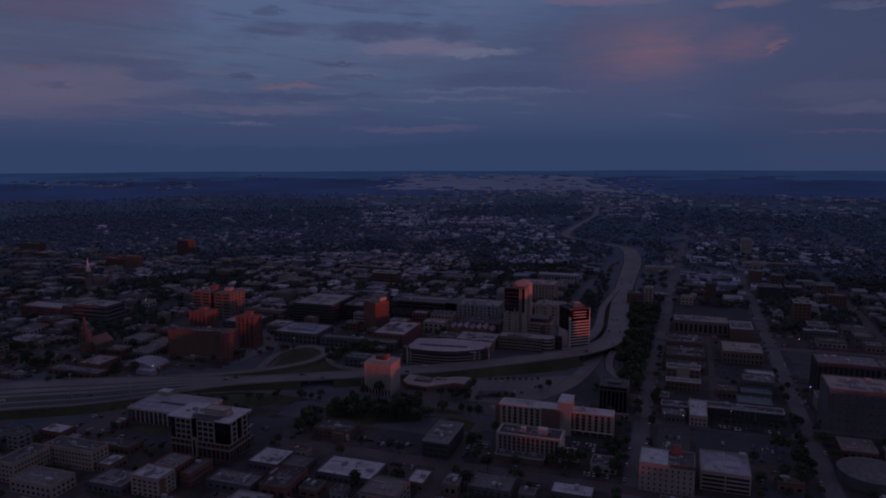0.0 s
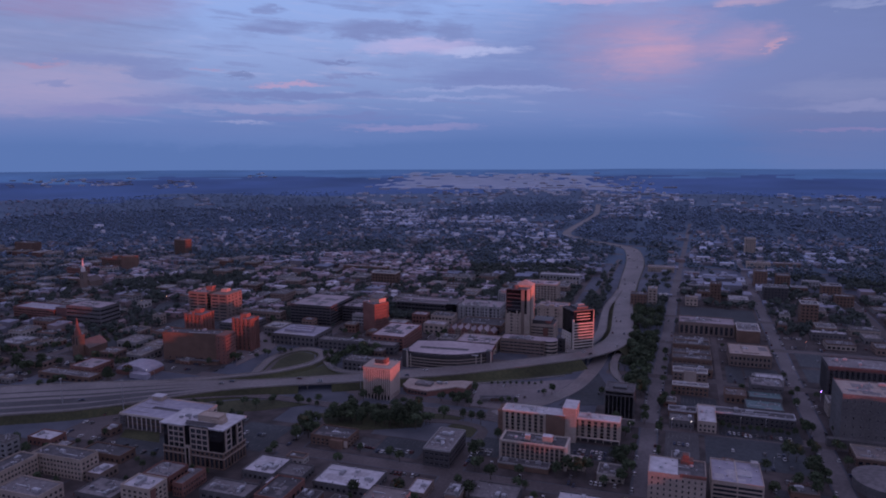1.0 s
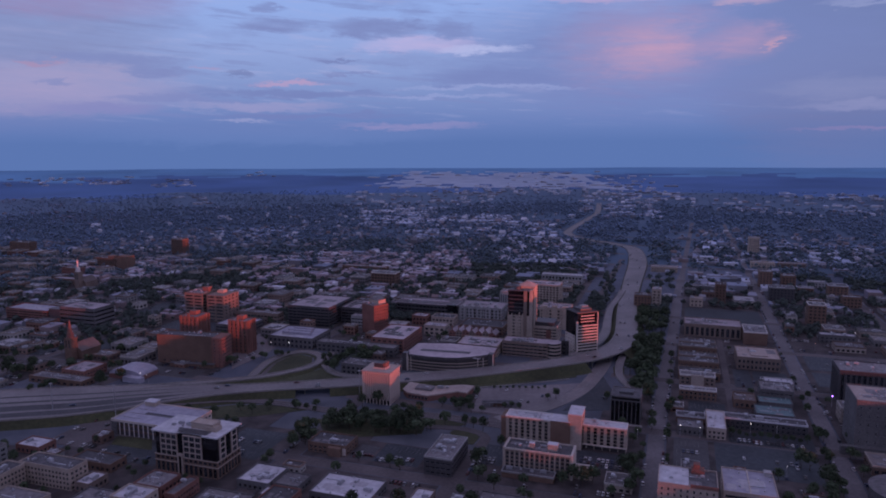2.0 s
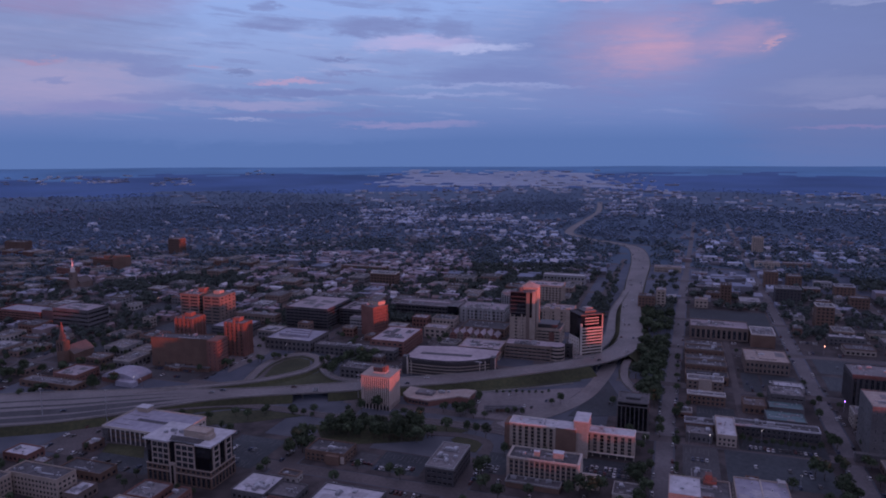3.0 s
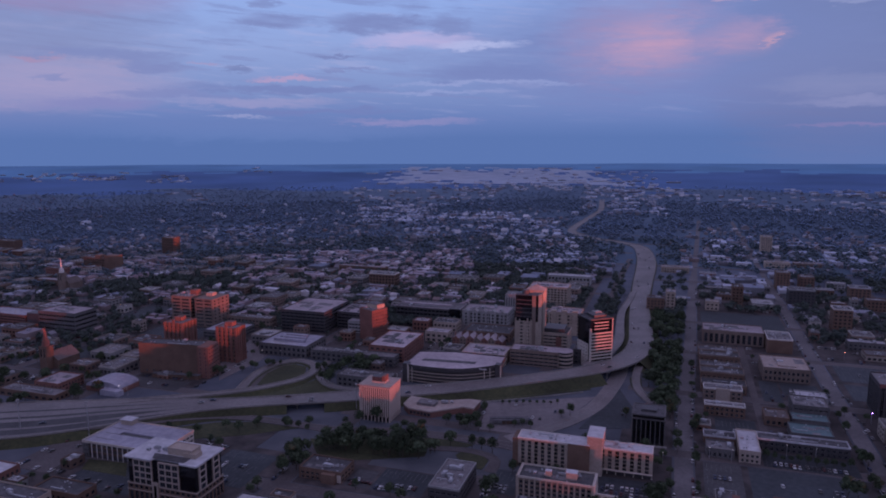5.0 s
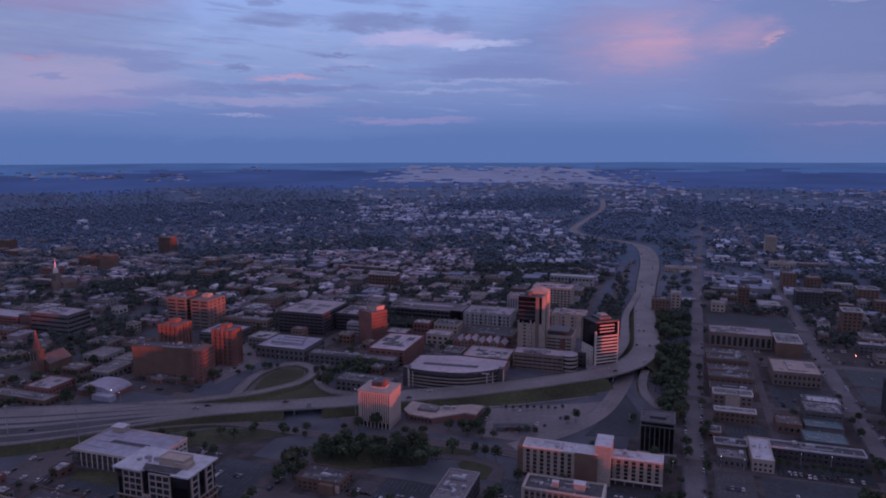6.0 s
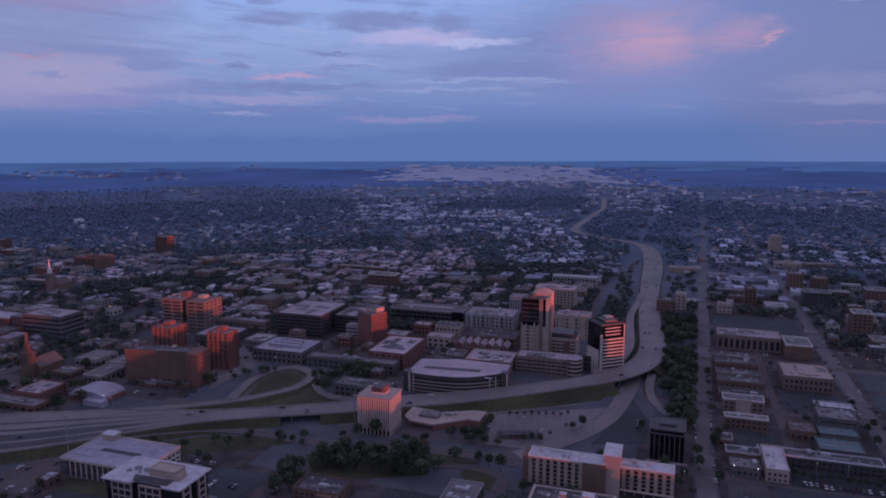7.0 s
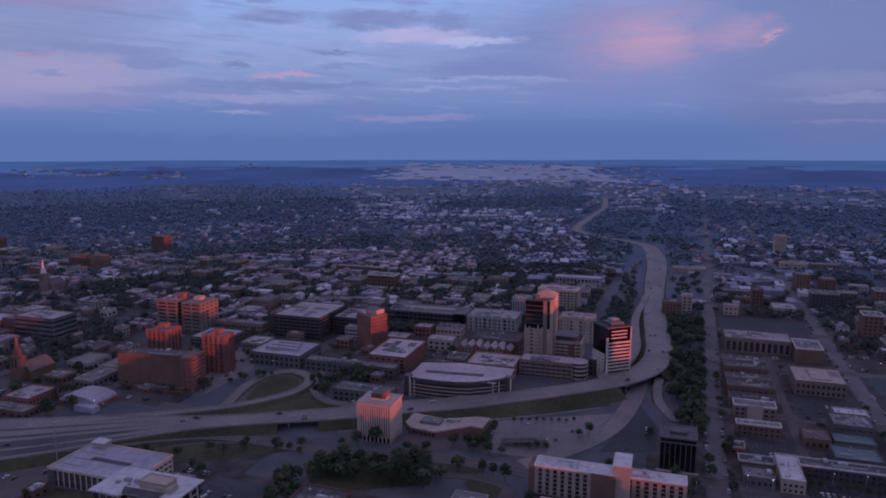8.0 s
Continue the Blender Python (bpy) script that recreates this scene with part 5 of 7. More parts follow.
for k in range(5):
    bm = bmesh.new()
    u = b[0] + 2 + 10 * k
    prism(bm, [(u, b[1] - 1.2), (u + 6, b[1] - 1.2), (u + 6, b[1] + 6), (u, b[1] + 6)], 0, 15.5)
    for q in ([(u - 0.3, b[1] - 1.5, 15.5), (u + 6.3, b[1] - 1.5, 15.5), (u + 3, b[1] - 1.5, 19.0)], [(u + 6.3, b[1] - 1.5, 15.5), (u + 6.3, b[1] + 6, 15.5), (u + 3, b[1] + 6, 19.0), (u + 3, b[1] - 1.5, 19.0)], [(u + 3, b[1] - 1.5, 19.0), (u + 3, b[1] + 6, 19.0), (u - 0.3, b[1] + 6, 15.5), (u - 0.3, b[1] - 1.5, 15.5)]):
        quad(bm, q)
    bayblock = part("gable_bay", bm, M["grey"], r, "gabled grey bay")
    for f in range(4):
        part("window", window_mesh(2.0, 2.2), None, bayblock, "", pose(u + 2, b[1] - 1.24, 1.6 + 3.5 * f))
simple("low_building", "low hall with a dark flat roof", -230, 737, -182, 768, 8, "dark_brick", "roof_dark", front=(8, 2), side=(4, 2), panes=False)
def gabled_row(a0, b0, a1, b1, n, h, label):
    """A terrace of n gabled houses with chimneys, each a part of the row."""
    root, x0, y0, x1, y1 = start("terraced_houses", label, "terrace", a0, b0, a1, b1)
    w = (x1 - x0) / n
    for k in range(n):
        u0, u1, top = x0 + w * k, x0 + w * (k + 1), h + (k % 3) * 0.7
        bm = bmesh.new()
        facade(bm, root, (u0, y0), 0, w, top, 2, 3, fw=0.45, fh=0.5, head=0.4, edge=0.3, panes=False)
        quad(bm, [(u0, y1, 0), (u0, y0, 0), (u0, y0, top), (u0, y1, top)])
        quad(bm, [(u1, y0, 0), (u1, y1, 0), (u1, y1, top), (u1, y0, top)])
        quad(bm, [(u1, y1, 0), (u0, y1, 0), (u0, y1, top), (u1, y1, top)])
        quad(bm, [(u0, y0, top), (u1, y0, top), ((u0 + u1) / 2, y0, top + w * 0.42)])
        quad(bm, [(u1, y1, top), (u0, y1, top), ((u0 + u1) / 2, y1, top + w * 0.42)])
        house = part("house", bm, [M["tan_brick"] if k % 2 else M["brick"], M["glass"]], root)
        bm = bmesh.new()
        for sx in (-1, 1):
            eave, ridge_x = (u0 - 0.2, (u0 + u1) / 2) if sx < 0 else (u1 + 0.2, (u0 + u1) / 2)
            q = [(eave, y0 - 0.4, top - 0.1), (ridge_x, y0 - 0.4, top + w * 0.42), (ridge_x, y1 + 0.4, top + w * 0.42), (eave, y1 + 0.4, top - 0.1)]
            quad(bm, q[::-1] if sx < 0 else q)
        part("roof", bm, M["roof_rose"], house, "faded rose roof")
        solid("chimney", house, (u0 + 0.4, -1, top, u0 + 1.4, 0.4, top + w * 0.42 + 1.2), M["brick"])


gabled_row(-232, 706, -182, 722, 7, 8.5, "row of gabled rose brick houses with chimneys")
simple("office_building", "brick and lavender-roofed clinic", -293, 643, -258, 695, 14, "brick", "roof_rose", front=(6, 4), side=(9, 4), units=5)
simple("parking_deck", "banded parking deck with a flat roof", -426, 711, -374, 770, 22, "dark_panel", "roof_rose", front=(10, 6), side=(12, 6), fw=0.9, fh=0.45, units=0, panes=False)
simple("parking_deck", "long dark parking deck in broad bands", -372, 735, -334, 775, 18, "dark_panel", "roof_rose", front=(8, 5), side=(8, 5), fw=0.9, fh=0.45, units=0, panes=False)
r, b = simple("office_building", "long dark flat-roofed block with pale roof lines", -328, 796, -252, 826, 14, "dark_panel", "roof_grey", front=(16, 3), side=(8, 3), fw=0.85, panes=False, units=6, coping=M["roof_rose"])
solid("raised_strip", r, (b[0] + 4, -3, 14, b[2] - 14, 3, 15.6), M["roof_rose"], "raised strip of the roof")
solid("glass_end", r, (b[2] - 12, b[1] - 0.6, 0, b[2] + 0.4, b[1], 15), M["black_glass"], "dark glass end")
r, b = simple("market_hall", "broad hall with an overhanging stepped lavender roof", -400, 628, -350, 668, 11, "dark_concrete", "deck", front=(10, 2), side=(8, 2), units=1, panes=False)
for k in range(3):
    solid("roof_step", r, (-16 + k * 2, -8 + k * 8, 11, 16 - k * 3, -4 + k * 8, 13.5), M["deck"])
simple("office_building", "long low beige block with a terrace", -345, 628, -262, 641, 9, "dark_concrete", "roof_grey", front=(16, 2), side=(3, 2), panes=False, units=5)
simple("office_building", "small grey clinic with banded windows", -353, 723, -330, 738, 12, "grey", "roof_rose", front=(6, 3), side=(4, 3), fw=0.85, fh=0.45, panes=False, units=3)
simple("low_building", "small gabled brick house between clinics", -291, 752, -274, 766, 10, "brick", "roof_rose", front=(4, 2), side=(3, 2), panes=False, units=1)
simple("low_building", "low hall with a dark greenish roof", -270, 758, -244, 776, 9, "stone", "roof_dark", front=(6, 2), side=(4, 2), panes=False, units=1)
simple("low_building", "plain buff building with dark openings", -264, 716, -240, 731, 10, "stone", "roof_rose", front=(4, 2), side=(3, 2), panes=False, units=2)
r, b = simple("apartment_block", "rose brick clinic with stepped gables behind the towers", -151, 780, -118, 806, 23, "beige", "roof_rose", front=(7, 6), side=(5, 6), fw=0.45, fh=0.5, panes=False, units=5)
for k in range(3):
    solid("gable_block", r, (b[0] + 3 + 11 * k, b[1] - 0.5, 0, b[0] + 8 + 11 * k, b[1] + 5, 25.5), M["beige"], "raised gable block")
simple("apartment_block", "dark brick block with a pale stepped rim", -429, 946, -391, 965, 18, "dark_brick", "roof_grey", front=(8, 4), side=(4, 4), panes=False, coping=M["white_stone"])
simple("low_building", "L-shaped block behind the white tower", -290, 572, -244, 590, 9, "dark_concrete", "roof_grey", front=(10, 2), side=(4, 2), panes=False)
r, b = simple("apartment_block", "stepped buff brick slab with banded balconies and rooftop machines", -556, 698, -531, 726, 31, "tan_brick", "roof_grey", front=(2, 8), side=(4, 8), fw=0.8, fh=0.45, units=5, panes=False)
solid("recess", r, (b[2], b[1] + 6, 0, b[2] + 8, b[3] - 2, 29), M["dark_brick"], "dark recess between the slabs")
for k in range(8):
    solid("recess_band", r, (b[2], b[1] + 5.4, 2.4 + k * 3.6, b[2] + 8, b[1] + 5.98, 3.9 + k * 3.6), M["tan_brick"], "buff balcony band")
solid("second_slab", r, (b[2] + 8, b[1] - 2, 0, b[2] + 30, b[3] - 1, 31), M["tan_brick"], "second buff slab")
bay(r, "slab_front", (b[2] + 8, b[1] - 2), 0, 22, 0, 31, 2, 8, M["tan_brick"], 0.5, fw=0.78, fh=0.45, mullions=3)
bay(r, "slab_flank", (b[2] + 30, b[1] - 2), 90, 29, 0, 31, 4, 8, M["tan_brick"], 0.5, fw=0.4, fh=0.45, mullions=2)
solid("lift_head", r, (b[2] - 10, 0, 31, b[2] - 2, 8, 36), M["brick"], "brick lift head")
solid("plant_room", r, (b[2] + 12, -2, 31, b[2] + 20, 6, 34.5), M["stone"], "pale plant room")
simple("parking_deck", "flat grey parking deck between brick towers", -487, 660, -448, 694, 8, "dark_concrete", "deck", front=(8, 2), side=(7, 2), fw=0.9, fh=0.45, units=0, panes=False)
simple("low_building", "long low brown block beside the slab", -494, 711, -440, 724, 10, "tan_brick", "roof_grey", front=(12, 2), side=(3, 2), fw=0.7, fh=0.4, units=4, panes=False)
reserve(-531, 694, -498, 730)
r, b = simple("office_building", "white block with a pinkish roof", -678, 634, -628, 664, 20, "dark_concrete", "roof_rose", front=(14, 4), side=(8, 4), fw=0.9, fh=0.4, units=4, panes=False)
solid("dark_end", r, (b[0] - 16, b[1], 0, b[0], b[3], 17), M["dark_panel"], "dark glass end")
simple("parking_deck", "brick parking deck in broad bands", -760, 634, -697, 660, 13, "brick", "deck", front=(10, 4), side=(6, 4), fw=0.92, fh=0.4, units=0, panes=False)
simple("brick_tower", "lone square red brick tower among trees", -903, 1099, -879, 1118, 28, "dark_brick", "roof_grey", front=(6, 6), side=(6, 6), panes=False)
r, b = simple("apartment_block", "wide stepped brown brick school among trees", -924, 942, -862, 960, 17, "dark_brick", "roof_grey", front=(14, 4), side=(5, 4), panes=False)
solid("raised_end", r, (b[2] - 20, b[1] - 0.6, 0, b[2] + 0.5, b[3] - 2, 22), M["dark_brick"], "higher end block")
solid("raised_middle", r, (-10, b[1] + 2, 17, 0, b[3] - 3, 21), M["dark_brick"])
simple("apartment_block", "pale apartment tower among trees", 112, 1398, 130, 1420, 30, "beige", "roof_grey", front=(5, 9), side=(5, 9), panes=False)
r, b = simple("low_building", "long shed with a bright white roof", -197, 1037, -138, 1052, 12, "grey", "roof_white", front=(12, 2), side=(4, 2), panes=False, units=0)


def church(a, b, h, label, nave, spire, body):
    turn = 0.0
    root, x0, y0, x1, y1 = start("church", label, "church", a - 5, b - 5, a + 5, b + 5 + nave, turn)
    reserve(a - 14, b - 5, a + 14, b + nave)
    y = y0 + 5
    solid("tower", root, (-4, y - 4, 0, 4, y + 4, h * 0.55), M[body], "brick bell tower")
    for k in (-1, 1):
        part("window", window_mesh(1.4, h * 0.2), None, root, "", pose(-0.7 + 1.8 * k, y - 4.02, h * 0.3))
    bm = bmesh.new()
    drum(bm, 0, y, h * 0.55, h * 0.68, 3.4, 2.8, 8)
    part("belfry", bm, M[spire], root)
    bm = bmesh.new()
    drum(bm, 0, y, h * 0.68, h, 2.2 if nave > 23 else 1.5, 0.1, 8)
    part("spire", bm, M[spire], root, "tall pointed spire")
    bm = bmesh.new()
    w = 9
    ya, yb = y + 3, y + 3 + nave
    block(bm, -w, ya, 0, w, yb, 8)
    for q in ([(-w, ya, 8), (w, ya, 8), (0, ya, 14.6)], [(w, yb, 8), (-w, yb, 8), (0, yb, 14.6)]):
        quad(bm, q)
    part("nave", bm, M[body], root, "gabled brick nave")
    bm = bmesh.new()
    for q in ([(-w - .5, ya - .3, 7.9), (-w - .5, yb + .3, 7.9), (0, yb + .3, 15), (0, ya - .3, 15)][::-1], [(w + .5, ya - .3, 7.9), (0, ya - .3, 15), (0, yb + .3, 15), (w + .5, yb + .3, 7.9)][::-1]):
        quad(bm, q)
    part("nave_roof", bm, M["shingle"], root, "dark shingled roof")


church(-556, 532, 39, "red brick church with a tall lit steeple", 24, "brick", "dark_brick")
church(-822, 803, 43, "small church with a pale needle spire", 22, "white_stone", "tan_brick")
r, b = simple("low_building", "low brick hall with a pale roof", -520, 486, -495, 512, 7.5, "brick", "roof_rose", front=(6, 2), side=(8, 2), units=0)


def barrel_hall():
    root, x0, y0, x1, y1 = start("barrel_hall", "wide hall with a rounded lavender metal roof", "hall", -481, 500, -447, 522)
    bm = bmesh.new()
    n = 12
    prev = None
    for k in range(n + 1):
        t = math.pi * k / n
        x, z = x0 + (x1 - x0) * (1 - math.cos(t)) / 2, 4.0 + 5.0 * math.sin(t)
        if prev:
            quad(bm, [(prev[0], y0, prev[1]), (x, y0, z), (x, y1, z), (prev[0], y1, prev[1])][::-1])
            quad(bm, [(prev[0], y0, 4.0), (x, y0, 4.0), (x, y0, z), (prev[0], y0, prev[1])])
            quad(bm, [(x, y1, 4.0), (prev[0], y1, 4.0), (prev[0], y1, prev[1]), (x, y1, z)])
        prev = (x, z)
    part("barrel_roof", bm, M["deck"], root)
    solid("wall", root, (x0, y0, 0, x1, y1, 4.0), M["brick"])
    solid("porch", root, (x1 - 14, y0 - 6, 0, x1 + 4, y0, 4.4), M["deck"])


barrel_hall()
simple("low_building", "low pale-roofed shed by the highway", -540, 470, -482, 484, 5, "dark_brick", "roof_grey", front=(8, 1), side=(3, 1), units=2)

# quarter on the right of the avenue
r, b = simple("apartment_block", "six-storey pale stuccoed block with a brick penthouse", -14, 409, 17.5, 432, 17, "stone", "roof_dark", front=(9, 5), side=(5, 5), fw=0.3, fh=0.5, units=2)
solid("white_roof", r, (b[0] + 0.4, b[1] + 0.4, 17.0, 0.5, b[3] - 0.4, 17.35), M["roof_white"], "white half of the roof")
solid("parapet_front", r, (1.5, b[1] - 0.12, 16.6, b[2] + 0.1, b[1] + 0.4, 18.6), M["brick"], "red brick parapet")
solid("penthouse", r, (2, 5, 17, 9, 11, 19.5), M["brick"], "brick penthouse")
solid("chimney", r, (3, 6, 19.5, 6.5, 10, 22.5), M["brick"], "brick lift head")
r, b = simple("parking_garage", "open parking garage with a lavender deck in two halves", 21, 421, 49, 452, 11.5, "stone", "deck", front=(2, 4), side=(6, 4), fw=0.95, fh=0.62, units=0, panes=False)
solid("deck_ridge", r, (-0.3, b[1], 11.5, 0.3, b[3], 12.1), M["cream"])
solid("stair_head", r, (b[2] - 5, b[3] - 5, 11.5, b[2] - 1, b[3] - 1, 14), M["grey"])
r, b = simple("dark_hall", "long low dark-glazed hall with a pale roof edge", 28, 545, 82, 556, 7.5, "dark_panel", "roof_dark", front=(16, 2), side=(3, 2), coping=M["roof_white"], units=2)
r, b = simple("shop", "white-roofed shop at the end of a dark hall", 15.5, 522, 28, 557, 7.5, "stone", "roof_white", front=(4, 2), side=(8, 2), units=1)
simple("shop", "grey shed with a pale roof", -4, 524, 13, 538, 5.5, "dark_concrete", "roof_grey", front=(5, 1), side=(4, 1))
simple("shop", "dark shed with a pale roof edge", -5, 546, 15, 556, 5, "dark_brick", "roof_dark", coping=M["roof_white"], front=(5, 1), side=(3, 1))
simple("warehouse", "warehouse with a faded green metal roof", 51, 566, 77, 586, 5.5, "dark_concrete", "roof_green", front=(6, 1), side=(4, 1), units=0)
simple("warehouse", "second warehouse with a faded green metal roof", 55, 592, 79, 607, 5.5, "dark_concrete", "roof_green", front=(6, 1), side=(4, 1), units=0)
simple("warehouse", "brown brick warehouse with a dark shingle roof", 37, 590, 53, 608, 6, "dark_brick", "shingle", front=(4, 1), side=(4, 1), units=0)
simple("office_building", "three-storey grey building with banded windows", 58, 612, 82, 634, 9, "dark_concrete", "roof_grey", front=(7, 3), side=(5, 3), fw=0.8, fh=0.4, units=3)
r, b = simple("warehouse", "broad hall with a tan roof and raised middle", 46, 692, 82, 729, 11, "tan_brick", "roof_tan", front=(10, 2), side=(8, 2), units=2)
solid("raised_roof", r, (-6, -12, 11, 8, 12, 12.2), M["roof_tan"])
r, b = simple("shop", "row of shops with a white roof edge", -3, 598, 25, 606, 8, "dark_brick", "roof_grey", front=(8, 2), side=(2, 2), units=2, coping=M["white_stone"])
r, b = simple("apartment_block", "tan brick block with tall windows", -3, 625, 25, 637, 11, "tan_brick", "roof_grey", front=(7, 3), side=(3, 3), units=1, coping=M["white_stone"])
solid("centre_bay", r, (-5, b[1] - 1.5, 0, 5, b[1], 12), M["stone"], "projecting buff centre bay")
r, b = simple("exhibition_hall", "long hall with tall dark windows and a rose-grey roof", 1, 794, 57, 824, 13, "tan_brick", "roof_rose", front=(11, 1), side=(5, 1), fw=0.6, fh=0.75, units=5)
r, b = simple("exhibition_hall", "red brick hall with a pale roof edge", 58, 777, 80, 808, 13, "dark_brick", "roof_grey", front=None, side=None, coping=M["white_stone"], units=3)
for k in range(5):
    bb = 648 + k * 24
    if bb < 760:
        simple("warehouse", "long dark-roofed warehouse with a pale ridge line", -4, bb, 30, bb + 15, 7 + (k % 2) * 2, "dark_brick", "roof_dark", front=(8, 1), side=(3, 1), coping=M["tan_brick"], units=2)
simple("shop", "small shop with a white roof", 64, 640, 86, 655, 6, "grey", "roof_white", front=(5, 1), side=(3, 1))
# quarter farther along the avenue
for name, label, a0, b0, a1, b1, h, wall, roof, rim in (
    ("apartment_block", "slim pinkish block beside the highway", -37, 917, -26, 932, 23, "beige", "roof_rose", None),
    ("apartment_block", "dark brick wing behind trees", -58, 914, -38, 930, 15, "dark_brick", "roof_grey", None),
    ("shop", "small white shop on the avenue", -24, 966, -14, 974, 6, "white_stone", "roof_white", None),
    ("low_building", "buff house with a tan roof on the avenue", 8, 938, 23, 950, 10, "beige", "roof_tan", None),
    ("apartment_block", "dark brick tower above low sheds", 38, 966, 51, 980, 24, "dark_brick", "roof_dark", None),
    ("apartment_block", "narrow dark brick tower with a pale rim", 131, 876, 149, 894, 24, "dark_brick", "roof_dark", "white_stone"),
    ("apartment_block", "brown brick block on the second avenue", 101, 1089, 118, 1110, 22, "dark_brick", "roof_grey", None),
    ("apartment_block", "lower brown brick block beside its twin", 131, 1098, 149, 1118, 16, "dark_brick", "roof_grey", None),
    ("office_building", "plain dark box with a pale roof edge", 104, 992, 133, 1012, 19, "dark_panel", "roof_dark", "grey"),
    ("warehouse", "low shed with a pale roof edge", 146, 1066, 167, 1076, 7, "dark_brick", "roof_grey", "roof_white"),
    ("warehouse", "low white-roofed building behind sheds", 166, 1109, 188, 1119, 8, "grey", "roof_white", None),
    ("apartment_block", "dark brick block with a white parapet", 181, 1048, 204, 1066, 15, "dark_brick", "roof_dark", "roof_white"),
    ("shop", "small building with a pale roof", 150, 990, 166, 999, 6, "dark_brick", "roof_white", None),
    ("apartment_block", "brown brick block beside a lot", 186, 986, 207, 1000, 13, "dark_brick", "roof_grey", None),
    ("shop", "low shop with a bright roof edge", 154, 972, 170, 981, 5, "dark_brick", "roof_grey", "roof_white"),
    ("warehouse", "wide low shed with a pale roof", 132, 808, 165, 820, 8, "dark_concrete", "roof_patch", None),
    ("warehouse", "long shed with a lavender roof beside the highway", -48, 1172, -8, 1188, 8, "beige", "roof_rose", None),
    ("warehouse", "long low tan hall far along the avenue", 104, 1252, 140, 1268, 9, "beige", "roof_tan", None),
    ("warehouse", "long low rose hall far along the avenue", 146, 1262, 186, 1276, 8, "tan_brick", "roof_rose", None),
    ("shop", "low red brick shop with a pale roof edge", 7, 1154, 29, 1164, 5, "brick", "roof_grey", "roof_white"),
    ("warehouse", "dark flat shed beside the avenue", 24, 1000, 62, 1016, 6, "dark_brick", "roof_dark", None),
    ("warehouse", "grey flat shed between trees", 12, 1040, 44, 1056, 6, "dark_concrete", "roof_grey", None),
    ("warehouse", "long dark shed behind a brick tower", 56, 1068, 92, 1082, 6, "dark_concrete", "roof_dark", "grey"),
    ("apartment_block", "wide brown brick block among trees", -1220, 1030, -1172, 1048, 20, "dark_brick", "roof_grey", None),
    ("apartment_block", "red brick block beside a pale spire", -922, 868, -890, 882, 13, "brick", "roof_grey", None),
    ("low_building", "long brown low hall behind the spire", -890, 820, -822, 834, 7, "dark_brick", "roof_rose", None),
    ("low_building", "long brown row with a flat roof", -522, 1040, -446, 1054, 8, "dark_brick", "roof_rose", None),
):
    simple(name, label, a0, b0, a1, b1, h, wall, roof, front=(max(2, int((a1 - a0) / 4)), max(1, int(h / 3.6))), side=(max(2, int((b1 - b0) / 4)), max(1, int(h / 3.6))), fw=0.5, fh=0.45, panes=False, units=2, coping=M[rim] if rim else None)
simple("office_building", "dark glazed office slab with upright piers", 115, 625, 162, 655, 26, "dark_panel", "roof_grey", front=(12, 1), side=(8, 1), fw=0.6, fh=0.9, units=3)
r, b = simple("office_building", "large plain dark grey office block with few windows", 106, 526, 150, 560, 36, "dark_concrete", "roof_tan", front=(9, 6), side=(6, 6), fw=0.18, fh=0.3, units=4)
solid("podium", r, (b[0] - 8, b[1] - 4, 0, b[2] + 6, b[1] - 0.02, 6), M["dark_concrete"], "low dark podium")


def round_hall():
    root, x0, y0, x1, y1 = start("round_hall", "low round hall with a grey domed roof", "hall", 101, 444, 141, 484)
    bm = bmesh.new()
    drum(bm, 0, 0, 0, 7, 19, n=40)
    part("wall", bm, M["dark_concrete"], root)
    bm = bmesh.new()
    n, prev = 40, None
    for r0, z0, r1, z1 in ((19.6, 7, 15, 8.4), (15, 8.4, 8, 9.6), (8, 9.6, 0.01, 10.2)):
        for k in range(n):
            a, c = k * math.tau / n, (k + 1) * math.tau / n
            quad(bm, [(r0 * math.cos(a), r0 * math.sin(a), z0), (r0 * math.cos(c), r0 * math.sin(c), z0), (r1 * math.cos(c), r1 * math.sin(c), z1), (r1 * math.cos(a), r1 * math.sin(a), z1)])
    part("dome", bm, M["roof_grey"], root)


round_hall()

# low quarter at the foot of the cream office
simple("warehouse", "low building with a stained white roof and small vents", -205, 361, -167, 386, 4.8, "dark_concrete", "roof_white", front=(10, 1), side=(6, 1), units=5)
simple("shop", "small low building with a white roof", -147, 367, -136, 385, 4.4, "tan_brick", "roof_white", front=(3, 1), side=(5, 1), units=1)
simple("shop", "white-roofed shop with many vents", -254, 361, -232, 384, 4.8, "dark_concrete", "roof_white", front=(6, 1), side=(5, 1), units=6)
simple("shop", "green-striped shop with a grey roof", -231, 364, -214, 380, 4.4, "dark_concrete", "roof_grey", front=(5, 1), side=(4, 1), units=1)
simple("warehouse", "wide low building with a grey roof", -263, 331, -232, 347, 4.8, "dark_concrete", "roof_grey", front=(6, 1), side=(4, 1), units=4)
simple("warehouse", "long dark hall with a rounded brick end", -225, 330, -207, 356, 8, "brick", "roof_dark", front=(3, 1), side=(5, 1), units=1)
simple("shop", "small pale-roofed shop beside a hall", -232, 350, -212, 360, 4.4, "dark_concrete", "roof_white", front=(5, 1), side=(3, 1), units=2)
r, b = simple("office_building", "four-storey brick block with a white roof and a lit corner", -300, 310, -280, 325, 12, "beige", "roof_white", front=(5, 4), side=(4, 4), units=4)
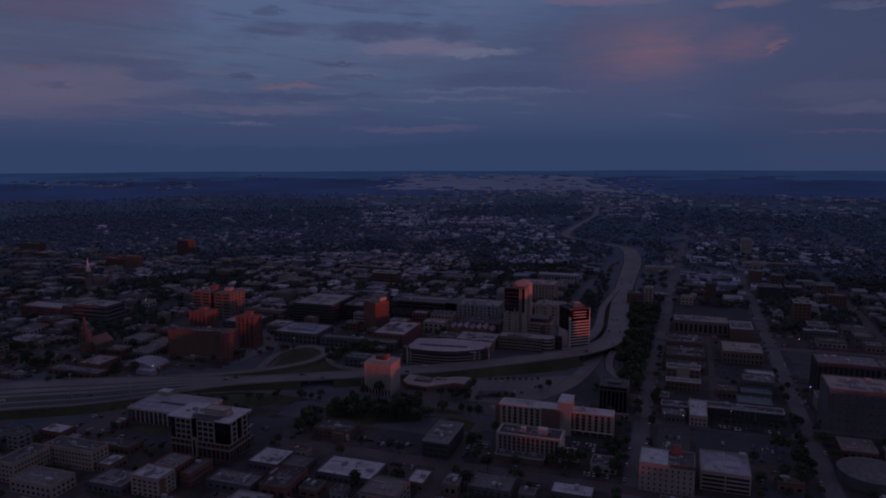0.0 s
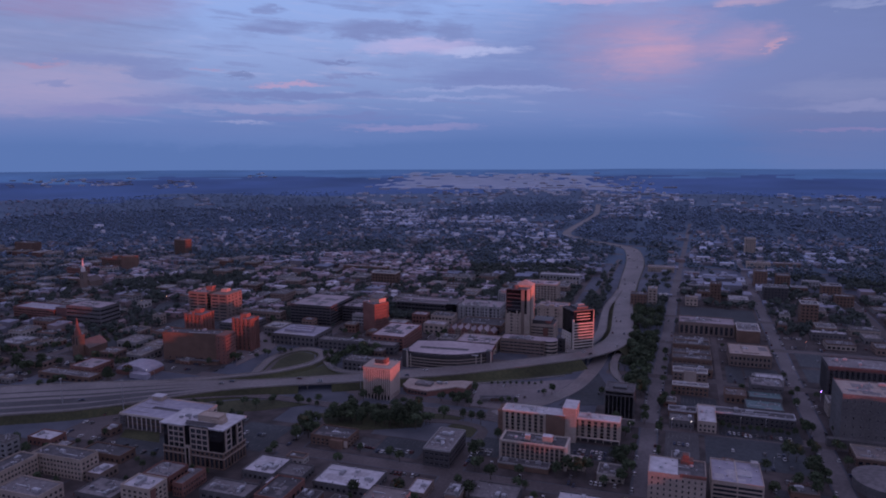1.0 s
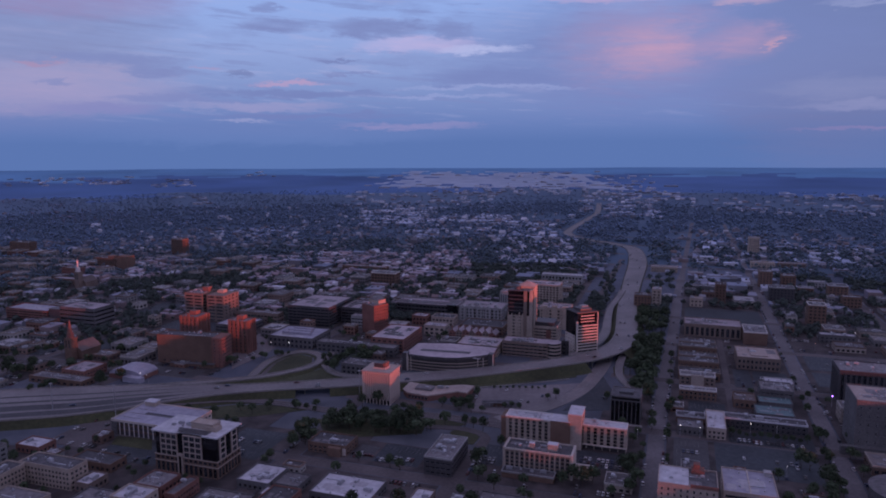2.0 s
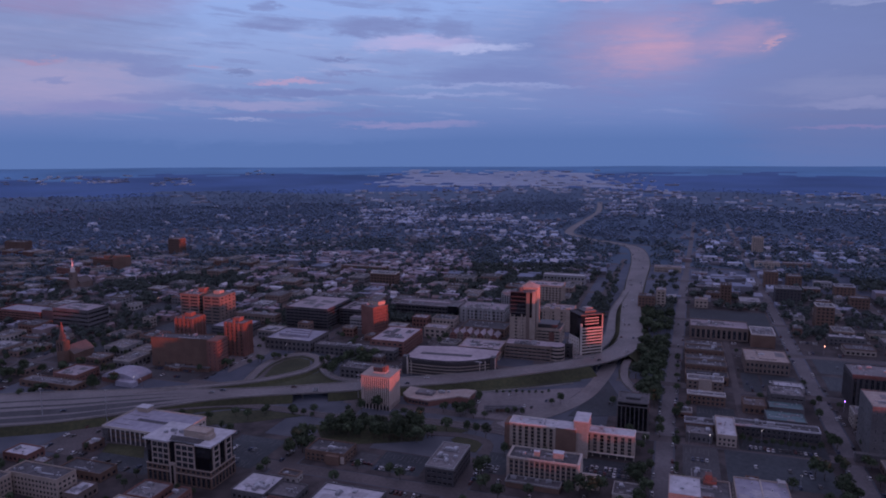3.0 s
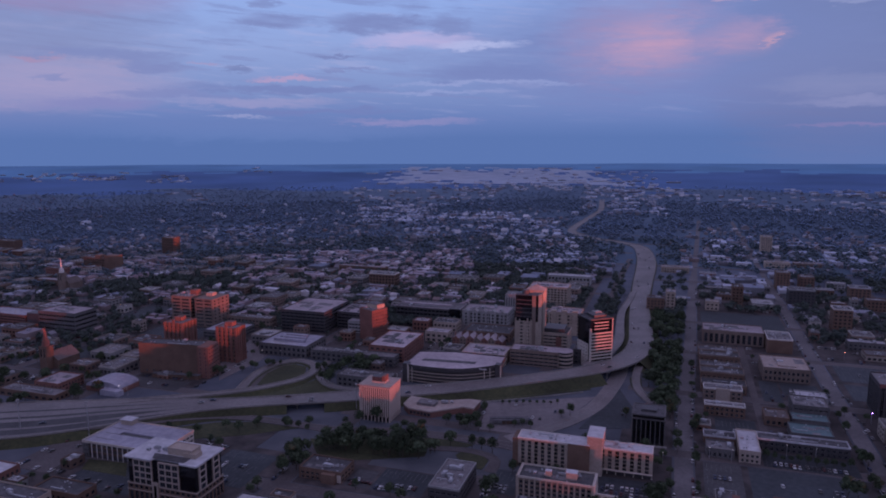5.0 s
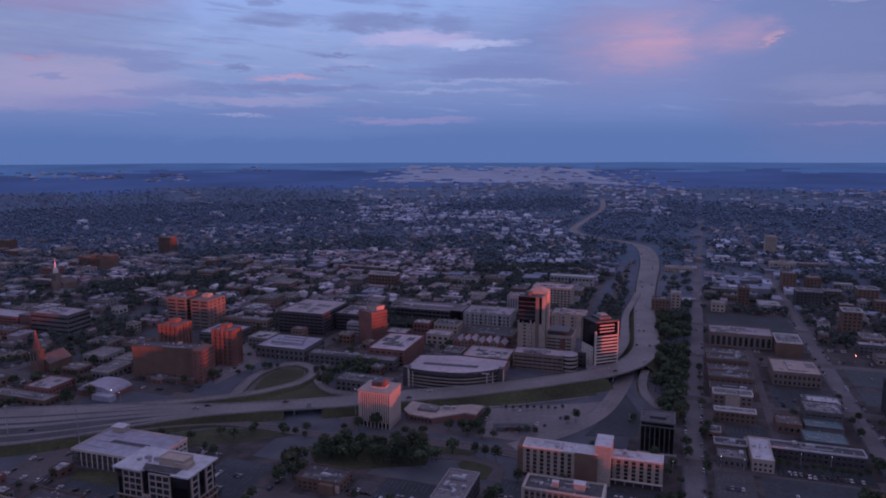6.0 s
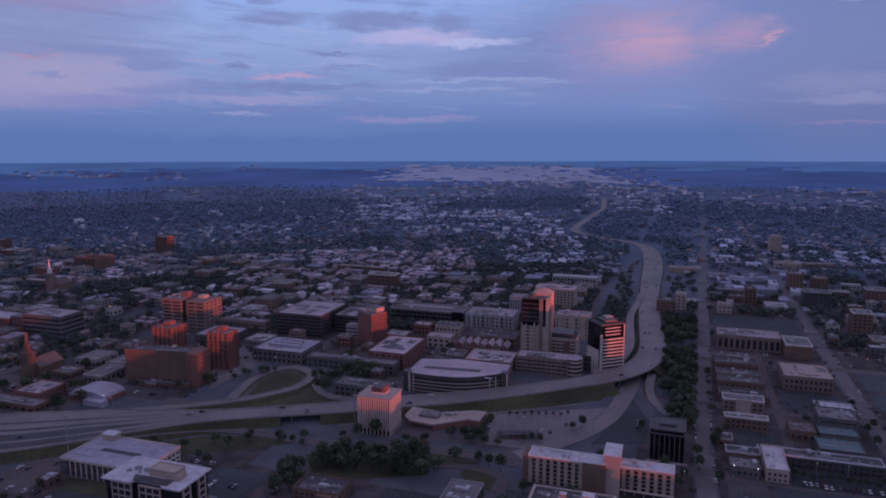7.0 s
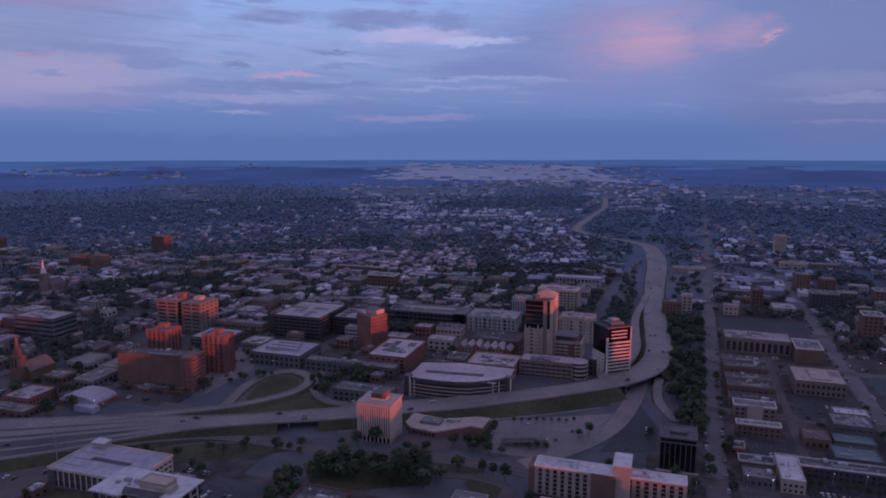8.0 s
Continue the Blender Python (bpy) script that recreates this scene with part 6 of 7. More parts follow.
# red sheet on the beige flank imitates sunlight on the corner
solid("lit_panel", r, (b[2], b[1] + 1, 0, b[2] + 0.4, b[1] + 5, 11.5), M["brick"], "red panel standing in for the sunlit corner")
simple("warehouse", "long brick warehouse with many windows", -279, 328, -272, 350, 8, "brick", "roof_grey", front=(3, 2), side=(9, 2), units=1)
simple("warehouse", "brick block with a grey roof", -303, 331, -284, 349, 9, "brick", "roof_grey", front=(5, 2), side=(5, 2), units=2)
r, b = simple("apartment_block", "U-shaped four-storey apartment block, back wing", -384, 326, -345, 340, 13, "beige", "roof_dark", front=(14, 4), side=(4, 4), units=3)
simple("apartment_block", "side wing of a four-storey apartment block", -392, 298, -378, 325, 13, "beige", "roof_dark", front=(4, 4), side=(11, 4), units=2)
simple("shop", "low shed with bright roof edges", -343, 327, -332, 342, 5.4, "tan_brick", "roof_white", front=(3, 1), side=(4, 1), units=2)
simple("warehouse", "low white-roofed building with a pink end wall", -372, 290, -340, 308, 8, "stone", "roof_grey", front=(8, 2), side=(5, 2), units=4)
simple("warehouse", "flat grey shed with a low parapet", -330, 306, -304, 326, 5, "dark_concrete", "roof_grey", front=(6, 1), side=(4, 1), units=3)
simple("warehouse", "long dark shed beside the lot", -372, 352, -340, 366, 5, "dark_brick", "roof_dark", front=(8, 1), side=(3, 1), units=1)
simple("shop", "small building with a red awning roof", -425, 358, -405, 372, 5, "brick", "roof_white", front=(5, 1), side=(4, 1), units=2)
simple("warehouse", "grey low building behind leafy trees", -110, 372, -84, 392, 5, "dark_concrete", "roof_grey", front=(6, 2), side=(4, 2), units=2)
simple("shop", "white-roofed building at the avenue", -62, 380, -38, 394, 5, "dark_concrete", "roof_white", front=(6, 1), side=(3, 1), units=2)

# ---- lots, lawns and pavements ----
def lot(a0, b0, a1, b1, material="lot", label="dark asphalt parking lot", lines=True, z=0.19):
    reserve(a0, b0, a1, b1, 0)
    ob = slab_piece("parking_lot", a0, b0, a1, b1, z, M[material], label, 0.2)
    if lines:
        bm = bmesh.new()
        rows = [r for r in np.arange(b0 + 5.5, b1 - 5, 16.5)]
        for r in rows:
            for k in range(int((a1 - a0 - 4) / 2.8)):
                x = a0 + 2 + 2.8 * k
                quad(bm, [(x, r - 4.8, z + 0.01), (x + 0.12, r - 4.8, z + 0.01), (x + 0.12, r + 4.8, z + 0.01), (x, r + 4.8, z + 0.01)])
        if bm.faces:
            part("bay_lines", bm, M["paint"], ob)["kind"] = "stuff"
        else:
            bm.free()
    LOTS.append((a0, b0, a1, b1))
    return ob


LOTS = []
lot(-192, 418, -160, 446, label="dark blue-grey parking lot beside low offices")
reserve(-142, 532, -90, 600, 0)
for outline, z, material, label in (([(-138, 662), (-112, 715), (-99, 773), (-139, 785), (-147, 706)], 0.2, "plaza", "mauve concrete lot beside the brick towers"), ([(66.9, 538.9), (91.3, 528.4), (134.7, 551.7), (166.8, 591.9), (80.7, 588.1)], 0.2, "plaza", "mauve concrete parking lot below the highway"), ([(136.4, 532.8), (172.1, 529.3), (187.5, 562.9), (192.1, 612.4), (185.8, 609.7), (164.2, 570)], 0.18, "lot", "dark asphalt lot beside the black office")):
    bm = bmesh.new()
    prism(bm, outline, 0.0, z)
    setting("parking_lot", bm, M[material], None, label)
LOTS.append((-142, 532, -90, 600))
lot(-300, 396, -264, 440, label="dark teal parking lot behind the cream office")
lot(-372, 368, -322, 398, label="worn asphalt parking lot with small trees")
lot(20, 470, 82, 516, label="dark parking lot between the avenues", lines=False)
lot(-6, 470, 16, 516, "asphalt", "asphalt yard on the avenue")
lot(108, 662, 165, 700, label="wide dark parking lot")
lot(108, 708, 165, 752, label="wide dark parking lot with a pale lane")
lot(2, 832, 86, 930, label="blue-grey lot behind the exhibition hall", lines=False)
lot(-80, 452, -38, 476, label="hotel parking lot full of cars")
lot(-128, 436, -110, 466, label="narrow hotel parking strip")
lot(-640, 700, -600, 760, label="hospital parking lot")
lot(-560, 640, -490, 690, label="wide hospital parking lot")
lot(-208, 418, -194, 440, "asphalt", "asphalt forecourt with parked cars")
lot(-420, 376, -390, 430, "street", "bare concrete yard", False)
lot(4, 562, 31, 594, label="dark blue lot behind the shops")
lot(42, 640, 56, 688, label="dark teal yard beside the tan hall", lines=False)
lot(58, 660, 86, 688, label="dark yard with a few vans", lines=False)
lot(30, 520, 84, 542, label="dark lot full of cars before the long hall")
slab_piece("alley", 33, 545, 38.5, 860, 0.2, M["street"], "narrow pale alley between the avenues", 0.2)
reserve(33, 545, 38.5, 860, 0)
lot(-470, 520, -410, 540, "asphalt", "forecourt of the brick wing", False)


def lawn(outline, z, label):
    bm = bmesh.new()
    prism(bm, outline, z - 0.4, z)
    setting("lawn", bm, M["grass"], None, label)


lawn([(-104, 648), (-92, 642), (-76, 653), (-67, 672), (-68, 690), (-79, 699), (-90, 694), (-100, 676)], 0.6, "mown grass oval inside the loop ramp")
lawn([(-118, 628), (-100, 622), (-70, 640), (-52, 660), (-44, 640), (-28, 628), (-60, 620), (-110, 606)], 0.5, "rough grass between the ramps")
lawn([(30, 598), (96, 604), (150, 615), (172, 622), (168, 608), (100, 594), (40, 590)], 0.35, "grass strip below the highway")
lawn([(-170, 558), (-120, 570), (-92, 568), (-60, 554), (-95, 545), (-160, 540)], 0.25, "grass bank beside the frontage road")
lawn([(-50, 535), (38, 527), (60, 514), (50, 508), (30, 515), (26, 500), (-40, 498)], 0.22, "shaded lawn under trees")
lawn([(52, 506), (62, 500), (66, 490), (60, 478), (50, 482), (46, 500)], 0.28, "grass wedge in the bend of a street")

lawn([(-187.3, 503), (-156.1, 490.2), (-161.6, 508.5), (-188.3, 517.4)], 0.3, "dark green lawn before the parking garage")

PAVED = []
for a in STREETS_A:
    for b in STREETS_B:
        bm = bmesh.new()
        for i in range(3):
            for j in range(3):
                a0, b0 = a + 6.8 + i * 33.4, b + 6.5 + j * 34.6
                a1, b1 = a0 + 33.4, b0 + 34.6
                c = place((a0 + a1) / 2, (b0 + b1) / 2).translation
                if a == -18:
                    a0, a1 = a0 + bend(b0) * (i == 0), a1 + 0.0
                elif a == -132 and i == 2:
                    a1 += bend(b0)
                if b0 < 1040 and in_view(c.x, c.y) and not near_road(c.x, c.y, 16):
                    block(bm, a0, b0, -0.05, a1, b1, 0.15, bottom=False)
                    PAVED.append((a0, b0, a1, b1))
        if bm.faces:
            setting("pavement", bm, M["ground_paved"], place(0, 0), "stained concrete and asphalt city block with kerbs")
        else:
            bm.free()


# ---- cars ----
def car_meshes():
    bm = bmesh.new()
    prof = [(-2.2, 0.35), (2.15, 0.35), (2.2, 0.75), (1.2, 0.9), (-2.1, 0.95), (-2.25, 0.7)]
    for w0, w1, p in ((0.88, 0.88, prof),):
        l = [bm.verts.new((x, -w0, z)) for x, z in p]
        r = [bm.verts.new((x, w1, z)) for x, z in p]
        n = len(p)
        for k in range(n):
            bm.faces.new((l[k], l[(k + 1) % n], r[(k + 1) % n], r[k]))
        bm.faces.new(l[::-1])
        bm.faces.new(r)
    q = [(-1.5, 0.95), (0.9, 0.9), (0.25, 1.42), (-1.1, 1.45)]
    top = [bm.verts.new((x, s * 0.68, z)) for x, z in q[2:] for s in (-1, 1)]
    bm.faces.new((top[0], top[1], top[3], top[2]))
    body = mesh_of("body", bm, M["car_paint"])
    bm = bmesh.new()
    lo = [(-1.6, -0.8, 0.93), (0.95, -0.8, 0.9), (0.95, 0.8, 0.9), (-1.6, 0.8, 0.93)]
    hi = [(-1.1, -0.67, 1.44), (0.25, -0.67, 1.41), (0.25, 0.67, 1.41), (-1.1, 0.67, 1.44)]
    for k in range(4):
        quad(bm, [lo[k], lo[(k + 1) % 4], hi[(k + 1) % 4], hi[k]])
    cabin = mesh_of("cabin_glass", bm, M["black_glass"])
    bm = bmesh.new()
    drum(bm, 0, 0, -0.1, 0.1, 0.33, n=10)
    wheel = mesh_of("wheel", bm, M["rubber"])
    return body, cabin, wheel


M["car_paint"] = palette("car_paint", [(0.6, 0.6, 0.6), (0.05, 0.05, 0.055), (0.28, 0.29, 0.3), (0.7, 0.7, 0.69), (0.10, 0.02, 0.02), (0.03, 0.05, 0.10), (0.16, 0.155, 0.15)], 3, 0.3, "object", 0.05)
M["rubber"] = surface("tyre_rubber", (0.02, 0.02, 0.02), (0.03, 0.03, 0.03), 8, 0.9)
CAR = car_meshes()


def car(m, group="parked cars", label="small parked car with dark windows"):
    root = thing("car", label, "car", m, group)
    part("body", CAR[0], None, root)
    part("cabin_glass", CAR[1], None, root)
    for x in (-1.35, 1.4):
        for y in (-0.82, 0.82):
            part("wheel", CAR[2], None, root, "", pose(x, y, 0.33, 90, 0, 0))


random.seed(5)
for a0, b0, a1, b1 in LOTS[:8] + LOTS[9:15] + LOTS[17:18] + LOTS[-5:]:
    n = 9 if b0 < 480 else 4
    for k in range(n):
        row = b0 + 5.5 + 16.5 * random.randrange(max(1, int((b1 - b0) / 16.5))) + random.choice((-2.5, 2.5))
        slot = a0 + 3.4 + 2.8 * random.randrange(int((a1 - a0 - 6) / 2.8))
        if row < b1 - 2:
            car(place(slot, row, 0.19, 90 + random.choice((0, 180))))
for a0, b0, n, step in ((-126, 446, 8, 3.0), (-60, 456, 9, 2.8), (-60, 463, 8, 2.8), (34, 525, 15, 3.0), (-206, 424, 5, 2.8), (-130, 548, 3, 3.2)):
    for k in range(n):
        if random.random() < 0.85:
            car(place(a0 + (step * k if n > 8 or b0 > 450 or a0 < -200 else 0), b0 + (0 if n > 8 or b0 > 450 or a0 < -200 else -step * k), 0.2, 90 if n > 8 or b0 > 450 else 0))
for k in range(24):
    a = random.choice((-26.0, -10.2, 88.2, 103.8))
    car(place(a, random.uniform(380, 900), 0.05, 90), "cars along the avenues", "car parked at the kerb of an avenue")
line = curve_through(HIGHWAY)
right = sides(line)
for k in range(34):
    i = random.randrange(10, 175)
    o = random.uniform(-0.8, 0.8) * line[i][3] / 2
    xy = line[i][:2] + right[i] * o
    d = math.degrees(math.atan2(-right[i][0], right[i][1])) + 90
    car(pose(xy[0], xy[1], line[i][2] + 0.03, 0, 0, math.degrees(math.atan2(right[i][0], -right[i][1])) + (0 if o < 0 else 180)), "cars on the highway", "car on the pale highway")


# ---- lamps ----
def glow(name, colour, strength):
    m = bpy.data.materials.new(name)
    m.use_nodes = True
    p = m.node_tree.nodes["Principled BSDF"]
    p.inputs["Base Color"].default_value = (*colour, 1)
    p.inputs["Emission Color"].default_value = (*colour, 1)
    p.inputs["Emission Strength"].default_value = strength
    return m


M["lamp_violet"] = glow("violet_lamp_glow", (0.42, 0.16, 1.0), 14)
M["lamp_white"] = glow("white_lamp_glow", (1.0, 0.9, 0.85), 4)
M["lamp_amber"] = glow("amber_lamp_glow", (1.0, 0.55, 0.2), 9)
M["lamp_red"] = glow("red_lamp_glow", (1.0, 0.25, 0.15), 18)


def street_lamp(a, b, h, bulb, size, label, lit=True):
    root = thing("street_lamp", label, "street lamp", place(a, b), "street lamps")
    bm = bmesh.new()
    drum(bm, 0, 0, 0, h, 0.16, 0.08, 8)
    part("pole", bm, M["metal"], root)
    bm = bmesh.new()
    block(bm, -0.06, -1.2, h - 0.15, 0.06, 0.0, h)
    part("arm", bm, M["metal"], root)
    bm = bmesh.new()
    bmesh.ops.create_icosphere(bm, subdivisions=1, radius=size, matrix=Matrix.Translation((0, -1.2, h - 0.1)))
    part("bulb", bm, M[bulb], root)
    reserve(a - 1, b - 1, a + 1, b + 1, 0)


street_lamp(109, 614, 9, "lamp_violet", 0.36, "street lamp with a bright violet light")
for a, b, bulb, size in ((-2, 522, "lamp_white", 0.35), (11, 521, "lamp_white", 0.35), (-655, 730, "lamp_amber", 0.4), (-640, 760, "lamp_amber", 0.35), (122, 772, "lamp_red", 0.4), (-390, 618, "lamp_white", 0.3), (-372, 622, "lamp_white", 0.3), (140, 812, "lamp_white", 0.4), (168, 830, "lamp_white", 0.4), (118, 845, "lamp_amber", 0.35), (150, 858, "lamp_white", 0.4), (-446, 500, "lamp_white", 0.45), (-436, 497, "lamp_white", 0.35), (45, 540, "lamp_white", 0.25), (62, 541, "lamp_white", 0.25), (-30, 505, "lamp_white", 0.25), (60, 475, "lamp_white", 0.2)):
    street_lamp(a, b, 8, bulb, size * 0.55, "tall street lamp with a small lit bulb")


def mast(x, y, z, h):
    root = thing("high_mast_lamp", "tall unlit highway mast with a ring of lamps", "lamp mast", pose(x, y, z), "highway masts")
    bm = bmesh.new()
    drum(bm, 0, 0, 0, h, 0.35, 0.15, 10)
    part("pole", bm, M["metal"], root)
    bm = bmesh.new()
    drum(bm, 0, 0, h - 0.4, h + 0.3, 1.3, 1.0, 10)
    part("lamp_ring", bm, M["frame"], root)


mast(-201, 551, 0, 26)
mast(-250, 560, 0, 26)
mast(-20, 585, 0, 20)


# ---- low canopy on the concrete lot ----
def canopy():
    root = thing("canopy_building", "long low dark canopy on the concrete lot", "canopy", place(-136, 538, 0.19, 18))
    reserve(-152, 530, -120, 548)
    bm = bmesh.new()
    block(bm, -14, -3.6, 3.0, 14, 3.6, 3.5)
    block(bm, -13, -0.8, 3.5, 9, 0.8, 4.0)
    part("roof", bm, M["roof_dark"], root)
    post = box_mesh("post", 0.3, 0.3, 3.0, M["grey"])
    row_of("post", root, post, [pose(-13 + 5.2 * k, s, 0) for k in range(6) for s in (-3.2, 3.2)])
    solid("kiosk", root, (-5, -2, 0, 4, 2, 3.0), M["dark_brick"], "dark brick kiosk")


canopy()


# ---- trees ----
def tree_meshes(seed, tall):
    rnd = random.Random(seed)
    bm = bmesh.new()
    drum(bm, 0, 0, 0, 3.2, 0.28, 0.18, 7)
    for k in range(5):
        a = k * 1.26 + rnd.random()
        p0, p1 = Vector((0, 0, 2.2 + 0.3 * k)), Vector((2.0 * math.cos(a), 2.0 * math.sin(a), 4.6 + rnd.random()))
        s = Vector((-math.sin(a), math.cos(a), 0)) * 0.1
        up = Vector((0, 0, 0.1))
        for u, v in ((s, up), (up, -s), (-s, -up), (-up, s)):
            quad(bm, [p0 + u, p0 + v, p1 + v * 0.4, p1 + u * 0.4])
    trunk = mesh_of("trunk", bm, M["bark"])
    bm = bmesh.new()
    for k in range(30):
        a, e = rnd.uniform(0, math.tau), rnd.uniform(-0.7, 1.4)
        r = rnd.uniform(0.55, 1.0)
        c = Vector((3.3 * r * math.cos(a) * math.cos(e), 3.3 * r * math.sin(a) * math.cos(e), 5.2 + tall * 0.5 + tall * 0.62 * r * math.sin(e)))
        size = rnd.uniform(0.8, 1.45)
        got = bmesh.ops.create_icosphere(bm, subdivisions=1, radius=size, matrix=Matrix.Translation(c))
        for v in got["verts"]:
            v.co += Vector((rnd.uniform(-1, 1), rnd.uniform(-1, 1), rnd.uniform(-1, 1))) * size * 0.28
    for k in range(140):
        a, e = rnd.uniform(0, math.tau), rnd.uniform(-0.8, 1.45)
        c = Vector((4.1 * math.cos(a) * math.cos(e), 4.1 * math.sin(a) * math.cos(e), 5.2 + tall * 0.5 + tall * 0.72 * math.sin(e))) + Vector((rnd.uniform(-.5, .5), rnd.uniform(-.5, .5), rnd.uniform(-.5, .5)))
        u = Vector((rnd.uniform(-1, 1), rnd.uniform(-1, 1), rnd.uniform(-1, 1))).normalized() * 0.34
        v = u.orthogonal().normalized() * 0.28
        quad(bm, [c - u - v, c + u - v, c + u + v, c - u + v])
    return trunk, mesh_of("crown", bm, M["leaf"])


TREES = [tree_meshes(s, t) for s, t in ((1, 4.2), (2, 5.0), (3, 3.6), (4, 6.0), (5, 4.6))]
KINDS = ["broad leafy tree with a dark green crown", "tall leafy tree with an uneven dark crown", "low spreading dark green tree", "tall narrow dark tree", "round leafy tree with gaps in its crown"]
N_TREES = [0]


def tree(x, y, size=1.0, z=0.1):
    k = random.randrange(5)
    root = thing("tree", KINDS[k], "tree", pose(x, y, z, 0, 0, random.uniform(0, 360)), "city trees")
    for nm, me in zip(("trunk", "crown"), TREES[k]):
        part(nm, me, None, root, "", Matrix.Diagonal((size, size, size * random.uniform(0.85, 1.1), 1)))
    N_TREES[0] += 1


random.seed(21)


def grove(x0, y0, x1, y1, n, lo=0.8, hi=1.4, wide=20.0):
    """n trees along the line from x0, y0 to x1, y1, spread wide across it."""
    dx, dy = x1 - x0, y1 - y0
    d = math.hypot(dx, dy) + 1e-6
    for k in range(n):
        t, o = random.random(), random.uniform(-0.5, 0.5) * wide
        x, y = x0 + dx * t - dy / d * o, y0 + dy * t + dx / d * o
        a, b = grid(x, y)
        if free(a - 2, b - 2, a + 2, b + 2):
            tree(x, y, random.uniform(lo, hi))


# single trees: x, y, size
NEAR_TREES = [(-53, 547, 0.5), (-27, 556, 0.5), (-17, 556, 0.95), (-5, 558, 1.0), (-38, 519, 0.9), (-32, 515, 1), (-25, 512, 1), (-17, 509, 1.1), (-7, 505, 1.15), (3, 501, 1.2), (12, 500, 1.25), (22, 497, 1.2), (30, 504, 0.9), (8, 517, 1.1), (-5, 521, 1), (-16, 528, 0.9), (19, 530, 0.8), (26, 539, 0.7), (47, 554, 0.5), (57, 540, 0.8), (66, 535, 0.7), (44, 514, 1), (58, 509, 0.7), (64, 507, 0.7), (70, 500, 0.9), (-54, 489, 1), (-49, 496, 0.9), (3, 450, 0.7), (9, 444, 0.75), (57, 442, 0.9)]
STREET_TREES = [(63, 454, 0.8), (56, 426, 0.9), (64, 414, 1), (78, 471, 0.7), (113, 417, 1), (117, 412, 1.1), (124, 415, 1), (105, 413, 0.8), (7, 398, 1), (48, 393, 1.1), (-19, 401, 0.9), (153, 428, 1), (149, 409, 1.1), (141, 399, 0.9), (196, 506, 0.9), (190, 490, 0.8), (221, 528, 0.8), (215, 522, 0.7), (260, 395, 1.2), (254, 382, 1.1), (260, 422, 1), (264, 419, 1), (283, 433, 0.8), (299, 459, 0.7), (317, 457, 0.8), (299, 431, 0.8), (291, 407, 0.8), (335, 535, 0.6)]
FAR_TREES = [(130, 555, 0.6), (137, 557, 0.7), (45, 550, 0.7), (59, 543, 0.8), (15, 545, 0.8), (20, 538, 0.7), (28, 546, 0.6), (74, 534, 0.6), (92, 539, 0.5), (98, 541, 0.5), (103, 537, 0.5), (300, 796, 1), (304, 785, 1.1), (314, 780, 1), (282, 767, 1), (297, 756, 1)]
for spots in (NEAR_TREES, STREET_TREES, FAR_TREES):
    for x, y, size in spots:
        tree(x, y, size * random.uniform(0.95, 1.1))
for k in range(9):
    p = place(-149 + 5 * k, 572 + 1.6 * k).translation
    tree(p.x, p.y, 0.32)
grove(-44, 522, 34, 508, 34, 0.7, 1.2, 26)
reserve(-236, 448, -172, 500, 0)
for k in range(110):
    b = random.uniform(580, 870)
    lo = -40 if b < 640 else -46
    p = place(random.uniform(lo, -26.5 + bend(b)), b).translation
    tree(p.x, p.y, random.uniform(0.8, 1.3))
grove(-62, 482, -54, 510, 7, 0.9, 1.4, 8)
grove(-48, 640, -12, 690, 26, 0.8, 1.2, 26)
grove(-95, 560, -50, 552, 8, 0.5, 0.8, 12)
grove(-18, 549, -4, 546, 4, 0.7, 0.9, 2)
grove(30, 556, 90, 545, 10, 0.5, 0.8, 8)
grove(118, 585, 128, 590, 3, 0.7, 0.9, 4)
grove(75, 424, 100, 420, 7, 0.7, 1.0, 7)
grove(138, 455, 150, 425, 9, 0.7, 1.1, 6)
grove(5, 455, 22, 448, 4, 0.6, 0.9, 3)
grove(-170, 470, -110, 455, 12, 0.35, 0.55, 18)
grove(-115, 492, -85, 478, 8, 0.4, 0.6, 6)
grove(-170, 548, -100, 556, 12, 0.5, 0.8, 16)
grove(250, 425, 275, 480, 9, 0.7, 1.1, 14)
grove(285, 520, 305, 560, 8, 0.6, 0.9, 10)
grove(235, 480, 265, 470, 8, 0.5, 0.8, 4)
for k in range(11):
    p = place(32 + 4.8 * k, 531 + random.uniform(-1, 1)).translation
    tree(p.x, p.y, random.uniform(0.4, 0.6))
for k in range(14):
    p = place(random.choice((-10.5, 88.5, 104)), random.uniform(430, 720)).translation
    tree(p.x, p.y, random.uniform(0.5, 0.8))
for a0, b0, a1, b1, n in ((-470, 640, -405, 640, 8), (-405, 560, -360, 612, 12), (-478, 532, -420, 528, 8), (-530, 560, -500, 640, 12), (-480, 655, -440, 700, 9), (-600, 560, -570, 640, 12), (-640, 520, -590, 500, 10), (-330, 600, -300, 612, 8)):
    p, r = place(a0, b0).translation, place(a1, b1).translation
    grove(p.x, p.y, r.x, r.y, n, 0.4, 0.8, 9)
grove(-330, 680, -210, 640, 26, 0.7, 1.2, 46)
grove(-300, 620, -220, 640, 14, 0.7, 1.1, 20)


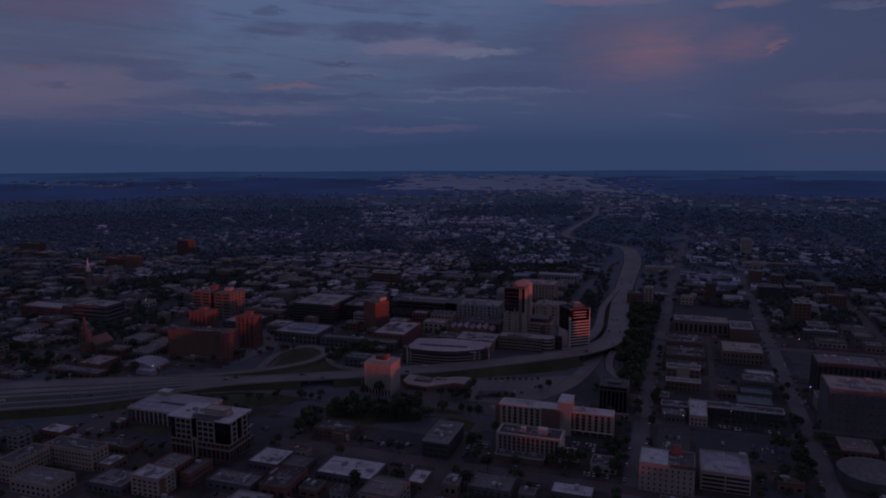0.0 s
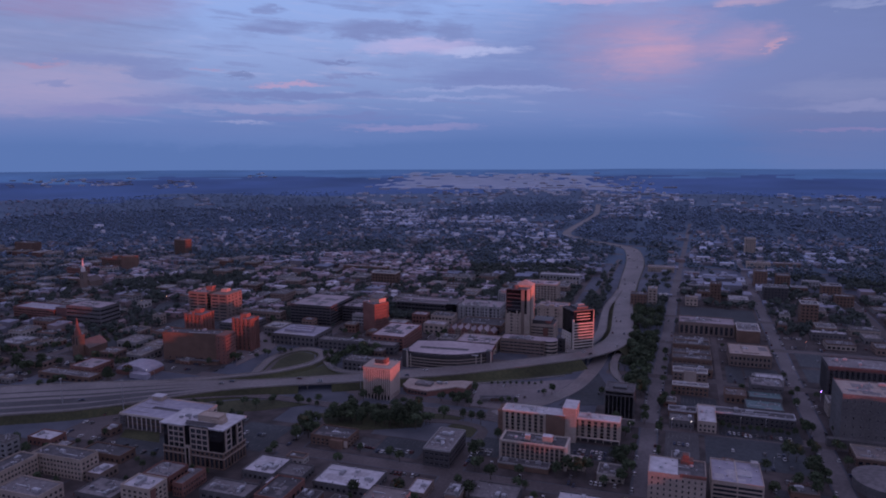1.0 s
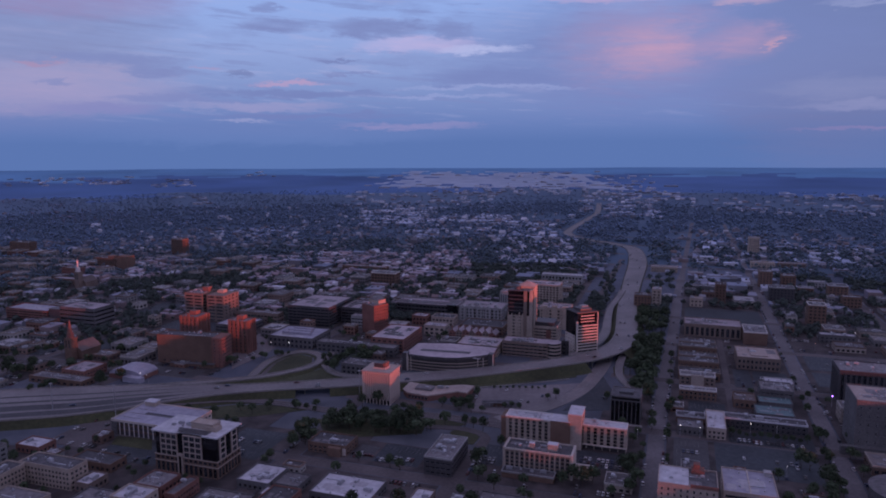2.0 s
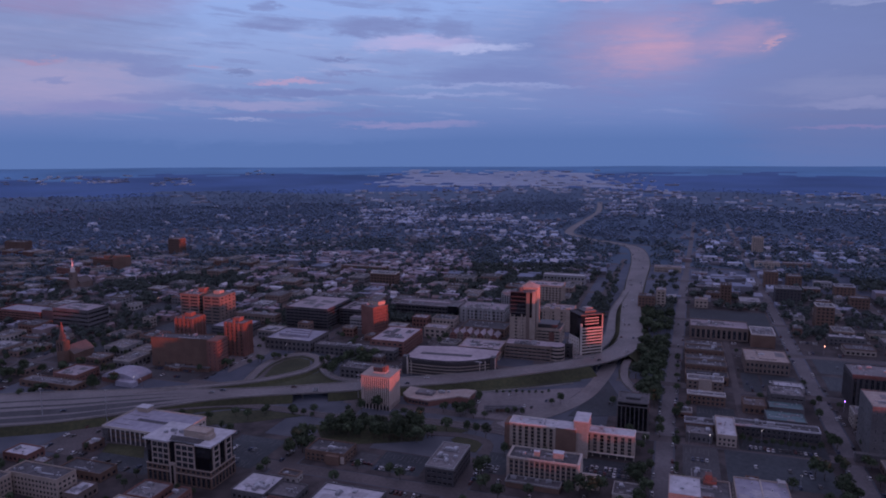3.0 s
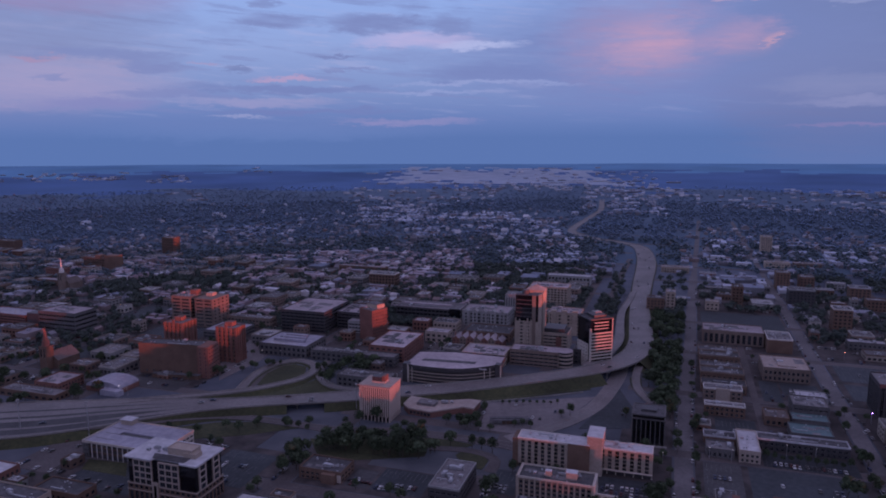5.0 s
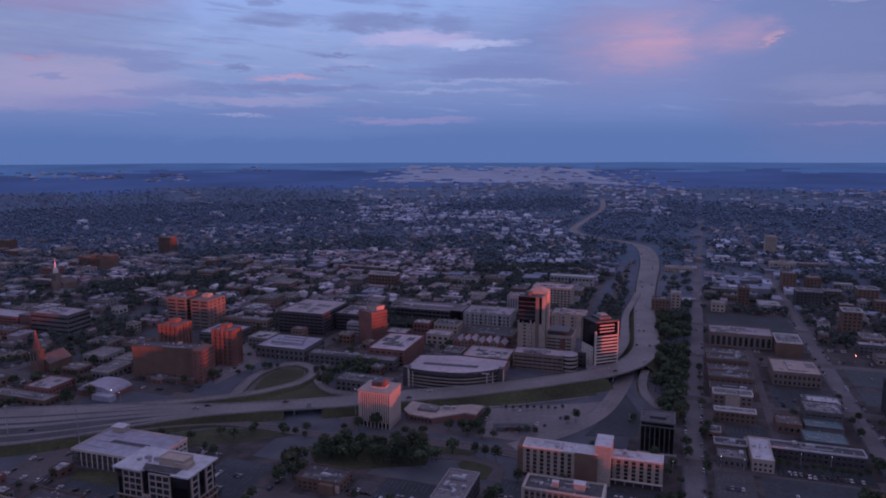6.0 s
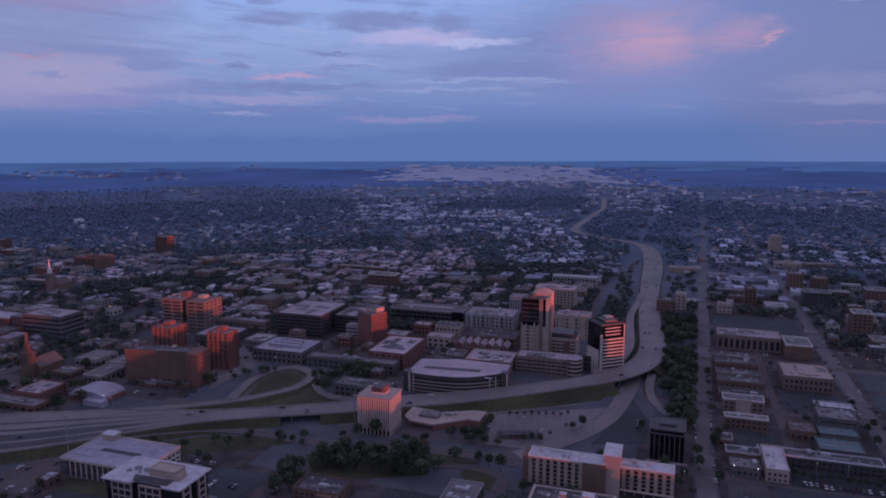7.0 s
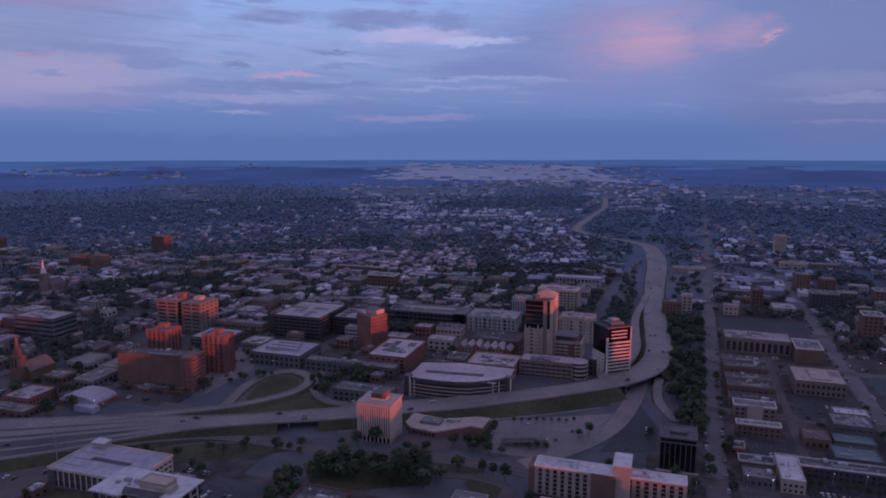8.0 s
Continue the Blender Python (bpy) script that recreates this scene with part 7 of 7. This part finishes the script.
# ---- the low city, nearest part ----
reserve(-340, 448, -256, 495, 0)
random.seed(11)
LOW_LABELS = ["flat-roofed low commercial building with rooftop machines", "plain two-storey shop with a flat roof", "low workshop with a stained flat roof", "small flat-roofed office with a parapet"]
N_LOW, FAR_BOX, MID_TREES, NEAR_EXTRA = [0], [], [], []
for a0, b0, a1, b1 in sorted(PAVED, key=lambda c: c[1]):
    kind = random.random()
    w, d = random.uniform(15, 28), random.uniform(15, 29)
    x, y = a0 + random.uniform(1, 32.5 - w), b0 + random.uniform(1, 34 - d)
    c = place(x + w / 2, y + d / 2).translation
    woods = noise.noise((c.x * 0.006, c.y * 0.006, 0.0))
    if not free(x, y, x + w, y + d):
        w, d = w * 0.5, d * 0.5
    if kind < 0.68 - 0.25 * (woods > 0.15) and free(x, y, x + w, y + d):
        h = random.choice((4.5, 5, 5.5, 6, 7, 8, 9, 11))
        reserve(x, y, x + w, y + d, 1)
        if N_LOW[0] < 235:
            N_LOW[0] += 1
            close = y < 560
            building("low_building", random.choice(LOW_LABELS), x, y, x + w, y + d, h, M["low_wall"], M["low_roof"], front=(max(2, int(w / 4)), max(1, int(h / 3.6))), side=(max(2, int(d / 5)), max(1, int(h / 3.6))), fw=0.62, fh=0.5, panes=close, units=3 if close else 1, group="low city buildings")
        else:
            FAR_BOX.append((c.x, c.y, w, d, h, -PHI))
    elif kind < 0.86 and free(a0 + 1, b0 + 1, a1 - 1, b1 - 1):
        bm = bmesh.new()
        block(bm, a0 + 1.5, b0 + 1.5, 0.1, a1 - 1.5, b1 - 1.5, 0.17, bottom=False)
        setting("parking_lot", bm, M["lot"], place(0, 0), "worn dark parking lot")
    for k in range(random.randrange(2, 6) if woods > 0.1 else random.randrange(0, 3)):
        ta, tb = random.uniform(a0, a1), random.uniform(b0, b1)
        if free(ta - 2, tb - 2, ta + 2, tb + 2):
            p = place(ta, tb).translation
            if N_TREES[0] < 300 and tb < 800:
                tree(p.x, p.y, random.uniform(0.5, 0.95))
            else:
                (NEAR_EXTRA if tb < 800 else MID_TREES).append((p.x, p.y, random.uniform(2.6, 5.0)))


random.seed(14)
SMALL = [0]
for a0, b0, a1, b1 in sorted(PAVED, key=lambda c: c[1]):
    for k in range(4):
        w, d = random.uniform(7, 16), random.uniform(6, 13)
        x, y = random.uniform(a0, a1 - w), random.uniform(b0, b1 - d)
        if b0 < 900 and SMALL[0] < 60 and random.random() < 0.5 and free(x, y, x + w, y + d):
            SMALL[0] += 1
            reserve(x, y, x + w, y + d, 1)
            h = random.choice((3.5, 4, 4.5, 5, 6))
            building("shed", random.choice(("small flat-roofed shed in a yard", "low brick outbuilding with a flat roof", "small plain workshop beside larger buildings")), x, y, x + w, y + d, h, M["low_wall"], M["low_roof"], front=(max(2, int(w / 4)), 1), side=(2, 1), fw=0.5, fh=0.45, panes=False, units=1, group="yard sheds")
YARD_TREES = []
for a0, b0, a1, b1 in PAVED:
    if b0 > 1000:
        continue
    for k in range(random.randrange(1, 6)):
        ta, tb = random.choice((a0 + 1, a1 - 1, random.uniform(a0, a1))), random.uniform(b0, b1)
        if free(ta - 2, tb - 2, ta + 2, tb + 2):
            p = place(ta, tb).translation
            YARD_TREES.append((p.x, p.y, random.uniform(0.35, 0.8)))


def joined_trees(name, spots, label):
    """Many small copies of the tree shapes in one mesh of trunks and crowns."""
    V, F, MI, n = [], [], [], 0
    for i, (x, y, s) in enumerate(spots):
        t = random.uniform(0, math.tau)
        c, q = math.cos(t) * s, math.sin(t) * s
        for mi, me in enumerate(TREES[i % 5]):
            co = np.empty(len(me.vertices) * 3)
            me.vertices.foreach_get("co", co)
            co = co.reshape(-1, 3)
            V.append(np.stack([x + co[:, 0] * c - co[:, 1] * q, y + co[:, 0] * q + co[:, 1] * c, 0.1 + co[:, 2] * s], 1))
            F += [[v + n for v in f.vertices] for f in me.polygons]
            MI += [mi] * len(me.polygons)
            n += len(co)
    me = bpy.data.meshes.new(name)
    me.from_pydata(np.concatenate(V).tolist(), [], F)
    me.materials.append(M["bark"])
    me.materials.append(M["leaf"])
    me.polygons.foreach_set("material_index", MI)
    tagged(new(name, me), label, "trees", "", "stuff")


YARD_TREES = sorted([(x, y, s * 0.17) for x, y, s in NEAR_EXTRA[:220]] + YARD_TREES[:760], key=lambda m: m[1])
joined_trees("yard_trees", YARD_TREES[:330], "countless small leafy trees in yards and along streets")

# ---- far city: woods, houses and the airfield, too many to count ----
OCTA = np.array([(1, 0, 0), (0, 1, 0), (-1, 0, 0), (0, -1, 0), (0, 0, 1), (0, 0, -0.8)], float)
OCTA_F = np.array([(0, 1, 4), (1, 2, 4), (2, 3, 4), (3, 0, 4), (1, 0, 5), (2, 1, 5), (3, 2, 5), (0, 3, 5)])


def woods(name, spots, blobs, label, material, seed, flat=0.85):
    rng = np.random.default_rng(seed)
    spots = np.array(spots, float)
    n = len(spots)
    V, F = [], []
    for k in range(blobs):
        spread = 0.25 if k == 0 else 0.6
        c = np.stack([spots[:, 0] + rng.normal(0, spread, n) * spots[:, 2], spots[:, 1] + rng.normal(0, spread, n) * spots[:, 2], spots[:, 3] + spots[:, 2] * (rng.uniform(1.2, 1.8, n) if k == 0 else rng.uniform(0.6, 1.4, n))], 1)
        r = spots[:, 2] * (rng.uniform(0.55, 0.8, n) if k == 0 else rng.uniform(0.3, 0.62, n))
        turn = rng.uniform(0, math.tau, n)
        o = OCTA[None] * (1 + rng.uniform(-0.25, 0.25, (n, 6, 3)))
        x = o[..., 0] * np.cos(turn)[:, None] - o[..., 1] * np.sin(turn)[:, None]
        y = o[..., 0] * np.sin(turn)[:, None] + o[..., 1] * np.cos(turn)[:, None]
        v = np.stack([x, y, o[..., 2] * flat], 2) * r[:, None, None] + c[:, None]
        base = np.arange(n)[:, None, None] * 6 + len(V) * n * 6
        V.append(v.reshape(-1, 3))
        F.append((OCTA_F[None] + base).reshape(-1, 3))
    me = bpy.data.meshes.new(name)
    me.from_pydata(np.concatenate(V).tolist(), [], np.concatenate(F).tolist())
    me.materials.append(material)
    me.polygons.foreach_set("use_smooth", [True] * len(me.polygons))
    tagged(new(name, me), label, "trees", "", "stuff")


def houses(name, spots, label, material, seed):
    rng = random.Random(seed)
    V, F = [], []
    for x, y, w, d, h, turn in spots:
        c, s = math.cos(radians(turn)), math.sin(radians(turn))
        z = rise(x, y) - 0.5
        n = len(V)
        gable = w < 15
        pts = [(-w / 2, -d / 2), (w / 2, -d / 2), (w / 2, d / 2), (-w / 2, d / 2)]
        for zz in (z, z + h):
            V += [(x + c * p - s * q, y + s * p + c * q, zz) for p, q in pts]
        F += [(n, n + 1, n + 5, n + 4), (n + 1, n + 2, n + 6, n + 5), (n + 2, n + 3, n + 7, n + 6), (n + 3, n, n + 4, n + 7)]
        if gable:
            V += [(x + c * p, y + s * p, z + h + d * 0.3) for p in (-w / 2, w / 2)]
            F += [(n + 4, n + 5, n + 9, n + 8), (n + 6, n + 7, n + 8, n + 9), (n + 5, n + 6, n + 9), (n + 7, n + 4, n + 8)]
        else:
            F.append((n + 4, n + 5, n + 6, n + 7))
            if rng.random() < 0.5:
                m = len(V)
                px, py = rng.uniform(-w / 4, w / 4), rng.uniform(-d / 4, d / 4)
                q4 = [(px - 2, py - 1.5), (px + 2, py - 1.5), (px + 2, py + 1.5), (px - 2, py + 1.5)]
                for zz in (z + h, z + h + 2):
                    V += [(x + c * p - s * q, y + s * p + c * q, zz) for p, q in q4]
                F += [(m, m + 1, m + 5, m + 4), (m + 1, m + 2, m + 6, m + 5), (m + 3, m, m + 4, m + 7), (m + 4, m + 5, m + 6, m + 7)]
    me = bpy.data.meshes.new(name)
    me.from_pydata(V, [], F)
    me.materials.append(material)
    tagged(new(name, me), label, "houses", "", "stuff")


def light_tree(seed):
    """A small crown of eleven rough clumps with loose leaves round it, and a stem."""
    rnd = random.Random(seed)
    bm = bmesh.new()
    for k in range(11):
        a, e, r = rnd.uniform(0, math.tau), rnd.uniform(-0.5, 1.4), rnd.uniform(0.3, 0.75)
        size = rnd.uniform(0.3, 0.52)
        got = bmesh.ops.create_icosphere(bm, subdivisions=1, radius=size, matrix=Matrix.Translation((r * math.cos(a) * math.cos(e), r * math.sin(a) * math.cos(e), 1.15 + 0.62 * r * math.sin(e))))
        for v in got["verts"]:
            v.co += Vector((rnd.uniform(-1, 1), rnd.uniform(-1, 1), rnd.uniform(-1, 1))) * size * 0.3
    for k in range(26):
        a, e = rnd.uniform(0, math.tau), rnd.uniform(-0.6, 1.45)
        c = Vector((1.05 * math.cos(a) * math.cos(e), 1.05 * math.sin(a) * math.cos(e), 1.15 + 0.85 * math.sin(e)))
        u = Vector((rnd.uniform(-1, 1), rnd.uniform(-1, 1), rnd.uniform(-1, 1))).normalized() * 0.13
        v = u.orthogonal().normalized() * 0.11
        quad(bm, [c - u - v, c + u - v, c + u + v, c - u + v])
    drum(bm, 0, 0, -0.1, 0.7, 0.07, 0.05, 4)
    co = np.array([v.co[:] for v in bm.verts])
    bm.verts.index_update()
    faces = [[v.index for v in f.verts] for f in bm.faces]
    bm.free()
    return co, faces


def near_woods(name, spots, label, material):
    kinds = [light_tree(50 + k) for k in range(6)]
    V, F, n = [], [], 0
    for i, (x, y, s) in enumerate(spots):
        co, faces = kinds[i % 6]
        t = i * 2.399
        c, q, tall = math.cos(t) * s, math.sin(t) * s, s * (0.85 + 0.35 * ((i * 0.618) % 1))
        V.append(np.stack([x + co[:, 0] * c - co[:, 1] * q, y + co[:, 0] * q + co[:, 1] * c, 0.1 + co[:, 2] * tall], 1))
        F += [[v + n for v in f] for f in faces]
        n += len(co)
    me = bpy.data.meshes.new(name)
    me.from_pydata(np.concatenate(V).tolist(), [], F)
    me.materials.append(material)
    tagged(new(name, me), label, "trees", "", "stuff")


random.seed(33)
# quarters of the far town: azimuth from and to (degrees), distance from and to, number of buildings, kind
QUARTERS = [
    (-17.0, 9.0, 890, 1090, 260, "rosy"),
    (-10.0, 6.9, 1080, 1320, 420, "rosy"),
    (9.5, 30.0, 960, 1290, 190, "low"),
    (-32.0, -18.0, 930, 1180, 45, "low"),
    (-3.0, 9.0, 2200, 3000, 90, "shed"),
    (2.0, 14.0, 1500, 1900, 90, "shed"),
    (-23.3, -14.5, 1170, 1380, 110, "rosy"),
    (-19.4, -1.5, 1390, 1820, 186, "house"),
    (-5.0, 14.4, 1330, 1790, 186, "house"),
    (-26.3, -15.6, 1330, 1700, 105, "house"),
    (-1.5, 4.3, 1770, 2210, 140, "shed"),
    (4.8, 10.3, 1800, 1980, 50, "shed"),
    (-12.5, -6.7, 1600, 1770, 26, "shed"),
    (9.6, 15.2, 1200, 1500, 55, "shed"),
    (16.1, 21.6, 2730, 3170, 60, "shed"),
    (16.2, 21.9, 1980, 2700, 130, "shed"),
    (21.7, 23.6, 2580, 3000, 26, "shed"),
    (30.1, 36.5, 2790, 3070, 40, "shed"),
    (24.1, 36.4, 2230, 2720, 50, "shed"),
    (5.0, 15.0, 2770, 3290, 70, "shed"),
    (-26.5, -18.2, 3780, 4200, 46, "shed"),
    (-17.4, -13.9, 3580, 3980, 20, "shed"),
    (-10.4, -8.3, 4080, 4490, 8, "shed"),
    (-15.7, -12.8, 2480, 3040, 14, "shed"),
    (-3.6, 14.5, 1770, 2090, 55, "house"),
    (22.7, 36.1, 1240, 1720, 204, "house"),
    (24.3, 36.1, 1260, 1590, 60, "shed"),
    (10.2, 21.4, 3190, 4060, 60, "shed"),
]
# closed woods without houses: azimuth from and to, distance from and to
WOODS = [(-26.5, -16.1, 2010, 3650), (5.7, 15.2, 2070, 2690), (15.4, 22.4, 1480, 1940), (22.4, 36.3, 1790, 2150), (-21.3, -1.4, 2480, 3360), (-5.0, 1.2, 1350, 1550)]


def far_spot(r0, r1, a0=-35.5, a1=43.5):
    """A random place in the wide land ahead, evenly spread as the eye sees it."""
    r = 1 / (1 / r0 + random.random() * (1 / r1 - 1 / r0))
    t = radians(random.uniform(a0, a1))
    return r * math.sin(t), r * math.cos(t), r


def inside(x, y, spans):
    t, r = math.degrees(math.atan2(x, y)), math.hypot(x, y)
    return any(s[0] < t < s[1] and s[2] < r < s[3] for s in spans)


def on_street(a, b):
    return a > -200 and abs((a + 18 - (bend(b) if a < 40 else 0) + 57) % 114 - 57) < 8


ROSY, RIM_BOX = [], []
for a0, a1, r0, r1, n, kind in QUARTERS:
    for k in range(n):
        x, y, r = far_spot(r0, r1, a0, a1)
        a, b = grid(x, y)
        if near_road(x, y, 3) or (r < 1300 and on_street(a, b)) or not free(a - 7, b - 7, a + 7, b + 7):
            continue
        turn = -PHI + random.choice((0, 90))
        if kind == "shed":
            w, d, h = random.uniform(12, 38), random.uniform(9, 17), random.uniform(4, 7)
        elif kind == "low":
            w, d, h = random.uniform(15.2, 30), random.uniform(8, 14), random.uniform(3.5, 7)
        elif kind == "rosy":
            w, d, h = random.uniform(8, 30), random.uniform(6, 9), random.uniform(5, 9)
        else:
            w, d, h = random.uniform(6, 12.5), random.uniform(5, 8.5), random.uniform(3.5, 5.5)
        (ROSY if kind == "rosy" else RIM_BOX if kind == "shed" or r > 1800 else FAR_BOX).append((x, y, w, d, h, turn))
for k in range(650):
    x, y, r = far_spot(880, 2500)
    a, b = grid(x, y)
    if free(a - 6, b - 6, a + 6, b + 6) and not near_road(x, y, 4) and not on_street(a, b) and not inside(x, y, WOODS):
        big = random.random() < 0.12
        w, d = (random.uniform(14, 28), random.uniform(10, 17)) if big else (random.uniform(7, 12), random.uniform(5, 9))
        (RIM_BOX if r > 1800 else FAR_BOX).append((x, y, w, d, random.uniform(6, 11) if big else random.uniform(3.5, 6.5), -PHI + random.choice((0, 90))))
houses("rim_buildings", RIM_BOX, "countless far sheds and houses with pale roofs", M["hazed_rim_roofs"], 9)
houses("far_buildings", FAR_BOX, "countless far houses and sheds with mixed roofs", M["hazed_far_roofs"], 3)
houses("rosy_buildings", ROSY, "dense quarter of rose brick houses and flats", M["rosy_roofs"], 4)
for k in range(30000):
    x, y, r = far_spot(820, 2400)
    a, b = grid(x, y)
    dens = 0.75 + 0.5 * min(1, max(0, (r - 850) / 900)) + 1.2 * noise.noise((x * 0.003, y * 0.003, 5.0))
    if inside(x, y, WOODS):
        dens = 1.0
    elif inside(x, y, QUARTERS):
        dens *= 0.5
    if random.random() < dens and not near_road(x, y, -4) and not on_street(a, b) and free(a - 3, b - 3, a + 3, b + 3):
        MID_TREES.append((x, y, random.uniform(2.8, 4.8) * (r / 1000) ** 0.4))
NEARER = [m for m in MID_TREES if math.hypot(m[0], m[1]) < 1180]
near_woods("street_trees", NEARER[:3000], "countless dark leafy trees along streets and in yards", M["street_leaf"])
near_woods("block_trees", [(x, y, s * 4.2) for x, y, s in YARD_TREES[330:]], "countless small trees between low buildings", M["street_leaf"])
woods("mid_trees", [(x, y, s * 1.15, -0.3 * s) for x, y, s in MID_TREES if 1180 <= math.hypot(x, y) < 1500], 5, "countless dark leafy trees between the houses", M["hazed_mid_leaf"], 4, 0.65)
woods("outer_trees", [(x, y, s * 1.3, -0.75 * s) for x, y, s in MID_TREES if math.hypot(x, y) >= 1500], 4, "closed dark crowns of trees farther out", M["hazed_far_leaf"], 5, 0.55)
FAR = []
for k in range(8500):
    x, y, r = far_spot(1950, 3100)
    if inside(x, y, QUARTERS) and random.random() < 0.75 or (-90 < x < 1220 and 3040 < y < 4300 and random.random() < 0.9):
        continue
    if inside(x, y, WOODS) or random.random() < 0.62 + 0.7 * noise.noise((x * 0.002, y * 0.002, 7.0)):
        FAR.append((x, y, random.uniform(0.7, 1.3) * min(5.6, 2.4 + r / 700), rise(x, y) - 3.0))
woods("far_woods", FAR, 3, "dark woods reaching to the rim of the land", M["hazed_far_leaf"], 6, 0.4)

bm = bmesh.new()
for i in range(40):
    for j in range(16):
        q = []
        for di, dj in ((0, 0), (1, 0), (1, 1), (0, 1)):
            u, v = (i + di) / 40, (j + dj) / 16
            x, y = -82 + 250 * v + (1184 - 98 * v) * u, 3290 - 400 * u + 1180 * v
            q.append((x, y, rise(x, y) + 2.0))
        rim = min(i / 8, (39 - i) / 8, j / 2.5, (15 - j) / 5)
        if rim + noise.noise((i * 0.31, j * 0.5, 2.0)) * 1.6 > 0.25:
            quad(bm, q)
setting("airfield", bm, M["airfield"], None, "pale flat airfield far out")
random.seed(8)
SHEDS = []
for k in range(34):
    x, y = random.uniform(-110, 1380), random.choice((random.uniform(3100, 3330), random.uniform(3100, 4200), random.uniform(3950, 4150)))
    SHEDS.append((x, y, random.uniform(25, 90), random.uniform(14, 26), random.uniform(4, 8), random.choice((0, 0, 8, -PHI))))
houses("airfield_sheds", SHEDS, "pale hangars and sheds round the airfield", M["hazed_rim_roofs"], 5)


def far_cars(spots):
    """Small parked cars in the streets and lots farther out, in one mesh."""
    V, F, MI = [], [], []
    for x, y, turn in spots:
        c, s = math.cos(radians(turn)), math.sin(radians(turn))
        n = len(V)
        for rows in (((-2.2, -0.85, 0.1), (2.2, -0.85, 0.1), (2.2, 0.85, 0.1), (-2.2, 0.85, 0.1)), ((-2.2, -0.85, 0.95), (2.2, -0.85, 0.85), (2.2, 0.85, 0.85), (-2.2, 0.85, 0.95)), ((-1.2, -0.68, 1.45), (0.5, -0.68, 1.45), (0.5, 0.68, 1.45), (-1.2, 0.68, 1.45))):
            V += [(x + c * p - s * q, y + s * p + c * q, 0.15 + z) for p, q, z in rows]
        for lo, mi in ((n, 0), (n + 4, 1)):
            for k in range(4):
                F.append((lo + k, lo + (k + 1) % 4, lo + 4 + (k + 1) % 4, lo + 4 + k))
                MI.append(mi)
        F.append((n + 8, n + 9, n + 10, n + 11))
        MI.append(0)
    me = bpy.data.meshes.new("far_cars")
    me.from_pydata(V, [], F)
    me.materials.append(M["far_car_paint"])
    me.materials.append(M["black_glass"])
    me.polygons.foreach_set("material_index", MI)
    tagged(new("far_cars", me), "countless small parked cars in streets and lots", "cars", "", "stuff")


M["far_car_paint"] = palette("far_car_paint", [(0.62, 0.62, 0.62), (0.06, 0.06, 0.065), (0.30, 0.31, 0.32), (0.72, 0.72, 0.71), (0.14, 0.03, 0.03), (0.05, 0.07, 0.13), (0.2, 0.195, 0.19), (0.5, 0.5, 0.5)], 3, 0.35, "island", 0.05)
random.seed(77)
SPOTS = []
for a0, b0, a1, b1 in PAVED:
    if b0 > 1150:
        continue
    for side in range(2):
        for k in range(random.randrange(0, 5)):
            b = random.uniform(b0, b1)
            a = a0 - 1.6 if side else a1 + 1.6
            if free(a - 1, b - 2.5, a + 1, b + 2.5):
                p = place(a, b).translation
                SPOTS.append((p.x, p.y, 90 - PHI))
    a, b = random.uniform(a0 + 2, a1 - 20), random.uniform(b0 + 4, b1 - 4)
    for k in range(random.randrange(3, 8)):
        if free(a + 2.8 * k - 1.3, b - 2.6, a + 2.8 * k + 1.3, b + 2.6) and random.random() < 0.8:
            p = place(a + 2.8 * k, b).translation
            SPOTS.append((p.x, p.y, 90 - PHI))
far_cars(SPOTS)

# ---- unseen blocks added below the view to shade the streets ----
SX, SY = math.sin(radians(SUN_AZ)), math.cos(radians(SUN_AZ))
for q0, q1, h in SHADE_BLOCKS:
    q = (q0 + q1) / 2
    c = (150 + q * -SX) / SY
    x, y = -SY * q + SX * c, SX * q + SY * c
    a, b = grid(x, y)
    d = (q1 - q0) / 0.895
    # helper block that only cuts the low sun, not a known building
    building("office_building", "unseen plain grey block added to shade the streets", a - 7, b - d / 2, a + 7, b + d / 2, h, M["grey"], M["roof_grey"], front=(4, max(2, int(h / 4))), side=(max(2, int(d / 5)), max(2, int(h / 4))), panes=False, units=1, group="downtown blocks")


def ridge(q0, q1, h, label):
    """An unseen ridge added far behind the shade blocks, across the rays of the low sun."""
    bm = bmesh.new()
    rows = []
    n = 24
    for i in range(n + 1):
        q = q0 + (q1 - q0) * i / n
        c = (-520 - SX * q) / SY
        x, y = -SY * q + SX * c, SX * q + SY * c
        top = h * min(1.0, 20.0 * i / n + 0.05, 20.0 * (n - i) / n + 0.05) * (1 + 0.06 * math.sin(i * 1.7))
        rows.append([bm.verts.new((x, y + o, z)) for o, z in ((-160, -1), (-60, top * 0.7), (0, top), (60, top * 0.7), (160, -1))])
    for r0, r1 in zip(rows, rows[1:]):
        for k in range(4):
            bm.faces.new((r0[k], r1[k], r1[k + 1], r0[k + 1]))
    setting("ridge", bm, M["ground"], None, label)


# both ridges are made up, to keep the sun off the far land
ridge(-2400, 130, 125, "unseen low ridge added to shade the far land")
ridge(815, 4200, 140, "unseen low ridge added to shade the far land")
